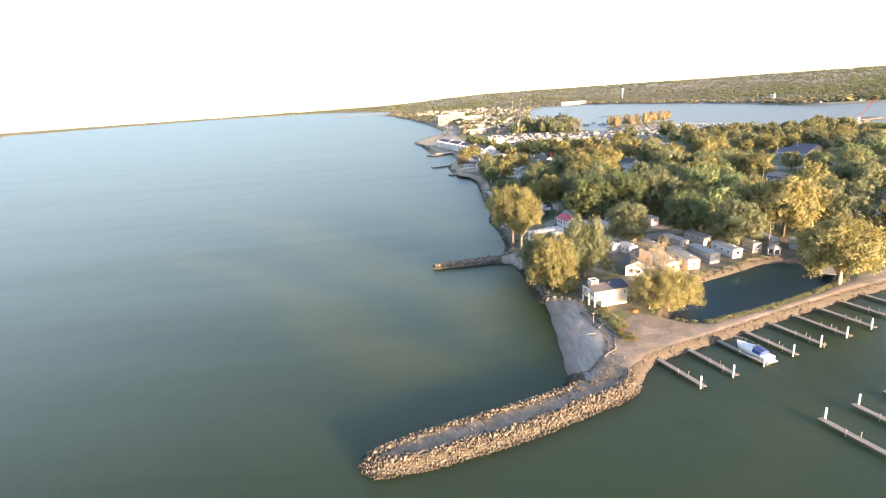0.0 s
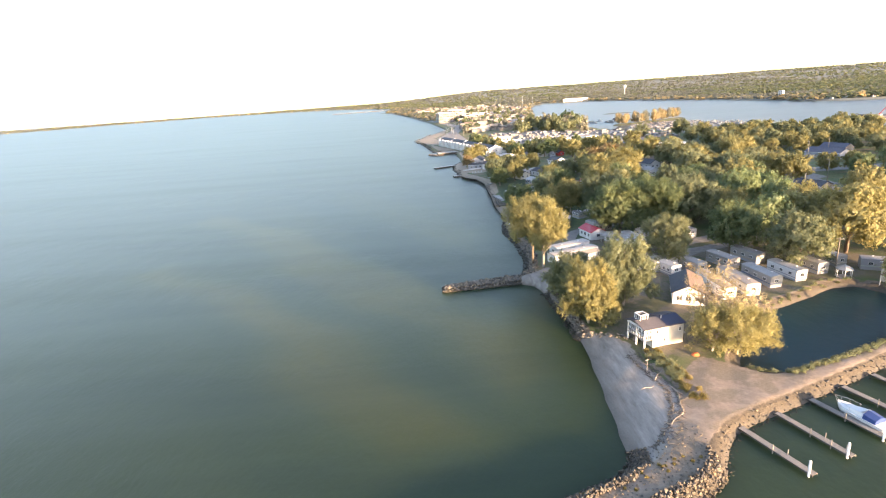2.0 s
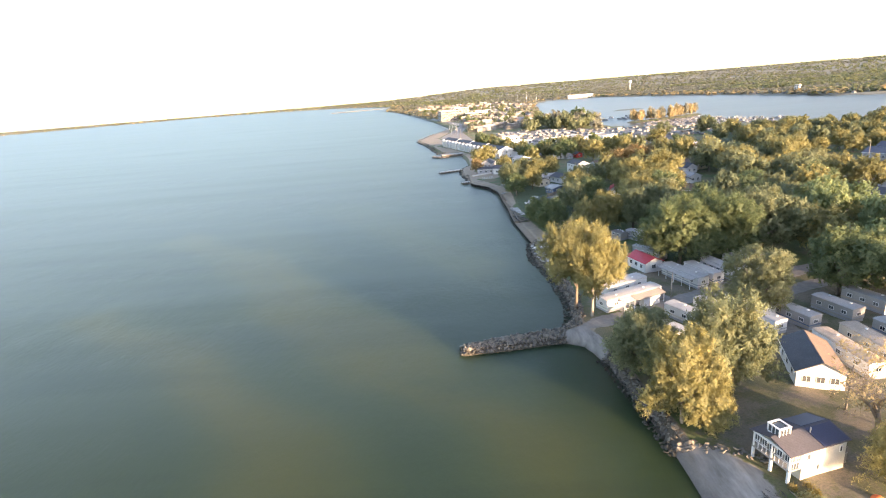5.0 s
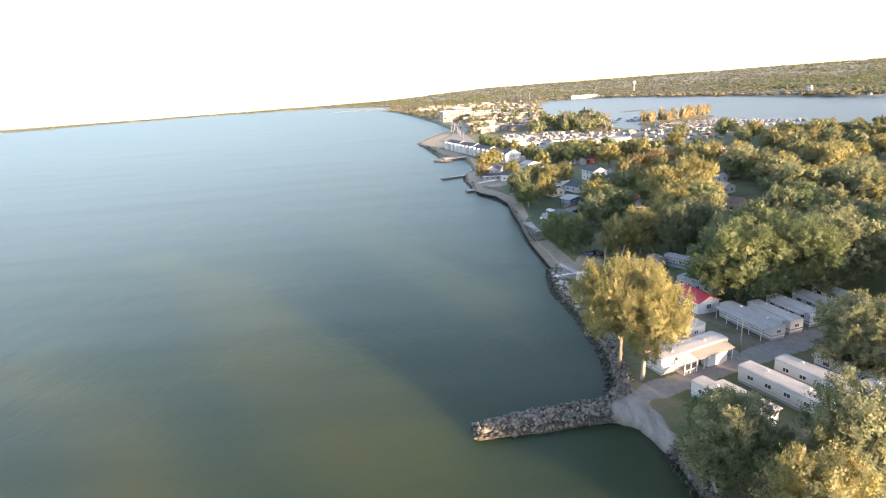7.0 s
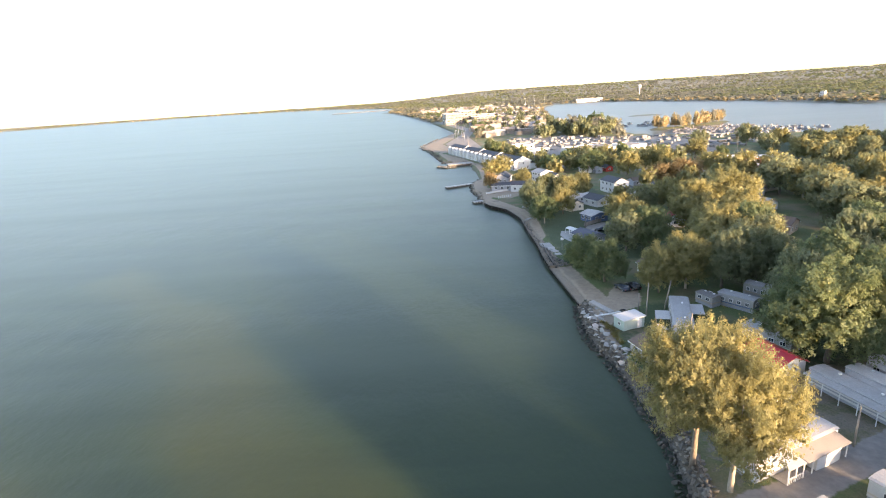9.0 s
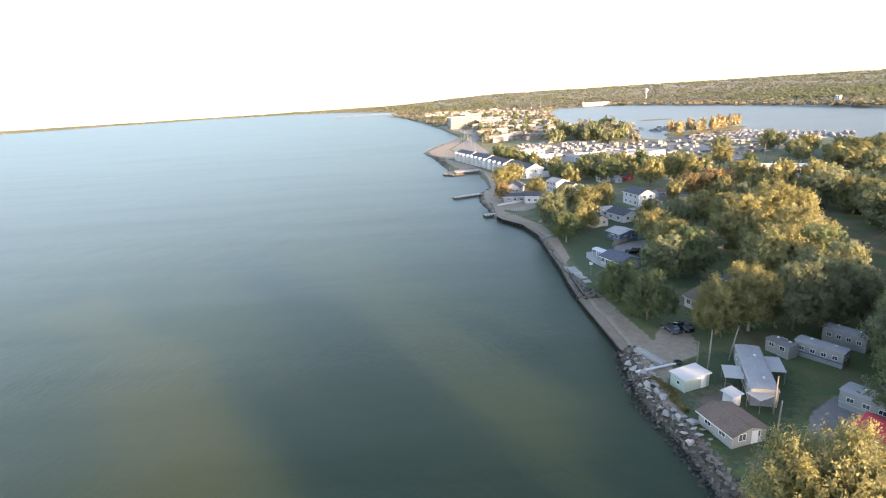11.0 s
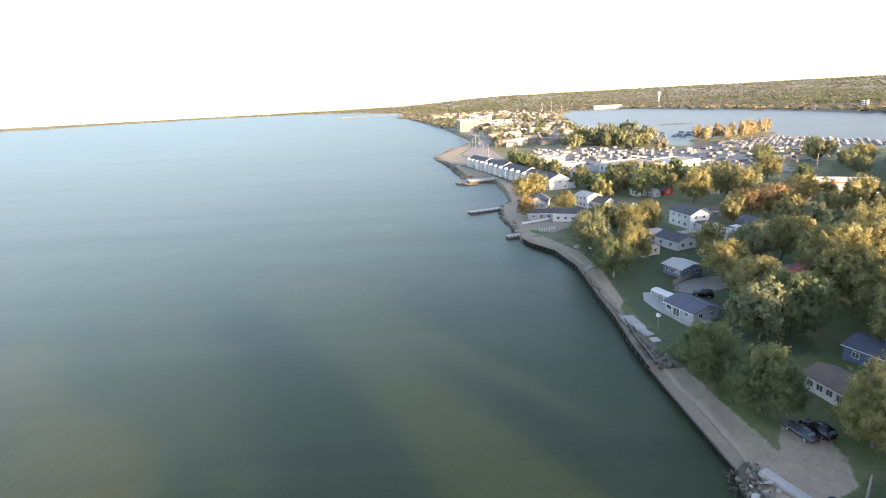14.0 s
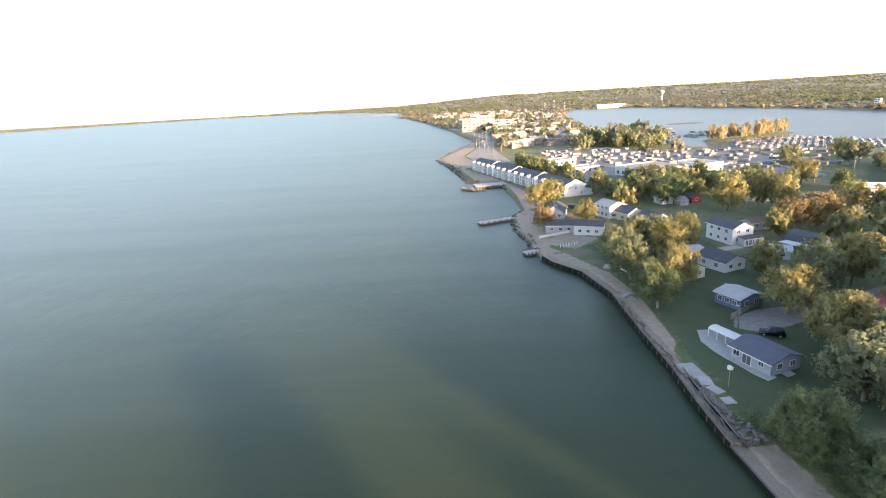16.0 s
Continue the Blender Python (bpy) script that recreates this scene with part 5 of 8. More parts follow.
def finger_dock(x, y, rot, length, label, posts=4):
    """Narrow plank dock that runs along local y, with mooring piles."""
    t = thing("finger_dock", x * K, y * K, 0, rot, label, "dock", "finger docks of the harbour")
    part("deck", boxes((-0.5, 0.5, 0, length, 0.52, 0.60)), M_PLANKS, t)
    for sx in (-0.45, 0.35):
        part("stringer", boxes((sx, sx + 0.1, -0.4, length, 0.28, 0.515)), M_DARKWOOD, t)
    tube_obj("mooring_post", [(0.45, length - 0.5, -2), (0.45, length - 0.5, 2.5)], [0.17, 0.16], M_TRIM, t, label="white capped mooring pile")
    for i in range(posts):
        yv = length * (0.5 + 0.13 * i)
        sx = -0.5 if i % 2 else 0.5
        tube_obj("post", [(sx, yv, -1.5), (sx, yv, 1.5 - 0.15 * (i % 2))], [0.07, 0.07], M_WOOD, t, 6)
    return t


DOCK_ROT = 180 + math.degrees(math.atan2(3.1, 9.1))
for i in range(9):
    finger_dock(35.6 + 6.17 * i, 74.0 + 2.36 * i, DOCK_ROT, 11.4, "grey plank finger dock with white mooring pile", posts=(2, 4, 1, 4, 5, 4, 4, 3, 3)[i])
for i in range(5):
    finger_dock(48.7 + 6.3 * i + 3.4, 56.3 + 2.4 * i - 9.4, DOCK_ROT - 180, 11.4, "plank finger dock of the outer row", posts=2)


def cabin_cruiser(x, y, rot):
    t = thing("motor_boat", x * K, y * K, 0, rot, "white cabin cruiser with a blue canvas cover", "boat")
    L, B = 7.4, 2.6
    bm = bmesh.new()
    st = [(-0.5, 1.0, 0.95), (-0.2, 1.0, 1.0), (0.15, 0.95, 1.08), (0.35, 0.7, 1.2), (0.46, 0.32, 1.3), (0.5, 0.04, 1.38)]
    rings = []
    for u, wd, top in st:
        y0 = u * L
        hb = B / 2 * wd
        rings.append([bm.verts.new(p) for p in ((0, y0 - (0.5 if u > 0.4 else 0), -0.4), (hb * 0.75, y0 - (0.3 if u > 0.4 else 0), 0.05), (hb, y0, top * 0.6), (hb * 1.02, y0, top),
                                               (-hb * 1.02, y0, top), (-hb, y0, top * 0.6), (-hb * 0.75, y0 - (0.3 if u > 0.4 else 0), 0.05))])
    for a, b in zip(rings, rings[1:]):
        for k in range(7):
            bm.faces.new((a[k], a[(k + 1) % 7], b[(k + 1) % 7], b[k]))
    bm.faces.new(rings[0][::-1])
    bm.faces.new(rings[-1])
    part("hull", bm, M_GELCOAT, t)
    part("rub_rail", boxes((-B / 2 - 0.03, -B / 2 + 0.03, -L / 2, L * 0.15, 0.85, 0.93), (B / 2 - 0.03, B / 2 + 0.03, -L / 2, L * 0.15, 0.85, 0.93)), M_STEEL, t)
    bm = bmesh.new()
    lo = [bm.verts.new(p) for p in ((-1.05, -0.6, 1.02), (1.05, -0.6, 1.02), (0.7, 2.6, 1.12), (-0.7, 2.6, 1.12))]
    hi = [bm.verts.new(p) for p in ((-0.95, -0.6, 1.75), (0.95, -0.6, 1.75), (0.45, 1.9, 1.45), (-0.45, 1.9, 1.45))]
    bm.faces.new(hi)
    for i in range(4):
        bm.faces.new((lo[i], lo[(i + 1) % 4], hi[(i + 1) % 4], hi[i]))
    part("cabin", bm, M_GELCOAT, t)
    bm = bmesh.new()
    slab(bm, [(-0.9, -0.3, 1.77), (0.9, -0.3, 1.77), (0.8, -0.75, 2.25), (-0.8, -0.75, 2.25)], 0.03)
    part("windscreen", bm, M_GLASS, t)
    bm = bmesh.new()
    prof = [(-1.2, 1.0), (-1.05, 1.75), (0, 2.1), (1.05, 1.75), (1.2, 1.0)]
    a = [bm.verts.new((px, -0.7, pz)) for px, pz in prof]
    b = [bm.verts.new((px * 0.98, -2.5, pz * 0.86)) for px, pz in prof]
    for i in range(4):
        bm.faces.new((a[i], a[i + 1], b[i + 1], b[i]))
    bm.faces.new(a)
    bm.faces.new(b[::-1])
    part("canvas", bm, M_CANVAS, t, "blue canvas cover")
    part("swim_platform", boxes((-1.2, 1.2, -L / 2 - 0.8, -L / 2 - 0.01, 0.25, 0.33)), M_GELCOAT, t)
    bm = bmesh.new()
    for sx in (-1, 1):
        tube(bm, [(sx * 1.2, 1.0, 1.75), (sx * 1.0, 2.6, 1.85), (sx * 0.3, 4.0, 1.95), (0, 4.25, 1.95)], [0.025] * 4, 5)
        for yv, xv, z0 in ((1.2, 1.18, 1.1), (2.6, 1.0, 1.15), (3.6, 0.55, 1.25)):
            tube(bm, [(sx * xv, yv, z0), (sx * xv, yv, 1.82)], [0.02, 0.02], 5)
    part("bow_rail", bm, M_STEEL, t)


cabin_cruiser(51.3, 74.2, 17.5)


# ---------- rocks ----------
def rock_mesh(seed):
    r = random.Random(seed)
    bm = bmesh.new()
    for _ in range(10):
        v = Vector((r.gauss(0, 1), r.gauss(0, 1), r.gauss(0, 1))).normalized()
        bm.verts.new((v.x * r.uniform(0.42, 0.62), v.y * r.uniform(0.38, 0.55), v.z * r.uniform(0.28, 0.45)))
    bmesh.ops.convex_hull(bm, input=bm.verts)
    loose = [v for v in bm.verts if not v.link_faces]
    bmesh.ops.delete(bm, geom=loose, context="VERTS")
    ob = to_object("rock", bm, M_ROCK)
    me = ob.data
    bpy.data.objects.remove(ob)
    return me


ROCKS = [rock_mesh(100 + k) for k in range(8)]
GREY_ROCKS = []
for me in ROCKS:
    g = me.copy()
    g.materials[0] = M_GREYROCK
    GREY_ROCKS.append(g)


CONCRETE_ROCKS = []
for me in ROCKS:
    g = me.copy()
    g.materials[0] = M_CONCRETE
    CONCRETE_ROCKS.append(g)


def scatter(bounds, spacing, keep, seed, tries):
    """Points no closer than spacing that lie where keep() allows."""
    r = np.random.default_rng(seed)
    p = np.column_stack([r.uniform(bounds[0], bounds[1], tries), r.uniform(bounds[2], bounds[3], tries)])
    p = p[keep(p)]
    cell = {}
    out = []
    for x, y in p:
        i, j = int(x // spacing), int(y // spacing)
        if all((x - qx) ** 2 + (y - qy) ** 2 >= spacing * spacing for a in (-1, 0, 1) for b in (-1, 0, 1) for qx, qy in cell.get((i + a, j + b), ())):
            cell.setdefault((i, j), []).append((x, y))
            out.append((x, y))
    return out


def rock_bank(name, label, spots, size, singles, seed, lift=0.0, grey=True, tall=1.0, stones=None):
    """Rocks as pieces of one bank; those past the first ones are joined."""
    r = random.Random(seed)
    t = thing(name, spots[0][0] * K, spots[0][1] * K, 0, 0, label, "rocks")
    z = land_height(np.array(spots))
    rest_v, rest_f, n0 = [], [], 0
    for k, ((x, y), zz) in enumerate(zip(spots, z)):
        s = size * r.choice((0.55, 0.7, 0.85, 1.0, 1.0, 1.2, 1.4))
        m = pose(x * K - t.location.x, y * K - t.location.y, max(zz, -0.1) + lift + 0.12 * s, r.uniform(-35, 35), r.uniform(-35, 35), r.uniform(0, 360)) @ Matrix.Diagonal((s, s, s * tall * r.uniform(0.5, 0.95), 1))
        me = (stones or (GREY_ROCKS if grey else ROCKS))[r.randrange(8)]
        if k < singles:
            shared("rock", me, t, m)
        else:
            rest_v.extend((m @ v.co)[:] for v in me.vertices)
            rest_f.extend([n0 + i for i in f.vertices] for f in me.polygons)
            n0 += len(me.vertices)
    if rest_v:
        me = bpy.data.meshes.new("rubble")
        me.from_pydata(rest_v, [], rest_f)
        me.materials.append(M_GREYROCK if grey else M_ROCK)
        tagged(shared("rubble", me, t), kind="stuff")
    return t


def jetty_band(p):
    d = land_field(p)
    return (d > -0.45) & (d < 2.0) & (p[:, 0] < 29.5) & (p[:, 1] < 71.5) & ~((p[:, 0] > 24) & (p[:, 1] > 66.6) & (d < 0))


def jetty_top(p):
    d = land_field(p)
    root = step01(12, 26, p[:, 0])
    return (d > 1.6) & (signed(p, JETTY) > 0) & (np.sin(p[:, 0] * 1.7) + np.sin(p[:, 1] * 2.3 + p[:, 0]) < 0.1 + 2.0 * root)


def jetty_crest(p):
    d = land_field(p)
    return (d > 1.0) & (d < 1.75) & (p[:, 0] < 27.0) & (p[:, 1] < 70.5)


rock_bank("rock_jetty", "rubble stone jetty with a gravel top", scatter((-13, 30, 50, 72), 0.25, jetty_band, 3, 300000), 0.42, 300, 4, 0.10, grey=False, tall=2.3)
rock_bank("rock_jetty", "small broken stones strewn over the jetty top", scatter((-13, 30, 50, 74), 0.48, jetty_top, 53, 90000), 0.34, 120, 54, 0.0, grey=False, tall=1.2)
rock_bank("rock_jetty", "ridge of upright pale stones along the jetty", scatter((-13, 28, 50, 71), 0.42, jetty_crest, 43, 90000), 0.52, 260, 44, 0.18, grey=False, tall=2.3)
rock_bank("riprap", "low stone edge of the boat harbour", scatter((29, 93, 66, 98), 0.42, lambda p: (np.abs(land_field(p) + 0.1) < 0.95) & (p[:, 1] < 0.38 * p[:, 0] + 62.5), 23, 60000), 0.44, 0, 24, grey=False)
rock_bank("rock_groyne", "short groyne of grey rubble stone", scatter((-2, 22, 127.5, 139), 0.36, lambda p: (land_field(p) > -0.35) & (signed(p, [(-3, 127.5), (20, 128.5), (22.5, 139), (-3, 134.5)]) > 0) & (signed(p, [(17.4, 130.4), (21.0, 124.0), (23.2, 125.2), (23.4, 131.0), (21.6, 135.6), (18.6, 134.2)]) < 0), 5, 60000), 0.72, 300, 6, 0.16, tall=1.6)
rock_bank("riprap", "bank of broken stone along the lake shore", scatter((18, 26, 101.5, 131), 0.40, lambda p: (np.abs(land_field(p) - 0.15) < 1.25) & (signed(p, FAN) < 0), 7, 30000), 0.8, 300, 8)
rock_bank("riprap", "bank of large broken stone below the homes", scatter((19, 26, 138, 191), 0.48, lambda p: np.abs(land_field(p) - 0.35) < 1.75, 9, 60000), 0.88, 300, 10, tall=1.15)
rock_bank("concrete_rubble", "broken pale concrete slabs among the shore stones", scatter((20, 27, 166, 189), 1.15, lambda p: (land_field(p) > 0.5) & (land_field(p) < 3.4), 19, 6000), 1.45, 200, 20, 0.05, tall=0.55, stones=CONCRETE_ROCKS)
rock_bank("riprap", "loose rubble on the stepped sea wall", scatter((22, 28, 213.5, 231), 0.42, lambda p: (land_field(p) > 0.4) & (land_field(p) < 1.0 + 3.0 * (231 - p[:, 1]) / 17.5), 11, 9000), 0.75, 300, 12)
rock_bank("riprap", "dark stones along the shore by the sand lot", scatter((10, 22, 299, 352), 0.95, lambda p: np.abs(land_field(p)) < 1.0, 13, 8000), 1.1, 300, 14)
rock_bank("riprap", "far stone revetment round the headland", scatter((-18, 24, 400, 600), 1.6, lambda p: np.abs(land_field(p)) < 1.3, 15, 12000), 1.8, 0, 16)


rock_bank("flagstones", "flat broken slabs above the beach", [(a + dx, b + dy) for (a, b), (dx, dy) in zip([(24.6 + 0.33 * i, 102.4 - 0.19 * i) for i in range(28)] * 2, [(0.3 * math.sin(5 * i), 0.55 * math.sin(11 * i)) for i in range(56)])], 1.0, 56, 18, -0.1)


# ---------- sea wall ----------
def sea_wall(points, top, label, shift=0.3, posts=True):
    """Timber and sheet-pile wall with a cap board, posts and a waler along each stretch."""
    points = [(x - shift, y) for x, y in points]
    t = thing("sea_wall", points[0][0] * K, points[0][1] * K, 0, 0, label, "sea wall", kind="structure")
    o = Vector((points[0][0] * K, points[0][1] * K, 0))
    for (ax, ay), (bx, by) in zip(points, points[1:]):
        a, b = Vector((ax * K, ay * K, 0)) - o, Vector((bx * K, by * K, 0)) - o
        d = b - a
        n = max(2, int(d.length / 2.4))
        m = Matrix.Translation(a) @ Matrix.Rotation(math.atan2(d.y, d.x), 4, "Z")
        L = d.length
        p = part("wall_face", boxes((0, L, -0.06, 0.10, -1.5, top - 0.06)), M_WETPILE, t)
        p.matrix_basis = m
        p = part("cap_board", boxes((-0.05, L + 0.05, -0.06, 0.2, top - 0.055, top + 0.04)), M_OLDWOOD, t)
        p.matrix_basis = m
        p = part("backfill", boxes((0, L, -2.2, -0.065, -0.5, min(top - 0.09, G + 0.03))), M_DIRT, t)
        p.matrix_basis = m
        for i in range(n if posts else 0):
            u = L * (i + 0.5) / n
            p = part("wall_post", boxes((u - 0.09, u + 0.09, 0.105, 0.24, -1.5, top - 0.12 - 0.3 * RNG.random())), M_DARKWOOD, t)
            p.matrix_basis = m


sea_wall([(23.3, 191), (22.4, 213.7)], 0.82, "dark timber sea wall beside a sand terrace", posts=False)
sea_wall([(22.4, 213.9), (22.6, 223), (23.2, 232.7), (23.3, 245), (23.9, 264), (21.4, 278.6), (16.2, 287.3), (14.6, 293)], 1.35, "weathered timber sea wall along lakeside gardens")
sea_wall([(23.6, 214.2), (23.8, 223), (24.3, 231)], 1.9, "inner step of the broken sea wall", 0.3, False)


# loose planks and rails of the broken wall
pr = random.Random(19)
for i in range(64):
    y = 214 + 46 * (i / 64) ** 1.3
    edge = 22.1 + 0.9 * min(1, max(0, (y - 214) / 19)) + (0.1 if y < 245 else 0.3)
    l = pr.uniform(1.4, 4.2)
    o = to_object("plank", boxes((-0.05, 0.05, -l / 2, l / 2, -0.12, 0.12) if i % 3 else (-0.14, 0.14, -l / 2, l / 2, -0.05, 0.05)), M_OLDWOOD if i % 4 else M_DARKWOOD)
    o.matrix_basis = pose((edge + pr.uniform(0.0, 1.6 if y < 232 else 0.8)) * K, y * K, pr.uniform(1.3, 1.75), pr.uniform(-5, 5), pr.uniform(-25, 25), pr.uniform(-14, 10))
    tagged(o, "loose weathered plank of the broken sea wall", "plank", "loose planks on the sea wall")


# ---------- poles, cars, small things of the shore ----------
def utility_pole(x, y, h, lean=0.0, rot=0, arm=True, lamp=False, label="weathered wooden utility pole"):
    t = thing("utility_pole", x * K, y * K, G, rot, label, "pole", "utility poles")
    tube_obj("pole", [(0, 0, -0.6), (lean * 0.5, 0, h * 0.5), (lean, 0, h)], [0.16, 0.14, 0.10], M_WOOD, t)
    if arm:
        part("crossarm", boxes((lean - 0.9, lean + 0.9, -0.06, 0.06, h - 0.55, h - 0.42)), M_WOOD, t)
        for sx in (-0.8, 0.8):
            part("insulator", boxes((lean + sx - 0.05, lean + sx + 0.05, -0.05, 0.05, h - 0.42, h - 0.24)), M_TRIM, t)
    if lamp:
        tube_obj("lamp_arm", [(lean, 0, h - 0.4), (lean + 1.0, 0, h - 0.1)], [0.04, 0.03], M_STEEL, t, 6)
        part("lamp_head", boxes((lean + 0.9, lean + 1.5, -0.13, 0.13, h - 0.18, h - 0.02)), M_STEEL, t)


for row in [(33.0, 182.3, 7.6, 0.2), (37.2, 184.4, 7.0, 1.1), (35.3, 170.4, 6.6, 0.1), (33.0, 166.0, 6.0, 0.1), (41.5, 144.0, 6.4, 0.0), (46.2, 105.6, 7.5, 0.1), (32.2, 184.0, 4.5, 0.0),
            (83.0, 121.0, 9.5, 0.0), (108.0, 186.0, 11.0, 0.0), (84.0, 254.0, 8.0, 0.0), (80.0, 296.0, 9.0, 0.0), (140.0, 372.0, 11.0, 0.0), (160.0, 378.0, 11.0, 0.0)]:
    utility_pole(*row, arm=row[2] > 8, rot=RNG.uniform(-30, 30))
for row in [(39.4, 244.1, 5.5), (190.0, 268.0, 11.0), (176.0, 262.0, 11.0), (208.0, 256.0, 11.0), (150.0, 214.0, 10.0), (124.0, 190.0, 10.0)]:
    utility_pole(*row, arm=False, lamp=True, rot=RNG.uniform(0, 360), label="tall pole with a street lamp")
for i in range(16):
    utility_pole(24.0 + (i % 2) * 9 - 0.02 * i * i, 520 + 34 * i, 10.0, arm=i % 3 == 0, lamp=i % 3 != 0, rot=90)


def car(x, y, rot, paint, label, suv=False):
    t = thing("car", x * K, y * K, G + 0.02, rot, label, "car", "parked cars")
    L, W, H = 4.7, 1.85, 1.7 if suv else 1.45
    bm = bmesh.new()
    side = [(-L / 2, 0.35), (L / 2, 0.35), (L / 2, 0.75), (L / 2 - 0.15, 0.9), (L * 0.22, 1.0), (L * 0.10, H - 0.1), (L * 0.02, H), (-L * (0.40 if suv else 0.22), H), (-L * (0.48 if suv else 0.38), 1.02), (-L / 2, 0.9)]
    a = [bm.verts.new((-W / 2 * (0.82 if z > 1.05 else 1), y0, z)) for y0, z in side]
    b = [bm.verts.new((W / 2 * (0.82 if z > 1.05 else 1), y0, z)) for y0, z in side]
    bm.faces.new(a)
    bm.faces.new(b[::-1])
    for i in range(len(side)):
        j = (i + 1) % len(side)
        bm.faces.new((a[j], a[i], b[i], b[j]))
    bmesh.ops.recalc_face_normals(bm, faces=bm.faces)
    bmesh.ops.bevel(bm, geom=bm.edges[:], offset=0.07, segments=2, affect="EDGES")
    part("body", bm, paint, t, smooth=True)
    bm = bmesh.new()
    slab(bm, [(-0.70, L * 0.213, 1.05), (0.70, L * 0.213, 1.05), (0.62, L * 0.112, H - 0.13), (-0.62, L * 0.112, H - 0.13)], 0.03)
    part("windscreen", bm, M_GLASS, t)
    bm = bmesh.new()
    y0, y1 = (-L * 0.475, -L * 0.415) if suv else (-L * 0.37, -L * 0.242)
    slab(bm, [(0.66, y0 - 0.02, 1.10), (-0.66, y0 - 0.02, 1.10), (-0.60, y1 - 0.02, H - 0.10), (0.60, y1 - 0.02, H - 0.10)], 0.03)
    part("rear_window", bm, M_GLASS, t)
    for sx in (-1, 1):
        x0 = sx * W / 2 * 0.83
        part("side_window", boxes((min(x0, x0 + sx * 0.02), max(x0, x0 + sx * 0.02), -L * 0.3, L * 0.05, 1.08, H - 0.12)), M_GLASS, t)
        for yv in (-L * 0.3, L * 0.31):
            bm = bmesh.new()
            tube(bm, [(sx * (W / 2 - 0.2), yv, 0.33), (sx * (W / 2 + 0.02), yv, 0.33)], [0.33, 0.33], 14)
            wh = part("wheel", bm, M_TYRE, t)
            bm = bmesh.new()
            tube(bm, [(sx * (W / 2 + 0.005), yv, 0.33), (sx * (W / 2 + 0.03), yv, 0.33)], [0.2, 0.2], 10)
            part("rim", bm, M_STEEL, wh)
        part("headlight", boxes((sx * 0.66 - 0.17, sx * 0.66 + 0.17, L / 2 - 0.05, L / 2 + 0.012, 0.56, 0.68)), M_TRIM, t)
        part("tail_light", boxes((sx * 0.70 - 0.13, sx * 0.70 + 0.13, -L / 2 - 0.012, -L / 2 + 0.05, 0.62, 0.80)), M_REDPAINT, t)
        part("door_mirror", boxes((sx * 0.98 - 0.10, sx * 0.98 + 0.10, L * 0.12, L * 0.12 + 0.09, 0.98, 1.10)), paint, t)


car(33.3, 195.5, 14, M_DARKCAR, "dark grey estate car parked under trees")
car(35.5, 195.8, 16, M_BLACKCAR, "black car parked under trees", True)
car(43.2, 240.6, 62, M_BLACKCAR, "black car on a garden drive", True)
for x, y, r, m, lab in [(136, 333, 20, M_SILVERCAR, "silver car outside a garage"), (141, 331, 25, M_BLACKCAR, "dark car outside a garage"), (147, 329, 80, M_SILVERCAR, "silver car on a paved lot"),
                        (133, 340, 70, M_BLACKCAR, "dark car on a paved lot"), (128, 152, 30, M_SILVERCAR, "silver car near a grey house"), (131, 150, 30, M_BLACKCAR, "dark car near a grey house"),
                        (36, 350, 10, M_BLACKCAR, "dark car beside the hotel"), (40, 347, 10, M_SILVERCAR, "silver car beside the hotel"), (44, 352, 60, M_BLACKCAR, "dark car beside the hotel")]:
    car(x, y, r, m, lab)

# pump house, kiosk, slab, beam
pump = thing("pump_house", 28.4 * K, 178.4 * K, G, 21, "pale green pump house with a white flat roof", "shed")
part("wall", boxes((-2.7, 2.7, -1.55, 1.55, -0.4, 2.3)), M_MINT, pump)
bm = bmesh.new()
slab(bm, [(-2.95, -1.8, 2.31), (2.95, -1.8, 2.31), (2.95, 1.8, 2.5), (-2.95, 1.8, 2.5)], 0.14)
part("roof", bm, M_WHITE, pump)
window(pump, "w", 2.7, 1.55, 0.2, 1.0, 0.7, 0.7, 0)
door(pump, "s", 2.7, 1.55, 1.4, 0.0)
kiosk = thing("garden_kiosk", 31.5 * K, 173.2 * K, G, 25, "small white garden kiosk with a flat roof", "kiosk")
part("wall", boxes((-1.0, 1.0, -0.85, 0.85, -0.3, 2.0)), M_SIDING, kiosk)
bm = bmesh.new()
slab(bm, [(-1.3, -1.15, 2.0), (1.3, -1.15, 2.0), (1.3, 1.15, 2.3), (-1.3, 1.15, 2.3)], 0.1)
part("roof", bm, M_WHITE, kiosk)
door(kiosk, "s", 1.0, 0.85, 0.2, 0.0)
for x, y, r, w, l, lab in [(34.1, 177.9, -20.6, 2.9, 4.4, "white flat awning on posts beside a mobile home"), (40.7, 179.2, -20.6, 2.6, 5.4, "white sheet awning on posts beside a mobile home"), (34.5, 172.0, 18, 3.0, 2.6, "white porch roof on posts at the end of a mobile home")]:
    t = thing("awning", x * K, y * K, G, r, lab, "awning")
    bm = bmesh.new()
    slab(bm, [(-w / 2, -l / 2, 2.3), (w / 2, -l / 2, 2.4), (w / 2, l / 2, 2.4), (-w / 2, l / 2, 2.3)], 0.08)
    part("sheet", bm, M_METALROOF, t)
    for sx in (-1, 1):
        for sy in (-1, 1):
            part("post", boxes((sx * (w / 2 - 0.15) - 0.05, sx * (w / 2 - 0.15) + 0.05, sy * (l / 2 - 0.15) - 0.05, sy * (l / 2 - 0.15) + 0.05, -0.3, 2.32)), M_WOOD, t)
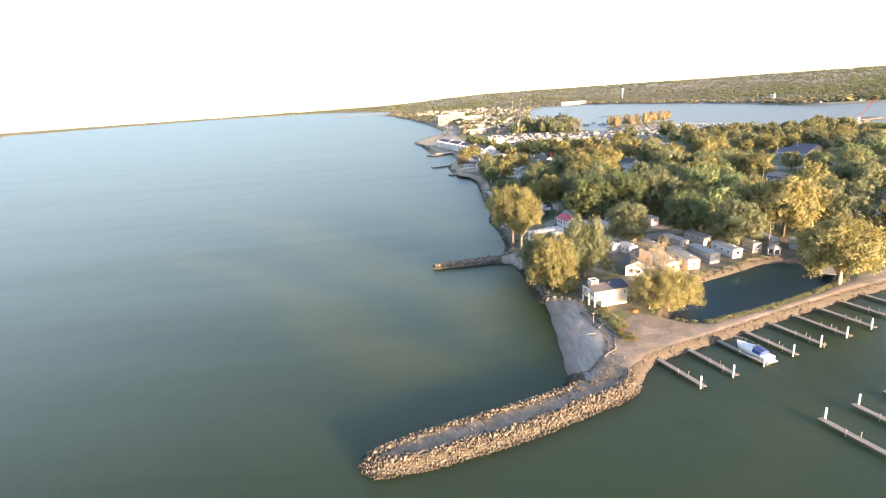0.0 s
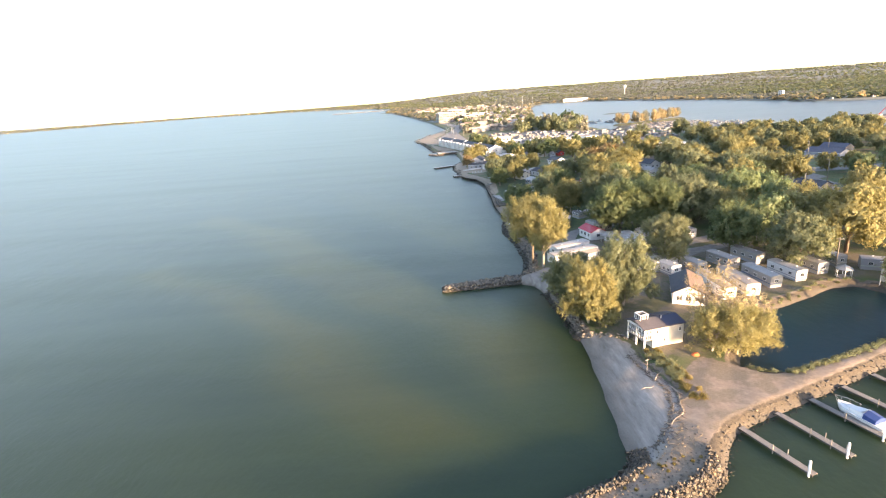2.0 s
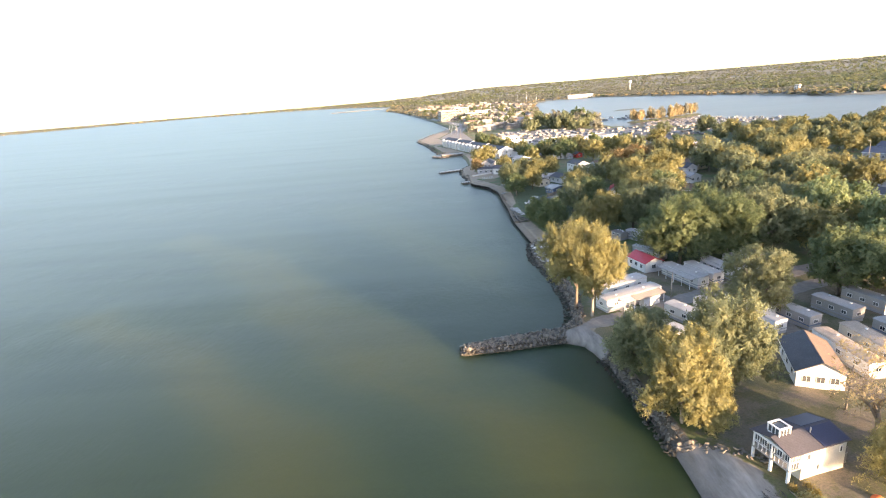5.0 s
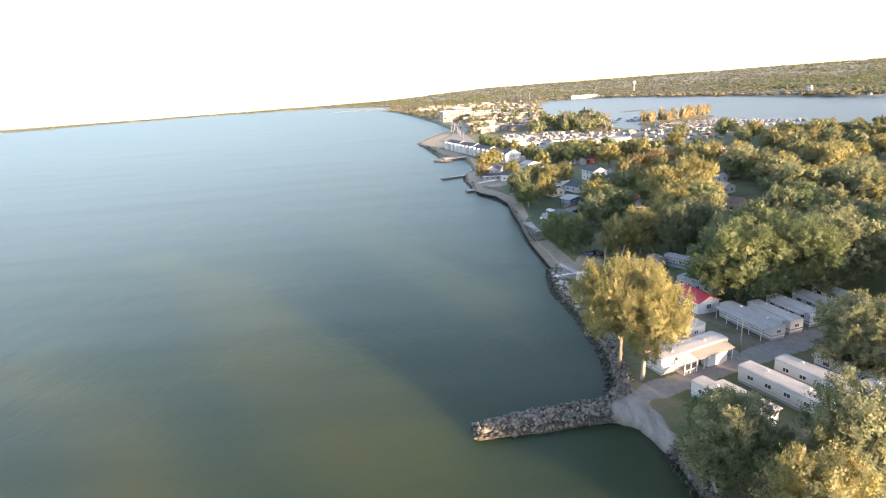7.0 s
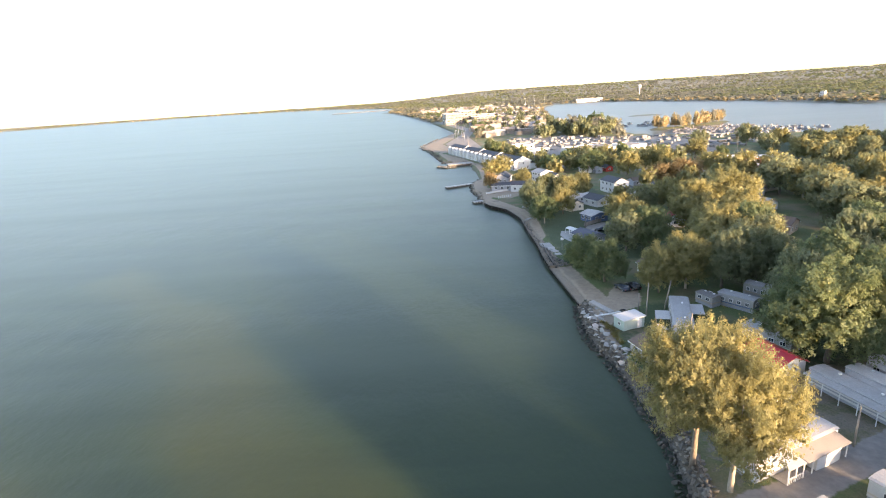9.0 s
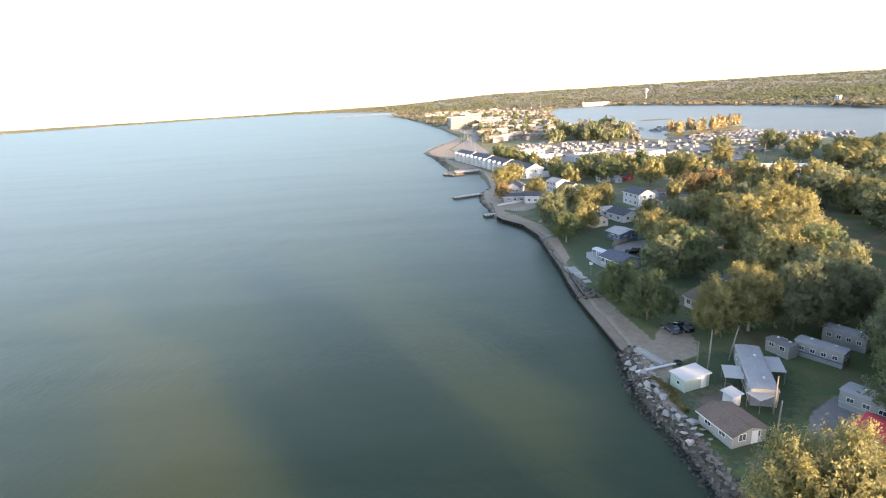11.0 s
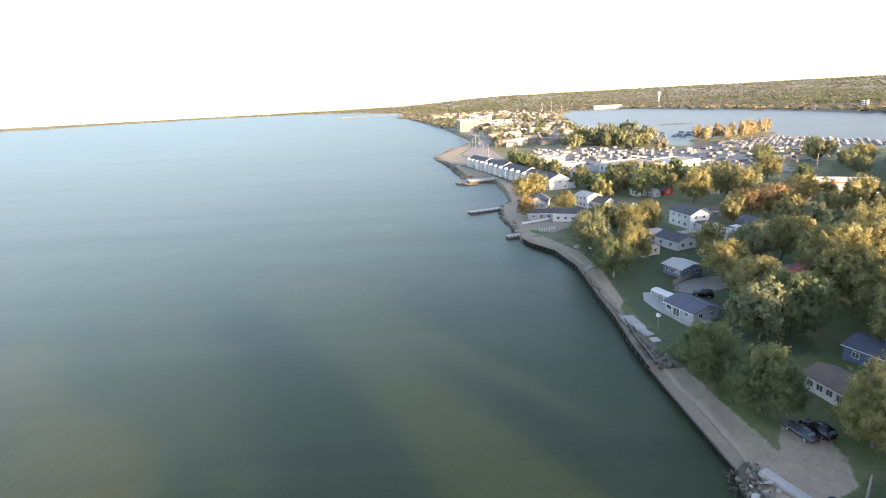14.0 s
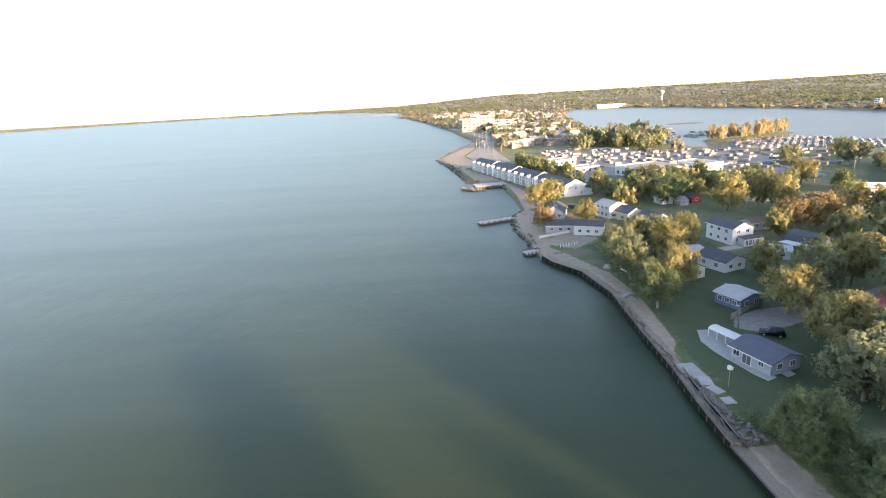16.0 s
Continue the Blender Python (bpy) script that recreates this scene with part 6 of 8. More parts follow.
slab_ob = to_object("concrete_slab", boxes((-0.75, 0.75, -3.1, 3.1, -0.5, 0.5)), M_CONCRETE)
slab_ob.matrix_basis = pose(26.1 * K, 186.8 * K, G + 0.1, 6, 0, 30)
tagged(slab_ob, "tilted pale concrete slab on the bank", "slab")
beam = to_object("timber_beam", boxes((-4.3, 4.3, -0.15, 0.15, -0.12, 0.14)), M_TRIM)
beam.matrix_basis = pose(25.6 * K, 183.2 * K, G + 0.35, 0, 2, 17)
tagged(beam, "long white beam lying on the stones", "beam")
tyre = bmesh.new()
rings = []
for k in range(16):
    a = k * math.tau / 16
    rings.append([tyre.verts.new(((0.62 + 0.2 * math.cos(b * math.tau / 6)) * math.cos(a), (0.62 + 0.2 * math.cos(b * math.tau / 6)) * math.sin(a), 0.2 * math.sin(b * math.tau / 6))) for b in range(6)])
for k in range(16):
    for b in range(6):
        tyre.faces.new((rings[k][b], rings[(k + 1) % 16][b], rings[(k + 1) % 16][(b + 1) % 6], rings[k][(b + 1) % 6]))
ty = to_object("tyre", tyre, M_TYRE, True)
ty.matrix_basis = pose(29.6 * K, 184.6 * K, G + 0.22)
tagged(ty, "large black tyre lying on the ground", "tyre")
for x, y, sx, sy, r in [(25.0, 230.4, 1.7, 2.6, 6), (25.6, 227.4, 1.1, 1.5, -10), (25.9, 225.0, 0.9, 1.3, 20), (26.2, 222.2, 0.9, 1.0, 5), (62.6, 290.2, 3.4, 1.6, 14), (28.0, 281.0, 2.0, 1.0, 60), (26.0, 262.0, 2.0, 0.7, 40)]:
    o = to_object("concrete_pad", boxes((-sx, sx, -sy, sy, -0.3, 0.12)), M_CONCRETE)
    o.matrix_basis = pose(x * K, y * K, G + 0.1, RNG.uniform(-2, 2), RNG.uniform(-2, 2), r)
    tagged(o, "broken pale concrete pad on the bank", "slab", "concrete pads on the bank")
# beach pole with driftwood, orange tarp, bird house
t = thing("beach_pole", 29.1 * K, 87.6 * K, 0.4, 20, "bare wooden pole on the beach", "pole")
tube_obj("pole", [(0, 0, -0.5), (0.05, 0, 3.6)], [0.07, 0.05], M_WOOD, t)
part("crossbar", boxes((-0.4, 0.4, -0.05, 0.05, 3.3, 3.42)), M_WOOD, t)
for x, y, l, r in [(30.6, 86.6, 5.0, 50), (29.2, 90.6, 3.2, 120), (30.4, 79.5, 6.0, 75), (28.6, 76.0, 5.0, 40), (27.5, 83.2, 2.6, 10), (30.9, 82.4, 3.6, 110), (31.0, 92.0, 3.0, 95)]:
    bm = bmesh.new()
    tube(bm, [(-l / 2, 0, 0), (-l / 6, 0.15, 0.08), (l / 5, -0.1, 0.05), (l / 2, 0.12, 0.2)], [0.08, 0.07, 0.06, 0.03], 7)
    o = to_object("driftwood_log", bm, M_WOOD, True)
    o.matrix_basis = pose(x * K, y * K, float(land_height(np.array([[x, y]]))[0]) + 0.1, 0, 0, r)
    tagged(o, "bleached driftwood log on the beach", "log", "driftwood on the beach")
bm = bmesh.new()
bmesh.ops.create_icosphere(bm, subdivisions=2, radius=1.0)
for v in bm.verts:
    v.co = Vector((v.co.x * 1.1, v.co.y * 0.9, max(v.co.z, -0.1) * 0.75)) * (1 + 0.18 * noise.noise(v.co * 2))
o = to_object("tarpaulin", bm, M_ORANGE, True)
o.matrix_basis = pose(38.4 * K, 91.4 * K, G) @ Matrix.Diagonal((0.7, 0.7, 0.7, 1))
tagged(o, "crumpled orange tarpaulin over something low", "tarpaulin")
t = thing("bird_house", 28.0 * K, 225.6 * K, G, 20, "white bird house on a tall post", "bird house")
tube_obj("post", [(0, 0, -0.4), (0, 0, 3.4)], [0.06, 0.05], M_WOOD, t, 6)
part("box", gable_walls(0.7, 0.6, 0.45, 0.2, 0.0), M_TRIM, t).matrix_basis = pose(0, 0, 3.4)
part("roof", gable_roof(0.7, 0.6, 0.45, 0.2, 0.08, 0.04), M_WHITE, t).matrix_basis = pose(0, 0, 3.4)

# ---------- lakeside gardens ----------
def blue_roof_house():
    t = house(36.8, 232.0, 20, 6.0, 6.8, 2.5, 1.15, M_GREYSIDE, M_BLUEROOF, "grey ranch house with a slate-blue shingle roof", "s2 e2", over=0.5)
    w, l = 6.0 * K, 6.8 * K
    for u, ww, hh, z in ((2.9, 1.4, 1.2, 0.9), (0.7, 1.9, 2.0, 0.1), (-2.2, 1.1, 0.9, 1.1)):
        window(t, "w", w / 2, l / 2, -u, z, ww, hh, 1)
    part("porch_slab", boxes((-1.0, 1.0, -l / 2 - 1.3, -l / 2 - 0.02, -0.3, 0.15)), M_CONCRETE, t)


blue_roof_house()
bm = bmesh.new()
vs = [bm.verts.new((x * K, y * K, G + 0.10)) for x, y in ((32.2, 244.0), (31.0, 240.0), (31.2, 236.0), (33.2, 229.0), (34.2, 226.6), (36.0, 227.4), (33.6, 234.2), (36.4, 236.0), (38.6, 237.2), (36.2, 244.0))]
f = bm.faces.new(vs)
f.normal_update()
if f.normal.z < 0:
    f.normal_flip()
ext = bmesh.ops.extrude_face_region(bm, geom=[f])
bmesh.ops.translate(bm, verts=[v for v in ext["geom"] if isinstance(v, bmesh.types.BMVert)], vec=(0, 0, -0.3))
bmesh.ops.recalc_face_normals(bm, faces=bm.faces)
tagged(to_object("patio", bm, M_CONCRETE), "pale concrete patio round the ranch house", "patio", kind="structure")
t = thing("garden_canopy", 34.9 * K, 239.6 * K, G, 22, "white arched canopy beside the patio", "canopy")
bm = bmesh.new()
hoops = []
for yv in (-3.2, 3.2):
    for rr in (1.3, 1.24):
        hoops.append([bm.verts.new((-rr * math.cos(math.pi * k / 8), yv, 1.75 + (rr - 0.75) * math.sin(math.pi * k / 8))) for k in range(9)])
for a, b in ((hoops[0], hoops[2]), (hoops[3], hoops[1]), (hoops[1], hoops[0]), (hoops[2], hoops[3])):
    for k in range(8):
        bm.faces.new((a[k], a[k + 1], b[k + 1], b[k]))
for k in (0, 8):
    bm.faces.new((hoops[0][k], hoops[2][k], hoops[3][k], hoops[1][k]))
bmesh.ops.recalc_face_normals(bm, faces=bm.faces)
part("roof", bm, M_WHITE, t)
for sx in (-1.25, 1.25):
    for yv in (-3.1, -1.0, 1.0, 3.1):
        part("post", boxes((sx - 0.06, sx + 0.06, yv - 0.06, yv + 0.06, -0.2, 1.8)), M_TRIM, t)
HOUSES = [
    (45.2, 254.8, 22, 6.0, 5.6, 2.7, 0.9, M_BLUESIDE, M_METALROOF, "navy blue house with a white metal roof", "s2 w3 e2"),
    (42.4, 272.6, 22, 5.6, 7.0, 2.7, 1.5, M_CREAM, M_SHINGLE, "cream house with a dark shingle roof", "s2 w2 e2"),
    (53.0, 277.0, 22, 6.4, 8.0, 2.8, 1.5, M_SIDING, M_SHINGLE, "white house with a dark shingle roof", "s2 w2 e2"),
    (48.0, 284.0, 112, 5.0, 8.6, 2.6, 0.7, M_SIDING, M_METALROOF, "white low house with a pale roof", "s2 w3 e3"),
    (33.4, 276.4, 22, 4.4, 6.4, 2.5, 1.0, M_SIDING, M_SHINGLE, "small white lakeside house among trees", "s2 w3"),
    (69.2, 282.2, 60, 5.6, 6.2, 2.6, 0.8, M_SIDING, M_METALROOF, "white garden workshop with a pale roof", "s1 w2 e2"),
    (80.6, 309.0, 100, 4.6, 8.5, 2.6, 1.2, M_GREYSIDE, M_BROWNROOF, "low grey house with a brown roof", "s2 w3 e3"),
    (27.4, 338.0, -20, 6.6, 9.0, 3.0, 2.2, M_GREYSIDE, M_SHINGLE, "grey gabled lake house with a dark roof", "s3 w3 e2"),
    (24.4, 317.4, 80, 5.0, 8.8, 2.8, 1.0, M_GREYSIDE, M_SHINGLE, "low grey house by the sand lot", "s2 w3 e3"),
    (32.2, 313.0, 68, 5.2, 8.4, 3.4, 1.4, M_SIDING, M_GREYSHINGLE, "white house with a grey roof by the sand lot", "s2 w3 e3"),
    (48.8, 328.8, 22, 6.4, 8.4, 3.2, 1.9, M_CREAM, M_SHINGLE, "cream gabled house with a dark roof", "s2 w2 e2"),
    (53.8, 319.6, 22, 6.0, 7.6, 3.0, 1.9, M_SIDING, M_SHINGLE, "white gabled house with a dark roof", "s2 w2 e2"),
    (69.4, 349.6, 10, 4.6, 5.0, 2.6, 1.4, M_SIDING, M_GREYMETAL, "small white shed with a grey roof", "s1 w1"),
    (74.0, 345.0, 10, 3.4, 3.4, 2.4, 1.3, M_GREYSIDE, M_GREYMETAL, "small grey garden shed", "s1"),
    (80.0, 349.0, 10, 3.6, 4.4, 2.4, 1.2, M_REDPAINT, M_SHINGLE, "small red garden shed", "s1"),
    (43.7, 203.4, 14, 5.4, 6.6, 2.6, 1.2, M_SIDING, M_BROWNROOF, "low white house with a brown shingle roof and sunroom windows", "s3 w4 e3"),
    (55.8, 210.6, 22, 6.4, 8.4, 2.8, 1.3, M_BLUESIDE, M_BLUEROOF, "blue house with white trim under trees", "s2 w3 e2"),
    (65.8, 243.6, -20, 4.8, 6.6, 2.8, 1.9, M_SIDING, M_REDROOF, "white barn with a red metal roof", "s1 w2 e2"),
    (87.0, 231.0, 40, 7.0, 10.0, 3.0, 1.8, M_TANSIDE, M_BROWNROOF, "tan house with a brown roof among trees", "s2 w3 e3"),
    (90.5, 247.5, 22, 6.4, 8.0, 3.0, 1.8, M_SIDING, M_SHINGLE, "white house half hidden by trees", "s2 w2 e2"),
    (106.5, 276.0, 22, 6.4, 8.0, 3.0, 2.0, M_SIDING, M_SHINGLE, "white gabled house among trees", "s2 w2 e2"),
    (115.5, 284.0, 22, 7.0, 9.0, 3.0, 1.8, M_CREAM, M_BROWNROOF, "cream house with a brown roof", "s2 w2 e2"),
    (118.0, 181.0, 22, 8.0, 13.0, 3.0, 1.8, M_BRICK, M_BROWNROOF, "brick house with a brown roof", "s3 w4 e3"),
    (134.0, 200.0, 22, 7.0, 10.0, 3.0, 1.6, M_TANSIDE, M_SHINGLE, "tan house near the road", "s2 w3 e3"),
    (190.0, 268.0, 22, 9.0, 16.0, 3.4, 2.2, M_GREYSIDE, M_BLUEROOF, "long grey house with a slate roof", "s3 w5 e4"),
    (205.0, 282.0, 22, 8.0, 12.0, 3.4, 2.2, M_TANSIDE, M_BLUEROOF, "tan house with a slate roof", "s3 w4 e4"),
    (154.6, 294.6, 60, 7.0, 9.0, 3.0, 1.9, M_SIDING, M_BROWNROOF, "white house with a brown roof on a lawn", "s2 w3 e3"),
    (163.4, 290.0, 70, 6.5, 9.5, 3.0, 1.5, M_SIDING, M_GREYMETAL, "white house with a pale roof on a lawn", "s2 w3 e3"),
    (150.0, 160.0, 22, 8.0, 11.0, 3.0, 1.6, M_GREYSIDE, M_SHINGLE, "grey house with a dark roof", "s3 w4 e4"),
    (126.0, 138.0, 30, 7.5, 12.0, 3.0, 1.4, M_SIDING, M_METALROOF, "white hall with a pale metal roof", "s2 w4 e4"),
    (77.0, 204.0, 22, 6.4, 8.4, 2.9, 1.5, M_TANSIDE, M_BROWNROOF, "tan house hidden by trees", "s2 w2 e2"),
    (92.0, 212.0, 22, 6.4, 8.4, 2.9, 1.5, M_SIDING, M_SHINGLE, "white house hidden by trees", "s2 w2 e2"),
    (98.0, 256.0, 22, 6.4, 8.4, 2.9, 1.5, M_SIDING, M_GREYMETAL, "white house with a pale grey roof", "s2 w2 e2"),
    (90.5, 263.5, 22, 5.4, 7.4, 2.9, 1.5, M_GREYSIDE, M_BLUEROOF, "grey house with a slate roof among trees", "s2 w2 e2"),
]
for row in HOUSES:
    house(*row)
w2 = house(66.2, 298.2, 14, 6.6, 9.4, 5.2, 1.7, M_SIDING, M_SHINGLE, "white two-storey house with a glazed porch", "w3 s2 e3 n2", storeys=2, porch=("s", 3.2, 2.7, -2.0, 5.4))
part("porch_room", boxes((-1.8, 5.2, -9.4 * K / 2 - 3.0, -9.4 * K / 2 - 0.02, -0.3, 2.25)), M_SIDING, w2)
for u in (-1.0, 0.3, 1.6, 2.9, 4.2):
    o = shared("window", window_mesh(1.1, 1.7, 1)[0], w2, pose(u, -9.4 * K / 2 - 3.012, 0.3))
    shared("pane", window_mesh(1.1, 1.7, 1)[1], o)
house(45.0, 334.0, 22, 6.4, 7.4, 5.0, 1.4, M_SIDING, M_GREYMETAL, "white two-storey house with a grey roof", "w3 s3 e3", storeys=2)


def gambrel_barn(x, y, rot):
    t = thing("barn", x * K, y * K, G, rot, "dark gambrel-roofed barn with white trim", "barn")
    w, l = 7.6, 9.0
    prof = [(-w / 2, -0.4), (w / 2, -0.4), (w / 2, 2.4), (w * 0.34, 4.3), (0, 5.3), (-w * 0.34, 4.3), (-w / 2, 2.4)]
    bm = bmesh.new()
    a = [bm.verts.new((px, -l / 2, pz)) for px, pz in prof]
    b = [bm.verts.new((px, l / 2, pz)) for px, pz in prof]
    bm.faces.new(a)
    bm.faces.new(b[::-1])
    for i in range(7):
        j = (i + 1) % 7
        bm.faces.new((a[j], a[i], b[i], b[j]))
    part("wall", bm, M_CREAM, t)
    bm = bmesh.new()
    rp = [(px * 1.06, pz + 0.02) for px, pz in prof[2:]]
    for (x0, z0), (x1, z1) in zip(rp, rp[1:]):
        slab(bm, [(x1, -l / 2 - 0.3, z1), (x0, -l / 2 - 0.3, z0), (x0, l / 2 + 0.3, z0), (x1, l / 2 + 0.3, z1)], 0.1)
    part("roof", bm, M_SHINGLE, t)
    for u in (-1.2, 1.2):
        window(t, "s", w / 2, l / 2, u, 1.0, 1.0, 1.1)
    part("lean_to", boxes((-w / 2 - 3.4, -w / 2 - 0.05, -l / 2 + 0.2, l / 2 - 1.0, -0.3, 2.4)), M_BLUESIDE, t)
    part("lean_to_roof", boxes((-w / 2 - 3.7, -w / 2 - 0.03, -l / 2, l / 2 - 0.8, 2.405, 2.6)), M_WHITE, t)


gambrel_barn(79.6, 286.4, 22)


def garden_fence(x0, y0, x1, y1, label, mat=None, h=1.4):
    t = thing("fence", x0 * K, y0 * K, G, math.degrees(math.atan2(y1 - y0, x1 - x0)), label, "fence")
    L = math.hypot(x1 - x0, y1 - y0) * K
    n = int(L / 2.4)
    for i in range(n + 1):
        part("post", boxes((i * L / n - 0.05, i * L / n + 0.05, -0.05, 0.05, -0.3, h + 0.1)), mat or M_WOOD, t)
    for i in range(n):
        part("panel", boxes((i * L / n + 0.06, (i + 1) * L / n - 0.06, -0.02, 0.02, 0.1, h)), mat or M_WOOD, t)


garden_fence(57.5, 279.5, 77.0, 290.5, "grey wooden garden fence panels")
garden_fence(16.6, 309.7, 26.5, 314.3, "white board fence round the sand lot", M_WHITE, 1.0)
for i in range(7):
    o = to_object("bollard", boxes((-0.12, 0.12, -0.12, 0.12, -0.3, 1.0), (-0.15, 0.15, -0.15, 0.15, 1.0, 1.08)), M_WHITE)
    o.matrix_basis = pose((20.6 + 0.85 * i) * K, (299.4 + 0.36 * i) * K, G)
    tagged(o, "short white wooden post on the sand lot", "post", "white posts of the sand lot")
garden_fence(40.0, 247.6, 47.0, 252.6, "low wooden fence along a drive")


# ---------- piers ----------
def pier(ax, ay, bx, by, w, top, label):
    t = thing("pier", ax * K, ay * K, 0, math.degrees(math.atan2(by - ay, bx - ax)), label, "pier")
    L = math.hypot(bx - ax, by - ay) * K
    part("deck", boxes((0, L, -w / 2, w / 2, top - 0.35, top)), M_CONCRETE, t)
    part("face", boxes((0.15, L, -w / 2 + 0.15, w / 2 - 0.15, -1.6, top - 0.355)), M_DARKWOOD, t)
    for i in range(6):
        for s in (-1, 1):
            u = L * (i + 0.3) / 6
            part("mooring_post", boxes((u - 0.15, u + 0.15, s * (w / 2 + 0.16) - 0.15, s * (w / 2 + 0.16) + 0.15, -1.6, top + 0.25)), M_DARKWOOD, t)


pier(0.6, 336.4, 13.2, 341.6, 3.6, 0.9, "grey pier with a dark timber face")
pier(10.4, 297.8, 17.0, 300.4, 3.4, 0.9, "short grey landing pier")
pier(3.8, 412.5, 19.0, 414.5, 9.0, 1.6, "pale concrete landing by the hotel")
pier(-320, 1829, -146, 1880, 8.0, 2.0, "long far harbour pier")
rock_bank("rock_groyne", "small groyne of brown stone", scatter((-4, 9, 400, 412), 0.8, lambda p: signed(p, [(-3.2, 410), (0.6, 402.5), (8.8, 403), (6, 408), (0, 411.5)]) > 0, 21, 1500), 1.5, 60, 22, 0.4)


# ---------- hotel ----------
def hotel():
    t = thing("hotel", 26.9 * K, 422.0 * K, G, 17.2, "long white three-storey hotel with gabled dormers and grey roof", "hotel")
    w, l, h, rise = 11.4, 126.0, 5.4, 2.5
    part("wall", gable_walls(w, l, h, rise), M_SIDING, t)
    for k in range(4):
        seg = l / 4
        bm = gable_roof(w, seg - 0.6, h, rise, 0.3)
        o = part("roof", bm, M_SHINGLE, t, "dark grey shingle roof")
        o.matrix_basis = pose(0, -l / 2 + seg * (k + 0.5), 0)
        bm = gable_walls(w + 0.8, 0.5, h + 0.25, rise + 0.25, h - 0.5)
        o = part("parapet", bm, M_TRIM, t, "white gable parapet")
        o.matrix_basis = pose(0, -l / 2 + seg * k + (0.1 if k else -0.35), 0)
    n = 15
    for i in range(n):
        yv = -l / 2 + l * (i + 0.5) / n
        bm = gable_walls(3.2, 1.5, h - 0.2, 1.3, -0.4)
        o = part("bay", bm, M_SIDING, t)
        o.matrix_basis = pose(-w / 2 - 0.75, yv, 0, 0, 0, 90)
        bm = gable_roof(3.2, 2.0, h - 0.2, 1.3, 0.06, 0.08)
        o = part("dormer_roof", bm, M_SIDING, t)
        o.matrix_basis = pose(-w / 2 - 0.4, yv, 0, 0, 0, 90)
        for s in range(3):
            fr, pa = window_mesh(1.2, 1.25, 1)
            o = shared("window", fr, t, pose(-w / 2 - 1.512, yv, 0.3 + 1.75 * s, 0, 0, 270))
            shared("pane", pa, o)
            for dy in (-2.9,):
                o = shared("window", fr, t, pose(-w / 2 - 0.012, yv + dy, 0.3 + 1.7 * s, 0, 0, 270))
                shared("pane", pa, o)
                part("balcony", boxes((-w / 2 - 1.1, -w / 2 - 0.02, yv + dy - 1.1, yv + dy + 1.1, 0.1 + 1.7 * s, 0.22 + 1.7 * s)), M_TRIM, t)
        window(t, "e", w / 2, l / 2, yv, 3.2, 1.3, 1.3)
    window(t, "s", w / 2, l / 2, 0.5, 3.4, 0.9, 1.2)
    window(t, "s", w / 2, l / 2, 3.6, 0.9, 0.9, 1.2)
    part("annex", boxes((w / 2 - 1.0, w / 2 + 4.0, -l / 2 - 0.6, -l / 2 + 6.0, -0.4, 3.4)), M_SIDING, t)
    bm = bmesh.new()
    slab(bm, [(w / 2 + 4.3, -l / 2 - 0.9, 3.0), (w / 2 + 4.3, -l / 2 + 6.3, 3.0), (w / 2 - 0.02, -l / 2 + 6.3, 5.2), (w / 2 - 0.02, -l / 2 - 0.9, 5.2)], 0.15)
    part("annex_roof", bm, M_SHINGLE, t)


hotel()


# ---------- larger buildings beyond ----------
def block(name, x, y, rot, w, l, h, wall, roof, label, rows=1, cols_w=0, cols_s=0, category="building", wide=0.6):
    """Flat-roofed building with a parapet and rows of windows."""
    w, l = w * K, l * K
    t = thing(name, x * K, y * K, G, rot, label, category)
    part("wall", boxes((-w / 2, w / 2, -l / 2, l / 2, -0.4, h)), wall, t)
    part("roof", boxes((-w / 2 + 0.25, w / 2 - 0.25, -l / 2 + 0.25, l / 2 - 0.25, h + 0.004, h + 0.12)), roof, t)
    part("parapet", boxes((-w / 2 - 0.05, w / 2 + 0.05, -l / 2 - 0.05, -l / 2 + 0.25, h + 0.002, h + 0.45), (-w / 2 - 0.05, w / 2 + 0.05, l / 2 - 0.25, l / 2 + 0.05, h + 0.002, h + 0.45),
                           (-w / 2 - 0.05, -w / 2 + 0.25, -l / 2 + 0.25, l / 2 - 0.25, h + 0.002, h + 0.45), (w / 2 - 0.25, w / 2 + 0.05, -l / 2 + 0.25, l / 2 - 0.25, h + 0.002, h + 0.45)), M_TRIM, t)
    for s in range(rows):
        for side, n in (("w", cols_w), ("s", cols_s)):
            span = l if side == "w" else w
            for i in range(n):
                window(t, side, w / 2, l / 2, ((i + 0.5) / n - 0.5) * span * 0.95, 0.9 + h / rows * s, min(2.2 if wide == 0.6 else 9.0, span / n * wide), min(2.2, h / rows * (wide - 0.05)))
    return t


block("warehouse", 90.0, 416.0, 22, 24, 22, 5.0, M_WHITE, M_FLATROOF, "long white warehouse with a tan flat roof", 1, 6, 5, "warehouse")
block("warehouse", 118.0, 424.0, 22, 12, 17, 4.6, M_WHITE, M_FLATROOF, "white warehouse with a grey roof", 1, 3, 2, "warehouse")
block("warehouse", 62.0, 436.0, 22, 16, 8, 3.6, M_GREYSIDE, M_FLATROOF, "grey shop building with a flat roof", 1, 3, 4, "shop")
block("warehouse", 56.0, 470.0, 22, 20, 10, 3.6, M_WHITE, M_FLATROOF, "white shop building with a flat roof", 1, 3, 5, "shop")
block("apartment_block", 24.0, 830.0, 10, 22, 24, 17.0, M_DULLTAN, M_FLATROOF, "tan four-storey apartment block", 4, 5, 4, "apartments", 0.75)
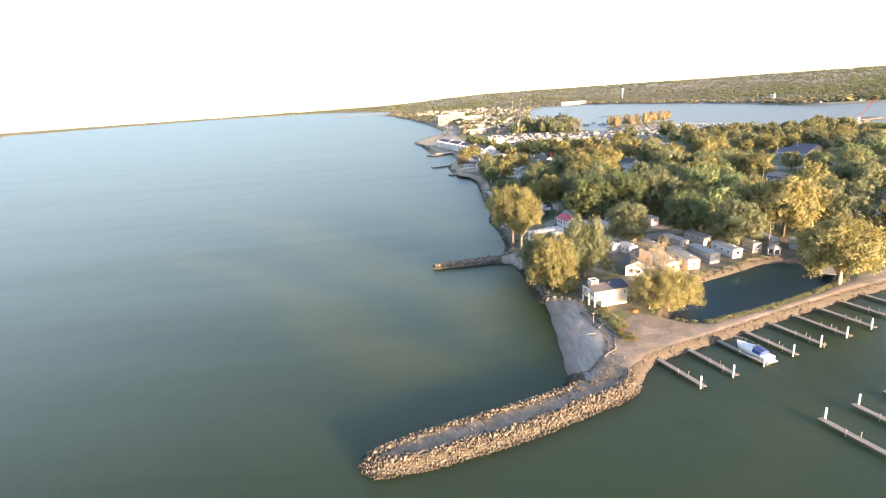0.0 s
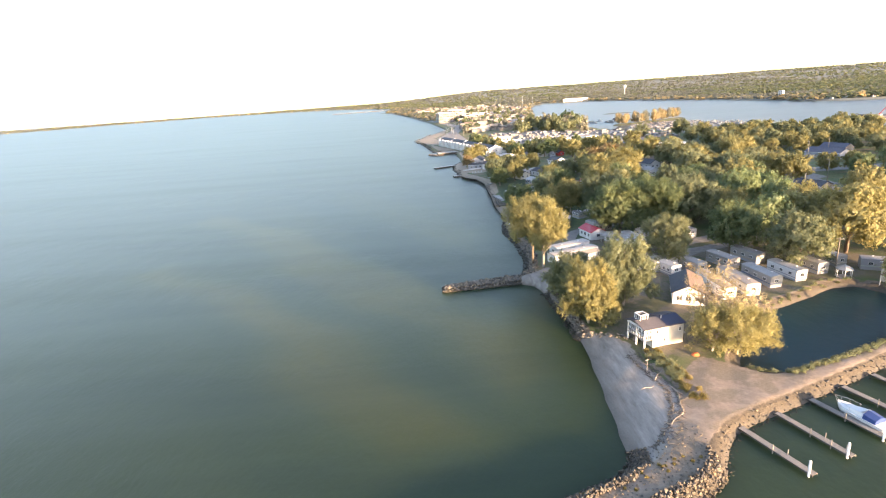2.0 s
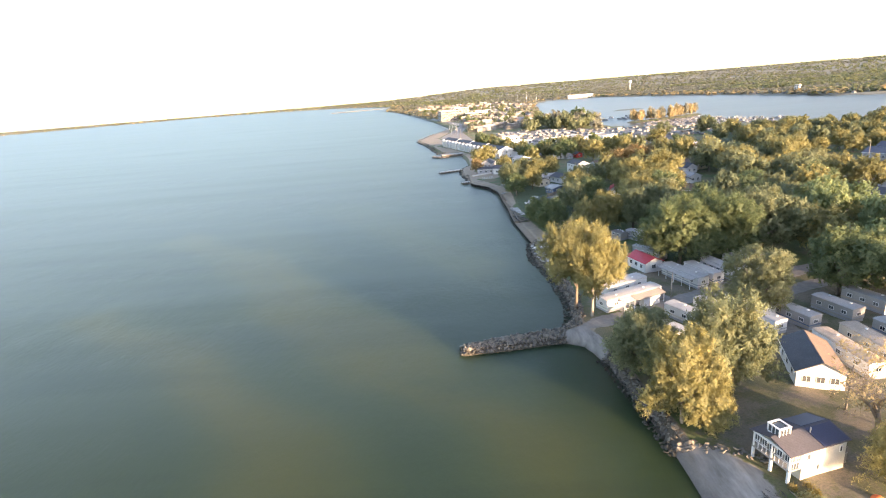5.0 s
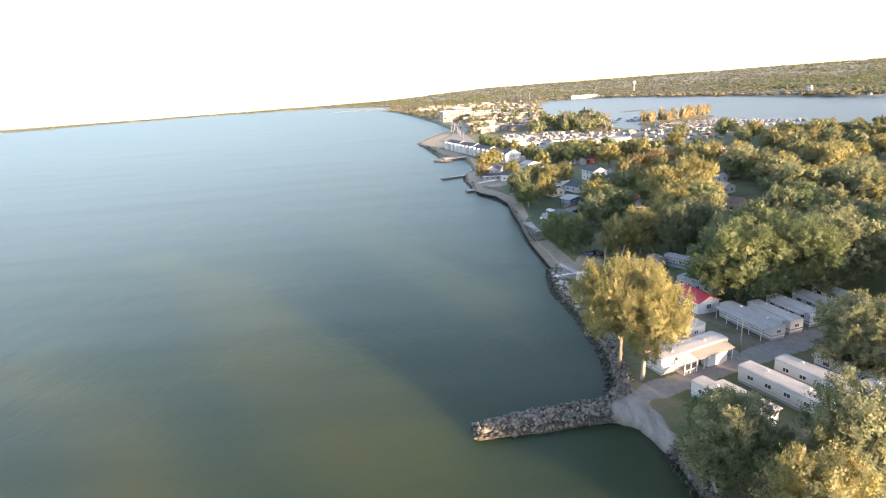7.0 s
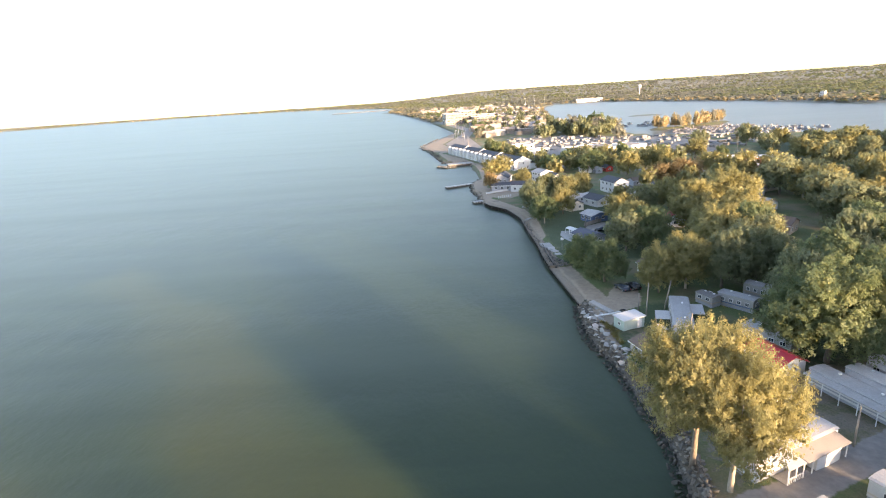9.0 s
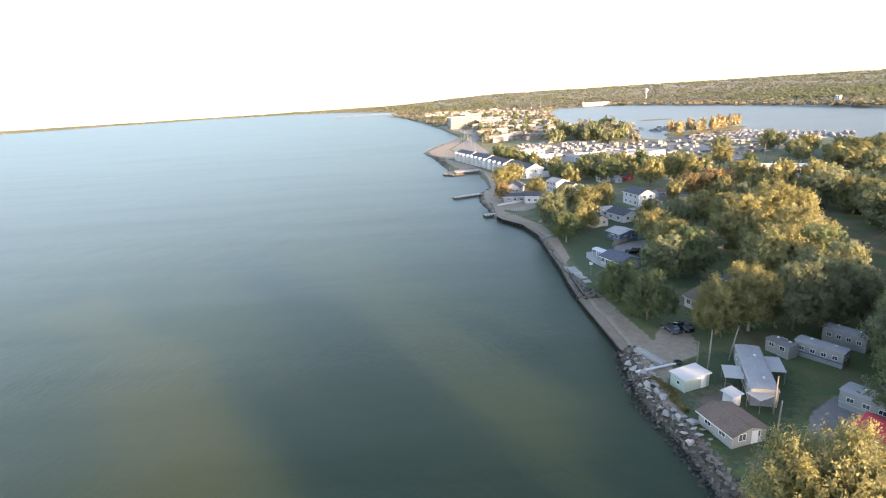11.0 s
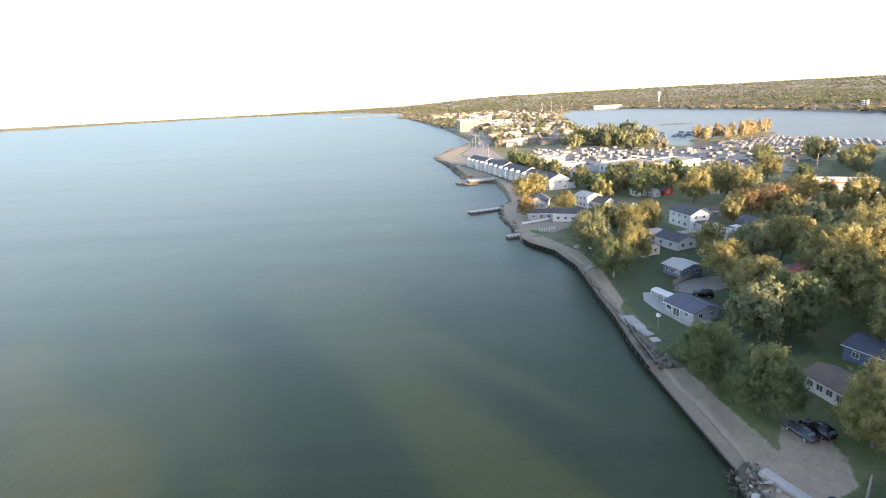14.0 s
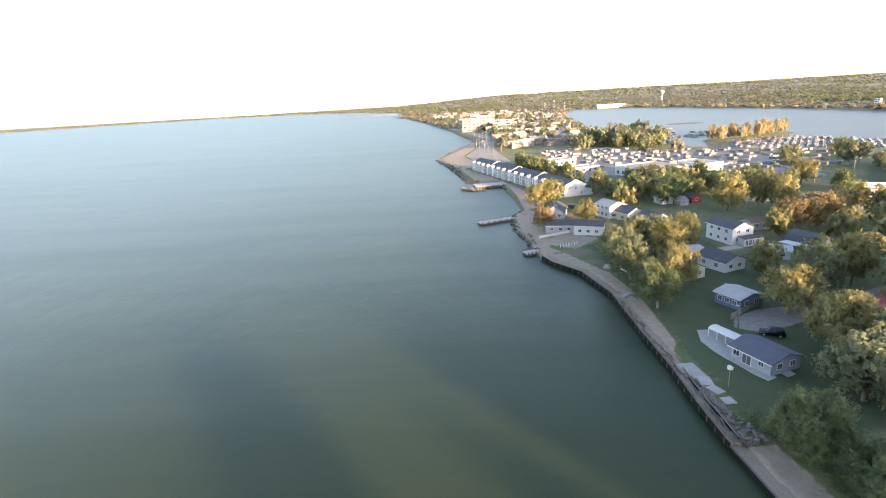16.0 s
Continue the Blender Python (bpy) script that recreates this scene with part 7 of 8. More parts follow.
block("apartment_block", 44.0, 862.0, 10, 22, 30, 19.0, M_DULLTAN, M_FLATROOF, "tan five-storey apartment block", 5, 5, 4, "apartments", 0.75)
block("apartment_block", 66.0, 830.0, 10, 30, 18, 10.0, M_DULLTAN, M_FLATROOF, "cream three-storey apartment block", 3, 5, 4, "apartments", 0.75)
block("long_store", 80.0, 960.0, 70, 16, 90, 7.0, M_WHITE, M_FLATROOF, "long pale store building", 1, 12, 3, "store")
block("long_store", 372.0, 1380.0, 80, 20, 60, 9.0, M_WHITE, M_FLATROOF, "long white building on the far bank", 1, 8, 3, "store")
block("white_tower_block", 556.0, 862.0, 30, 6, 6, 12.0, M_WHITE, M_FLATROOF, "white tower-like building on the far bank", 4, 2, 2, "building")
g = block("garage", 146.0, 342.0, -24, 19, 9, 4.0, M_BRICK, M_WHITE, "red garage with white doors and a pale roof", 1, 2, 0, "garage")
for i in range(4):
    part("roller_door", boxes((-9.5 + 5.0 * i, -6.0 + 5.0 * i, -9 * K / 2 - 0.07, -9 * K / 2 - 0.005, 0, 3.2)), M_WHITE, g)
t = thing("water_tower", 584 * K, 1620 * K, G, 0, "white water tower above far trees", "water tower")
tube_obj("column", [(0, 0, -1), (0, 0, 26)], [2.0, 1.6], M_WHITE, t, 12)
tube_obj("tank", [(0, 0, 24), (0, 0, 27), (0, 0, 32), (0, 0, 35), (0, 0, 36)], [1.7, 5.0, 5.6, 4.2, 0.8], M_WHITE, t, 16)
for x, y, h in [(180, 1150, 34), (205, 1190, 40), (240, 1260, 30), (96, 905, 26)]:
    t = thing("mast", x * K, y * K, G, 0, "tall thin far mast", "mast", "far masts")
    tube_obj("pole", [(0, 0, 0), (0, 0, h * 0.8)], [0.4, 0.2], M_STEEL, t, 6)
    part("head", boxes((-0.8, 0.8, -0.8, 0.8, h * 0.72, h * 0.76)), M_STEEL, t)
t = thing("crane", 352 * K, 432 * K, 0.6, 30, "lattice crane on a work barge", "crane")
part("barge", boxes((-14, 14, -6, 6, -0.6, 1.2)), M_DARKWOOD, t)
part("cab", boxes((-2, 2, -2, 2, 1.2, 4.5)), M_WHITE, t)
bm = bmesh.new()
for sx in (-0.6, 0.6):
    tube(bm, [(sx, 1, 3), (sx * 0.4, -14, 24)], [0.22, 0.15], 5)
for k in range(9):
    u = k / 9
    tube(bm, [(0.6 - 0.36 * u, 1 - 15 * u, 3 + 21 * u), (-0.6 + 0.36 * u, 1 - 15 * (u + 0.1), 3 + 21 * (u + 0.1))], [0.1, 0.1], 4)
part("boom", bm, M_REDPAINT, t)
for x, y, r, l in [(368, 452, 20, 60), (300, 372, 10, 46)]:
    o = to_object("barge", boxes((-l / 2, l / 2, -7, 7, -0.6, 1.6), (-l / 2 + 6, -l / 2 + 16, -4, 4, 1.6, 4.6)), M_DARKWOOD)
    o.matrix_basis = pose(x * K, y * K, 0, 0, 0, r)
    tagged(o, "dark work barge moored in the bay", "barge")


# street lamps along the shore road
lamp0 = thing("street_lamp", 0, 0, 0, 0, "pale steel street lamp along the shore road", "street lamp", "street lamps of the shore road")
tube_obj("pole", [(0, 0, -0.3), (0, 0, 9)], [0.12, 0.07], M_STEEL, lamp0, 6)
part("arm", boxes((-1.8, 0, -0.06, 0.06, 8.8, 8.95)), M_STEEL, lamp0)
ROAD = [(22, 492), (24, 550), (22, 600), (36, 690), (14, 850), (-6, 1000)]
for i in range(16):
    u = 1.2 + i / 16 * 3.7
    (ax, ay), (bx, by) = ROAD[int(u)], ROAD[int(u) + 1]
    x, y = ax + (bx - ax) * (u % 1) - 5 * (i % 2), ay + (by - ay) * (u % 1)
    m = pose(x * K, y * K, G, 0, 0, 180 * (i % 2))
    if i == 0:
        lamp0.matrix_basis = m
    else:
        copy_thing(lamp0, m)


# ---------- marina ----------
def caravan_set():
    out = []
    for k, (w, l, wall, roof) in enumerate([(3.2, 9.0, M_VANWHITE, M_GREYMETAL), (3.0, 7.5, M_VANGREY, M_ZINC), (3.4, 10.0, M_VANWHITE, M_OLDROOF), (3.2, 8.0, M_VANTAN, M_GREYMETAL)]):
        t = thing("caravan", 0, 0, G, 0, "white caravan in the marina park", "caravan", "caravans of the marina park")
        part("body", boxes((-w / 2, w / 2, -l / 2, l / 2, 0.35, 2.2), (-w / 2 + 0.1, w / 2 - 0.1, -l / 2 + 0.1, l / 2 - 0.1, -0.2, 0.35)), wall, t)
        bm = bmesh.new()
        slab(bm, [(-w / 2 - 0.1, -l / 2 - 0.1, 2.2), (0, -l / 2 - 0.1, 2.5), (0, l / 2 + 0.1, 2.5), (-w / 2 - 0.1, l / 2 + 0.1, 2.2)], 0.07)
        slab(bm, [(0, -l / 2 - 0.1, 2.5), (w / 2 + 0.1, -l / 2 - 0.1, 2.2), (w / 2 + 0.1, l / 2 + 0.1, 2.2), (0, l / 2 + 0.1, 2.5)], 0.07)
        part("roof", bm, roof, t)
        part("window", boxes((-w / 2 - 0.03, -w / 2 - 0.003, -l * 0.3, -l * 0.12, 1.2, 1.8)), M_GLASS, t)
        out.append(t)
    return out


CARAVANS = caravan_set()
PARK = [(84, 492), (104, 448), (117, 418), (124, 398), (152, 380), (172, 400), (205, 430), (222, 448), (216, 476), (172, 500), (152, 512), (116, 536), (92, 552)]
cr = random.Random(31)
spots = []
for i in range(-30, 31):
    for j in range(-14, 15):
        u, v = i * 5.2 + cr.uniform(-1.4, 1.4), j * 10.6 + cr.uniform(-2.6, 2.6)
        a = radians(22)
        spots.append((132 + u * math.cos(a) - v * math.sin(a), 468 + u * math.sin(a) + v * math.cos(a)))
inside = signed(np.array(spots), PARK) > 1
first = True
used = 0
for (x, y), ok in zip(spots, inside):
    if ok and cr.random() < 0.74:
        m = pose(x * K, y * K, G, 0, 0, 22 + cr.choice((0, 0, 180, 90)) + cr.uniform(-14, 14)) @ Matrix.Diagonal((cr.uniform(0.7, 1.05), cr.uniform(0.55, 1.0), cr.uniform(0.7, 1.0), 1))
        if used < 4:
            CARAVANS[used].matrix_basis = m
        else:
            copy_thing(CARAVANS[cr.randrange(4)], m)
        used += 1


def small_boat():
    t = thing("moored_boat", 0, 0, 0, 0, "small pale motor boat with a grey cover at the docks", "boat", "boats at the marina docks")
    bm = bmesh.new()
    rings = []
    for u, wd, top in ((-0.5, 0.95, 0.9), (0.1, 1.0, 1.0), (0.35, 0.7, 1.15), (0.5, 0.05, 1.3)):
        rings.append([bm.verts.new(p) for p in ((0, u * 7.5, -0.3), (1.25 * wd, u * 7.5, 0.3), (1.3 * wd, u * 7.5, top), (-1.3 * wd, u * 7.5, top), (-1.25 * wd, u * 7.5, 0.3))])
    for a, b in zip(rings, rings[1:]):
        for k in range(5):
            bm.faces.new((a[k], a[(k + 1) % 5], b[(k + 1) % 5], b[k]))
    bm.faces.new(rings[0][::-1])
    bm.faces.new(rings[-1])
    part("hull", bm, M_OLDBOAT, t)
    part("cabin", boxes((-0.8, 0.8, -0.8, 1.6, 1.0, 1.8)), M_GLASS, t)
    part("cover", boxes((-1.1, 1.1, -3.3, -1.2, 0.95, 1.7)), M_GREYCANVAS, t, "grey canvas cover")
    return t


boat0 = small_boat()
used = 0
for r0 in range(7):
    y0 = 486 + 13 * r0
    x0 = 178 + 4 * r0
    n = 24 - abs(r0 - 2) * 3
    d = thing("marina_dock", x0 * K, y0 * K, 0, -9, "long grey floating marina dock", "dock", "marina docks")
    L = n * 4.6 * K
    part("deck", boxes((0, L, -1.0, 1.0, 0.25, 0.6)), M_DECK, d)
    for i in range(n):
        u = (i + 0.5) * 4.6
        px, py = x0 + u * math.cos(radians(-9)), y0 + u * math.sin(radians(-9))
        part("mooring_post", boxes((u * K + 2.6, u * K + 2.85, -0.15, 0.15, -1.5, 2.6)), M_WOOD, d)
        for s in (-1, 1):
            if cr.random() < 0.62 and land_field(np.array([[px, py + s * 4.6]]))[0] < -1:
                m = pose(px * K - s * math.sin(radians(-9)) * 5.4, py * K + s * 5.4, 0, 0, 0, -9 + (0 if s > 0 else 180) + cr.uniform(-3, 3))
                if used == 0:
                    boat0.matrix_basis = m
                else:
                    copy_thing(boat0, m)
                used += 1
for i in range(34):
    x, y = cr.uniform(168, 232), cr.uniform(600, 650)
    if land_field(np.array([[x, y]]))[0] < -3:
        copy_thing(boat0, pose(x * K, y * K, 0, 0, 0, cr.choice((20, 200)) + cr.uniform(-6, 6)))

# trailers stored on the open ground beside the hotel
for i in range(70):
    x, y = cr.uniform(52, 112), cr.uniform(440, 560)
    if signed(np.array([[x, y]]), LANES[-1])[0] > 2 and math.hypot(x - 56, y - 470) > 15 and math.hypot(x - 62, y - 436) > 14:
        copy_thing(CARAVANS[cr.randrange(4)], pose(x * K, y * K, G, 0, 0, 22 + cr.choice((0, 90, 0)) + cr.uniform(-9, 9)) @ Matrix.Diagonal((0.8, cr.uniform(0.6, 1.0), 0.85, 1)))

# town beyond the park
town0 = thing("town_house", 0, 0, 0, 0, "pale far town house with a gabled roof", "house", "houses of the far town")
part("wall", gable_walls(8, 11, 4.2, 2.4), M_VANWHITE, town0)
part("roof", gable_roof(8, 11, 4.2, 2.4), M_SHINGLE, town0)
part("window", boxes((-4.03, -4.004, -2.4, 2.4, 1.1, 2.6)), M_GLASS, town0)
town1 = thing("town_house", 0, 0, 0, 0, "cream far town shop with a flat roof", "shop", "houses of the far town")
part("wall", boxes((-7, 7, -6, 6, -0.4, 5.2)), M_VANTAN, town1)
part("roof", boxes((-6.7, 6.7, -5.7, 5.7, 5.204, 5.4)), M_FLATROOF, town1)
part("window", boxes((-5.0, 5.0, -6.03, -6.004, 1.4, 3.2)), M_GLASS, town1)
TOWN = [(38, 560), (80, 580), (110, 610), (150, 640), (145, 760), (170, 940), (215, 1190), (150, 1500), (-40, 1540), (-20, 1200), (20, 960), (40, 760)]
placed = 0
tried = 0
while placed < 130 and tried < 4000:
    tried += 1
    x, y = cr.uniform(-40, 215), 560 + 960 * cr.random() ** 1.25
    if signed(np.array([[x, y]]), TOWN)[0] < 3:
        continue
    m = pose(x * K, y * K, G, 0, 0, 10 + cr.choice((0, 90, 180)) + cr.uniform(-6, 6)) @ Matrix.Diagonal((cr.uniform(0.6, 1.3), cr.uniform(0.6, 1.5), cr.uniform(0.6, 1.0), 1))
    src = (town0, town1)[placed % 3 == 1]
    if placed < 2:
        (town0, town1)[placed].matrix_basis = m
    else:
        copy_thing(src, m)
    placed += 1
for i in range(60):
    x, y = cr.uniform(44, 150), cr.uniform(560, 760)
    if signed(np.array([[x, y]]), TOWN)[0] > 2:
        copy_thing(CARAVANS[cr.randrange(4)], pose(x * K, y * K, G, 0, 0, cr.uniform(0, 180)))
for i in range(40):
    x, y = [(-300 - i * 42, 0), (520 + cr.uniform(-10, 60), 760 + cr.uniform(-60, 160))][i % 2]
    if i % 2 == 0:
        y = 3020 - abs(x + 1100) * 0.12 if x < -800 else 2700 + (-x - 300) * 0.6
        while land_field(np.array([[x, y]]))[0] < 4:
            y += 8
    copy_thing(town0, pose(x * K, y * K, G, 0, 0, cr.uniform(0, 180)) @ Matrix.Diagonal((0.75, 0.75, 0.75, 1)))

# small buildings of the town, too many and too far to count
def far_town(label, seed, count, wall, roof, tall):
    r = random.Random(seed)
    parts = ([], []), ([], [])
    made = 0
    while made < count:
        x, y = r.uniform(-40, 215), 590 + 930 * r.random() ** 1.4
        if signed(np.array([[x, y]]), TOWN)[0] < 3:
            continue
        made += 1
        w, l, h, rise = r.uniform(5, 10), r.uniform(7, 16), r.uniform(3, tall), r.choice((0.15, 1.6, 2.2))
        m = pose(x * K, y * K, G, 0, 0, 10 + r.choice((0, 90)) + r.uniform(-5, 5))
        for k, bm in enumerate((gable_walls(w, l, h, rise), gable_roof(w, l, h, rise, 0.3))):
            vs, fs = parts[k]
            bm.verts.index_update()
            n0 = len(vs)
            vs.extend((m @ v.co)[:] for v in bm.verts)
            fs.extend([n0 + v.index for v in f.verts] for f in bm.faces)
            bm.free()
    for (vs, fs), mat, nm in zip(parts, (wall, roof), ("walls", "roofs")):
        me = bpy.data.meshes.new("far_town")
        me.from_pydata(vs, [], fs)
        me.materials.append(mat)
        tagged(new("far_town_" + nm, me), label + " " + nm, "buildings", kind="stuff")


far_town("distant cream town building", 3, 150, M_DULLTAN, M_FLATROOF, 6)
far_town("distant white town building", 4, 120, M_VANGREY, M_GREYMETAL, 5)
far_town("distant tan town building", 5, 110, M_DULLTAN, M_BROWNROOF, 8)

# ---------- woods between the houses ----------
BUILT = [(r[0], r[1], max(r[3], r[4]) * 0.62) for r in HOUSES] + [(66, 298, 7), (45, 334, 5), (79.6, 286.4, 8), (79, 281, 5), (42.2, 159.6, 5), (90, 416, 18), (118, 424, 13), (146, 342, 13)]
HOMES = [(o.location.x / K, o.location.y / K, 5.2) for o in scene.objects if o.name.startswith("mobile_home")]
GLADES = [(140, 205, 15), (112, 168, 9), (150, 222, 12), (178, 250, 15), (146, 280, 9), (158, 283, 11), (108, 263, 8), (97, 248, 7), (168, 270, 10), (195, 255, 12), (148, 325, 14), (135, 318, 10), (150, 303, 13), (134, 300, 8), (60, 240, 5), (88, 222, 5)]
OPEN = BUILT + HOMES + GLADES
tr = random.Random(77)


def fill_woods(poly, spacing, h0, h1, r0, r1, tones, lod, seed, tries=2500):
    xy = np.array(poly)
    ok = lambda p: (signed(p, poly) > 0) & (land_field(p) > 4) & (np.max([signed(p, q) for q in LANES], axis=0) < -2.0)
    for x, y in scatter((xy[:, 0].min(), xy[:, 0].max(), xy[:, 1].min(), xy[:, 1].max()), spacing, ok, seed, tries):
        r = tr.uniform(r0, r1)
        if any((x - a) ** 2 + (y - b) ** 2 < (c + r * 0.55) ** 2 for a, b, c in OPEN):
            continue
        if any((x - a) ** 2 + (y - b) ** 2 < ((c + r) * 0.56) ** 2 for a, b, c in TREE_SPOTS):
            continue
        tone = tr.choice(tones)
        # green crowns in this stretch recoloured gold to look sunlit
        tone = "gold" if tone == "green" and 215 < y < 330 else tone
        tree(x, y, tr.uniform(h0, h1), r, tone, "close" if lod == "mid" and x < 80 and 195 < y < 280 else lod)


fill_woods([(56, 166), (66, 142), (92, 138), (100, 160), (128, 170), (150, 236), (150, 300), (122, 306), (96, 268), (78, 262), (62, 226), (56, 200)], 6.8, 11, 17, 4.8, 7.6, ("olive", "gold", "fresh", "olive", "gold", "green"), "mid", 1)
fill_woods([(92, 138), (110, 116), (170, 140), (240, 220), (236, 262), (160, 250), (140, 200), (128, 170), (100, 160)], 8.6, 9, 14, 4.6, 7.0, ("olive", "gold", "olive", "fresh"), "mid", 2)
fill_woods([(150, 236), (236, 262), (300, 330), (290, 390), (236, 400), (200, 384), (170, 350), (152, 310)], 9.5, 8, 13, 4.6, 7.0, ("olive", "gold", "gold", "olive"), "mid", 3)
fill_woods([(52, 262), (62, 250), (78, 262), (96, 268), (122, 306), (112, 322), (86, 300), (74, 304), (60, 286), (48, 294), (40, 288)], 10.0, 9, 12, 3.6, 5.0, ("olive", "gold", "green"), "mid", 4)
fill_woods([(52, 344), (90, 352), (118, 352), (120, 384), (90, 396), (60, 400), (50, 372)], 8.0, 8, 11, 3.6, 5.0, ("green", "green", "olive", "gold"), "mid", 5)
fill_woods([(46, 400), (58, 400), (50, 450), (38, 490), (34, 470)], 6.0, 6, 9, 2.8, 4.0, ("olive", "green", "gold"), "far", 6)
fill_woods([(80, 505), (112, 500), (160, 560), (160, 600), (120, 590), (84, 560)], 9.0, 11, 17, 5.0, 7.5, ("olive", "woods", "olive"), "far", 7)
fill_woods([(186, 550), (220, 556), (253, 570), (278, 602), (272, 608), (245, 590), (188, 570)], 6.0, 10, 14, 2.8, 4.0, ("bare", "bare", "woods"), "far", 8)
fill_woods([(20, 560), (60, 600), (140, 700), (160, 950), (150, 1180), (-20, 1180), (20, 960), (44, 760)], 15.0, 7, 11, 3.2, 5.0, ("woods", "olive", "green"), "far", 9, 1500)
fill_woods([(330, 340), (460, 360), (460, 440), (400, 420), (312, 376)], 9.0, 8, 12, 4.6, 6.8, ("olive", "gold", "green"), "far", 10)

join_far_trees()

# brush along the dirt road, the pond and the banks
def brush(name, label, spots, size, count, tone, category="bush"):
    r = np.random.default_rng(len(spots) * 7 + count)
    count = int(count * 3.6)
    v = []
    for x, y in spots:
        z = float(land_height(np.array([[x, y]]))[0])
        p = r.normal(scale=(0.45, 0.45, 0.28), size=(count, 3)) * size + np.array([x * K, y * K, z + 0.42 * size])
        t = r.normal(size=(count, 3))
        t[:, 2] += 0.6
        t /= np.linalg.norm(t, axis=1)[:, None]
        b = np.cross(t, r.normal(size=(count, 3)))
        b /= np.linalg.norm(b, axis=1)[:, None]
        s = 0.13 * r.uniform(0.6, 1.4, count)[:, None]
        v.append(np.stack([p - t * s, p + b * s * 0.4, p + t * s, p - b * s * 0.4], 1).reshape(-1, 3))
    v = np.concatenate(v)
    me = from_arrays(name, v, np.arange(len(v)).reshape(-1, 4), LEAF[tone] if tone in LEAF else M_DRYWEED)
    tagged(new(name, me), label, category, kind="stuff")


def along(points, step, jitter, seed):
    r = random.Random(seed)
    out = []
    for (ax, ay), (bx, by) in zip(points, points[1:]):
        n = max(1, int(math.hypot(bx - ax, by - ay) / step))
        for i in range(n):
            u = (i + r.random()) / n
            out.append((ax + (bx - ax) * u + r.uniform(-jitter, jitter), ay + (by - ay) * u + r.uniform(-jitter, jitter)))
    return out


brush("pond_weeds", "tall golden weeds along the pond bank", along([(44, 87.2), (49.6, 84.6), (61, 88.4), (71.9, 92.8), (85.4, 99.3)], 0.30, 0.75, 1), 0.55, 40, "olive", "weeds")
brush("pond_weeds", "green weeds along the far pond bank", along([(58.6, 107.8), (72, 113.6), (78, 117), (84, 117)], 0.9, 0.8, 2), 0.5, 40, "olive", "weeds")
brush("beach_brush", "green and brown brush above the beach", along([(31.6, 92.5), (32.6, 88.5), (33.0, 85.0)], 0.22, 1.2, 3), 0.8, 70, "olive", "bush")
brush("beach_brush", "dry brown brush above the beach", along([(32.4, 94), (33.0, 88), (33.2, 83), (32.8, 79.5)], 0.3, 1.2, 4), 0.6, 50, "dry", "bush")
brush("bank_weeds", "weeds on the jetty top", along([(27.5, 68.5), (20, 66), (10, 62), (2, 59)], 0.7, 1.0, 6), 0.22, 26, "dry", "weeds")
brush("bank_weeds", "yellow weeds beside the pump house", along([(24.6, 180.5), (25.2, 176.6), (24.8, 172)], 0.5, 0.5, 7), 0.6, 50, "dry", "weeds")
brush("garden_shrubs", "green shrubs below the lakeside trees", along([(29.5, 203), (29.8, 208), (28.4, 214), (28.0, 218)], 0.7, 0.9, 8), 1.3, 110, "green", "bush")


# sticks and dry reeds washed up along the head of the beach
r = np.random.default_rng(61)
line = np.array(along([(29.6, 93.5), (29.9, 90), (30.3, 86), (31.2, 82.5), (30.2, 78.5), (27.6, 74), (24.5, 71)], 0.09, 0.0, 62))
line = np.vstack([line + r.normal(scale=0.35, size=line.shape), line + r.normal(scale=0.12, size=line.shape) - np.array([1.3, 0])])
zz = land_height(line)[:, None]
mid = np.column_stack([line * K, zz + 0.05])
az = r.uniform(0, math.tau, len(line))
t = np.column_stack([np.cos(az), np.sin(az), r.normal(scale=0.15, size=len(line))]) * r.uniform(0.2, 0.9, len(line))[:, None]
wd = np.column_stack([-np.sin(az), np.cos(az), np.zeros(len(line))]) * 0.045
up = np.array([0, 0, 0.07])
v = np.stack([mid - t - wd, mid - t + wd, mid + t, mid - t + up], 1).reshape(-1, 3)
n4 = np.arange(len(line))[:, None] * 4
f = np.concatenate([n4 + np.array([[0, 2, 3]]), n4 + np.array([[1, 3, 2]]), n4 + np.array([[0, 1, 2]])])
tagged(new("beach_sticks", from_arrays("beach_sticks", v, f, M_DARKWOOD)), "dark sticks and reeds washed up on the beach", "sticks", kind="stuff")


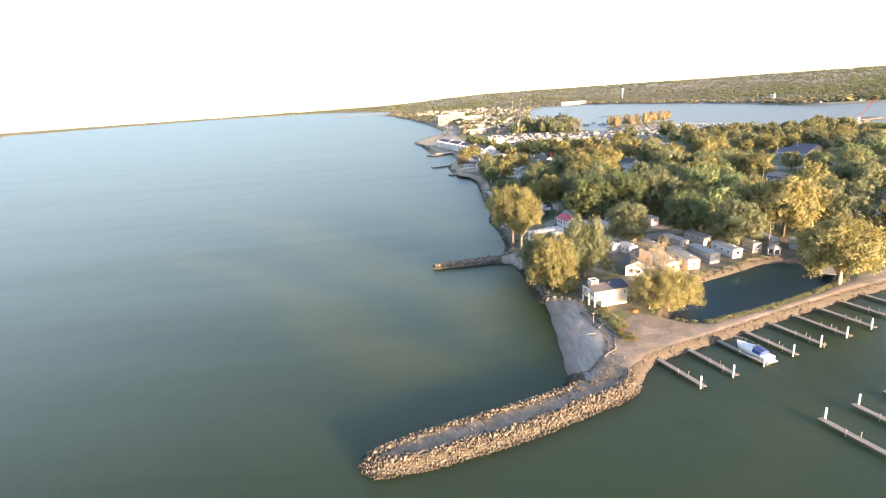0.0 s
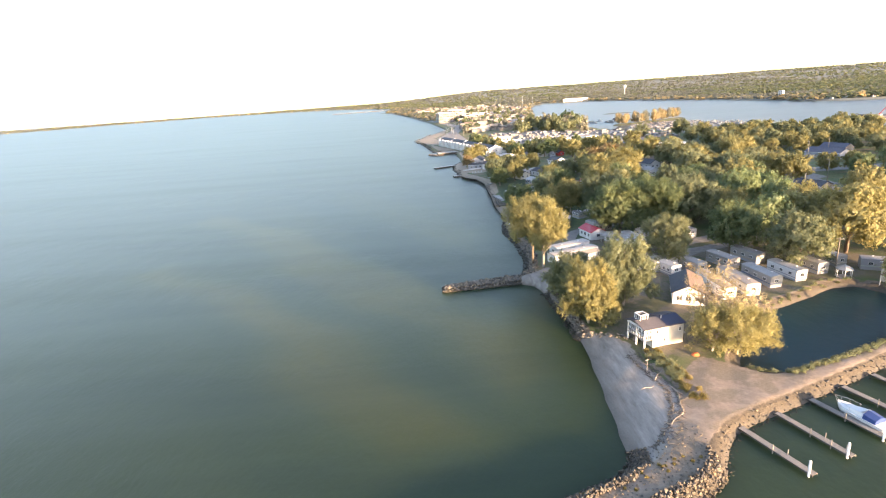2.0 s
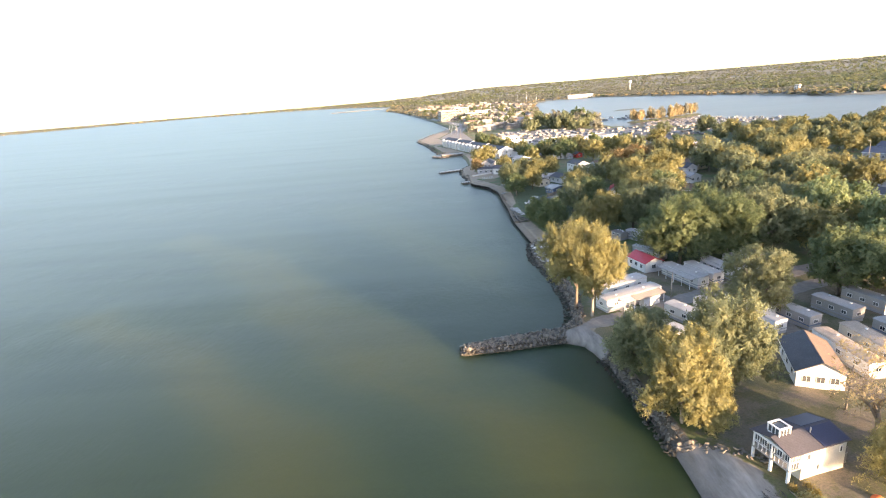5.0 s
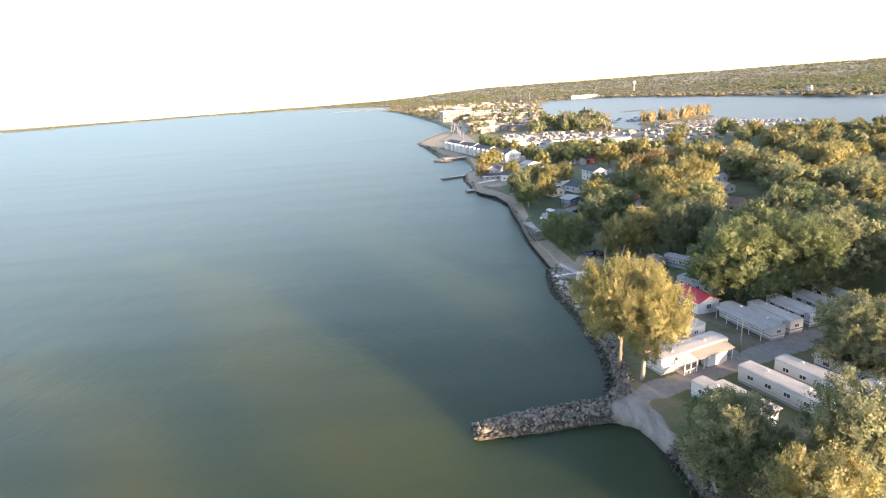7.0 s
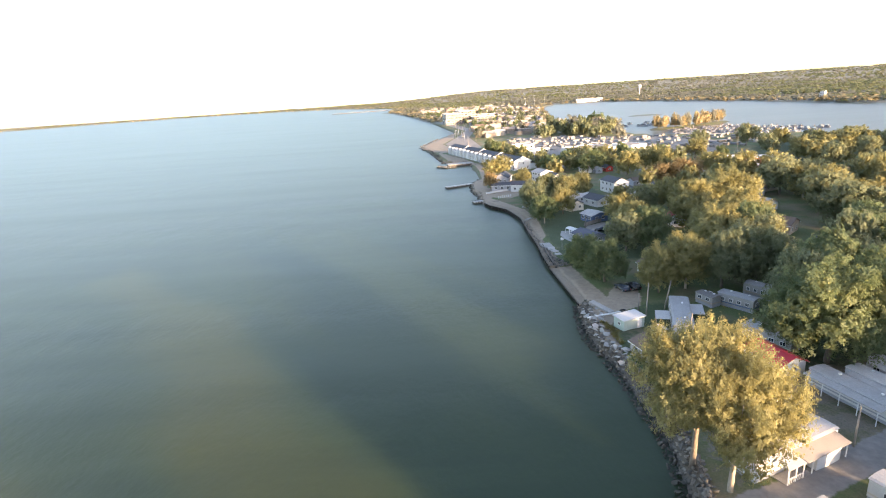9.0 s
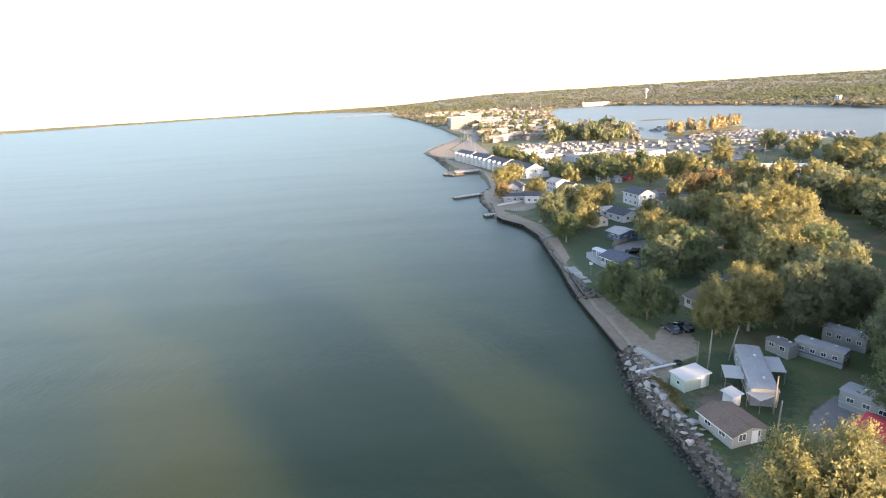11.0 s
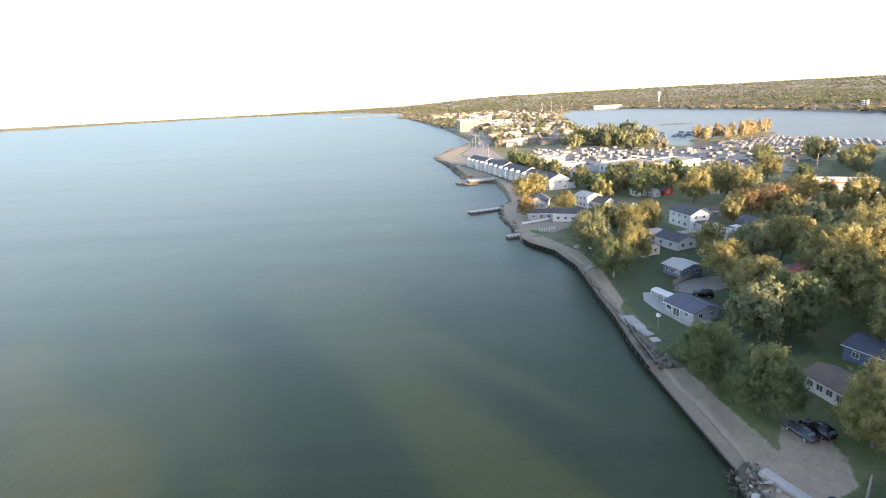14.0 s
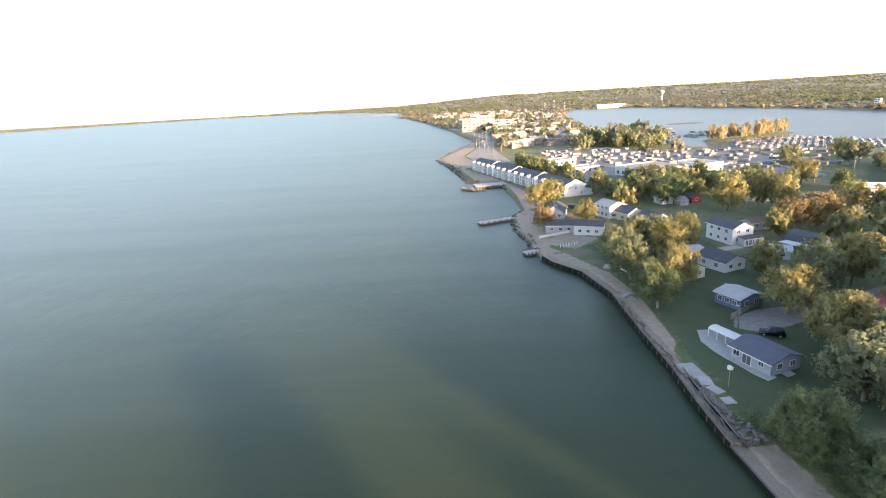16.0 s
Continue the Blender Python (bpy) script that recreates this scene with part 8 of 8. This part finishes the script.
# ---------- far woods ----------
def far_woods():
    r = np.random.default_rng(5)
    n = 42000
    dist = 900 * (4050 / 900) ** r.uniform(0, 1, n)
    ang = np.radians(r.uniform(-48, 62, n))
    p = np.column_stack([dist * np.sin(ang), dist * np.cos(ang)])
    d = land_field(p)
    ok = d > 3
    town = signed(p, TOWN)
    ok &= ~((town > 0) & (r.uniform(0, 1, n) < 0.86))
    stand = np.sin(p[:, 0] * 0.011 + 2.0 * np.sin(p[:, 1] * 0.006)) * np.sin(p[:, 1] * 0.009 + 1.6 * np.sin(p[:, 0] * 0.007))
    field = np.sin(p[:, 0] * 0.021 + 1.0) + np.sin(p[:, 1] * 0.027 + 0.01 * p[:, 0])
    ok &= ~((field > 1.25) & (d > 40))
    p, d, dist, stand = p[ok], d[ok], dist[ok], stand[ok]
    z = land_height(p)
    k = 8
    hgt = r.uniform(6, 10, len(p)) * (1.0 + 0.35 * stand) * np.where(dist > 1900, 0.7, 1.0) * np.where(d < 30, 0.9, 1.0)
    wid = r.uniform(2.2, 4.4, len(p)) * (1 + dist / 3000)
    q = r.normal(size=(len(p), k, 3))
    q /= np.linalg.norm(q, axis=2)[:, :, None]
    pos = q * np.stack([wid, wid, hgt * 0.5], 1)[:, None, :] * r.uniform(0.6, 1.0, (len(p), k, 1))
    pos += np.column_stack([p * K, z + hgt * 0.5])[:, None, :]
    nrm = q * 0.45 + r.normal(scale=0.07, size=q.shape) + np.array([0, 0, 0.65])
    t = np.cross(nrm, r.normal(size=q.shape))
    t /= np.linalg.norm(t, axis=2)[:, :, None]
    b = np.cross(nrm, t)
    b /= np.linalg.norm(b, axis=2)[:, :, None]
    s = (wid * 0.75)[:, None, None] * r.uniform(0.6, 1.2, (len(p), k, 1))
    v = np.stack([pos - t * s, pos + b * s * 0.75, pos + t * s, pos - b * s * 0.75], 2)
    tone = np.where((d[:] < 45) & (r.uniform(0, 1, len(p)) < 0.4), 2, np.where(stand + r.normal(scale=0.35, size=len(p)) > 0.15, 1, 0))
    # the woods tone carries distance haze in its leaf colour
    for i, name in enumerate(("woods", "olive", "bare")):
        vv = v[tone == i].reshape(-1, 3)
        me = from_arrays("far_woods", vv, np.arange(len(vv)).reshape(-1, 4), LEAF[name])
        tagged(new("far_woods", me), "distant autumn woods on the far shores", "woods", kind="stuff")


far_woods()
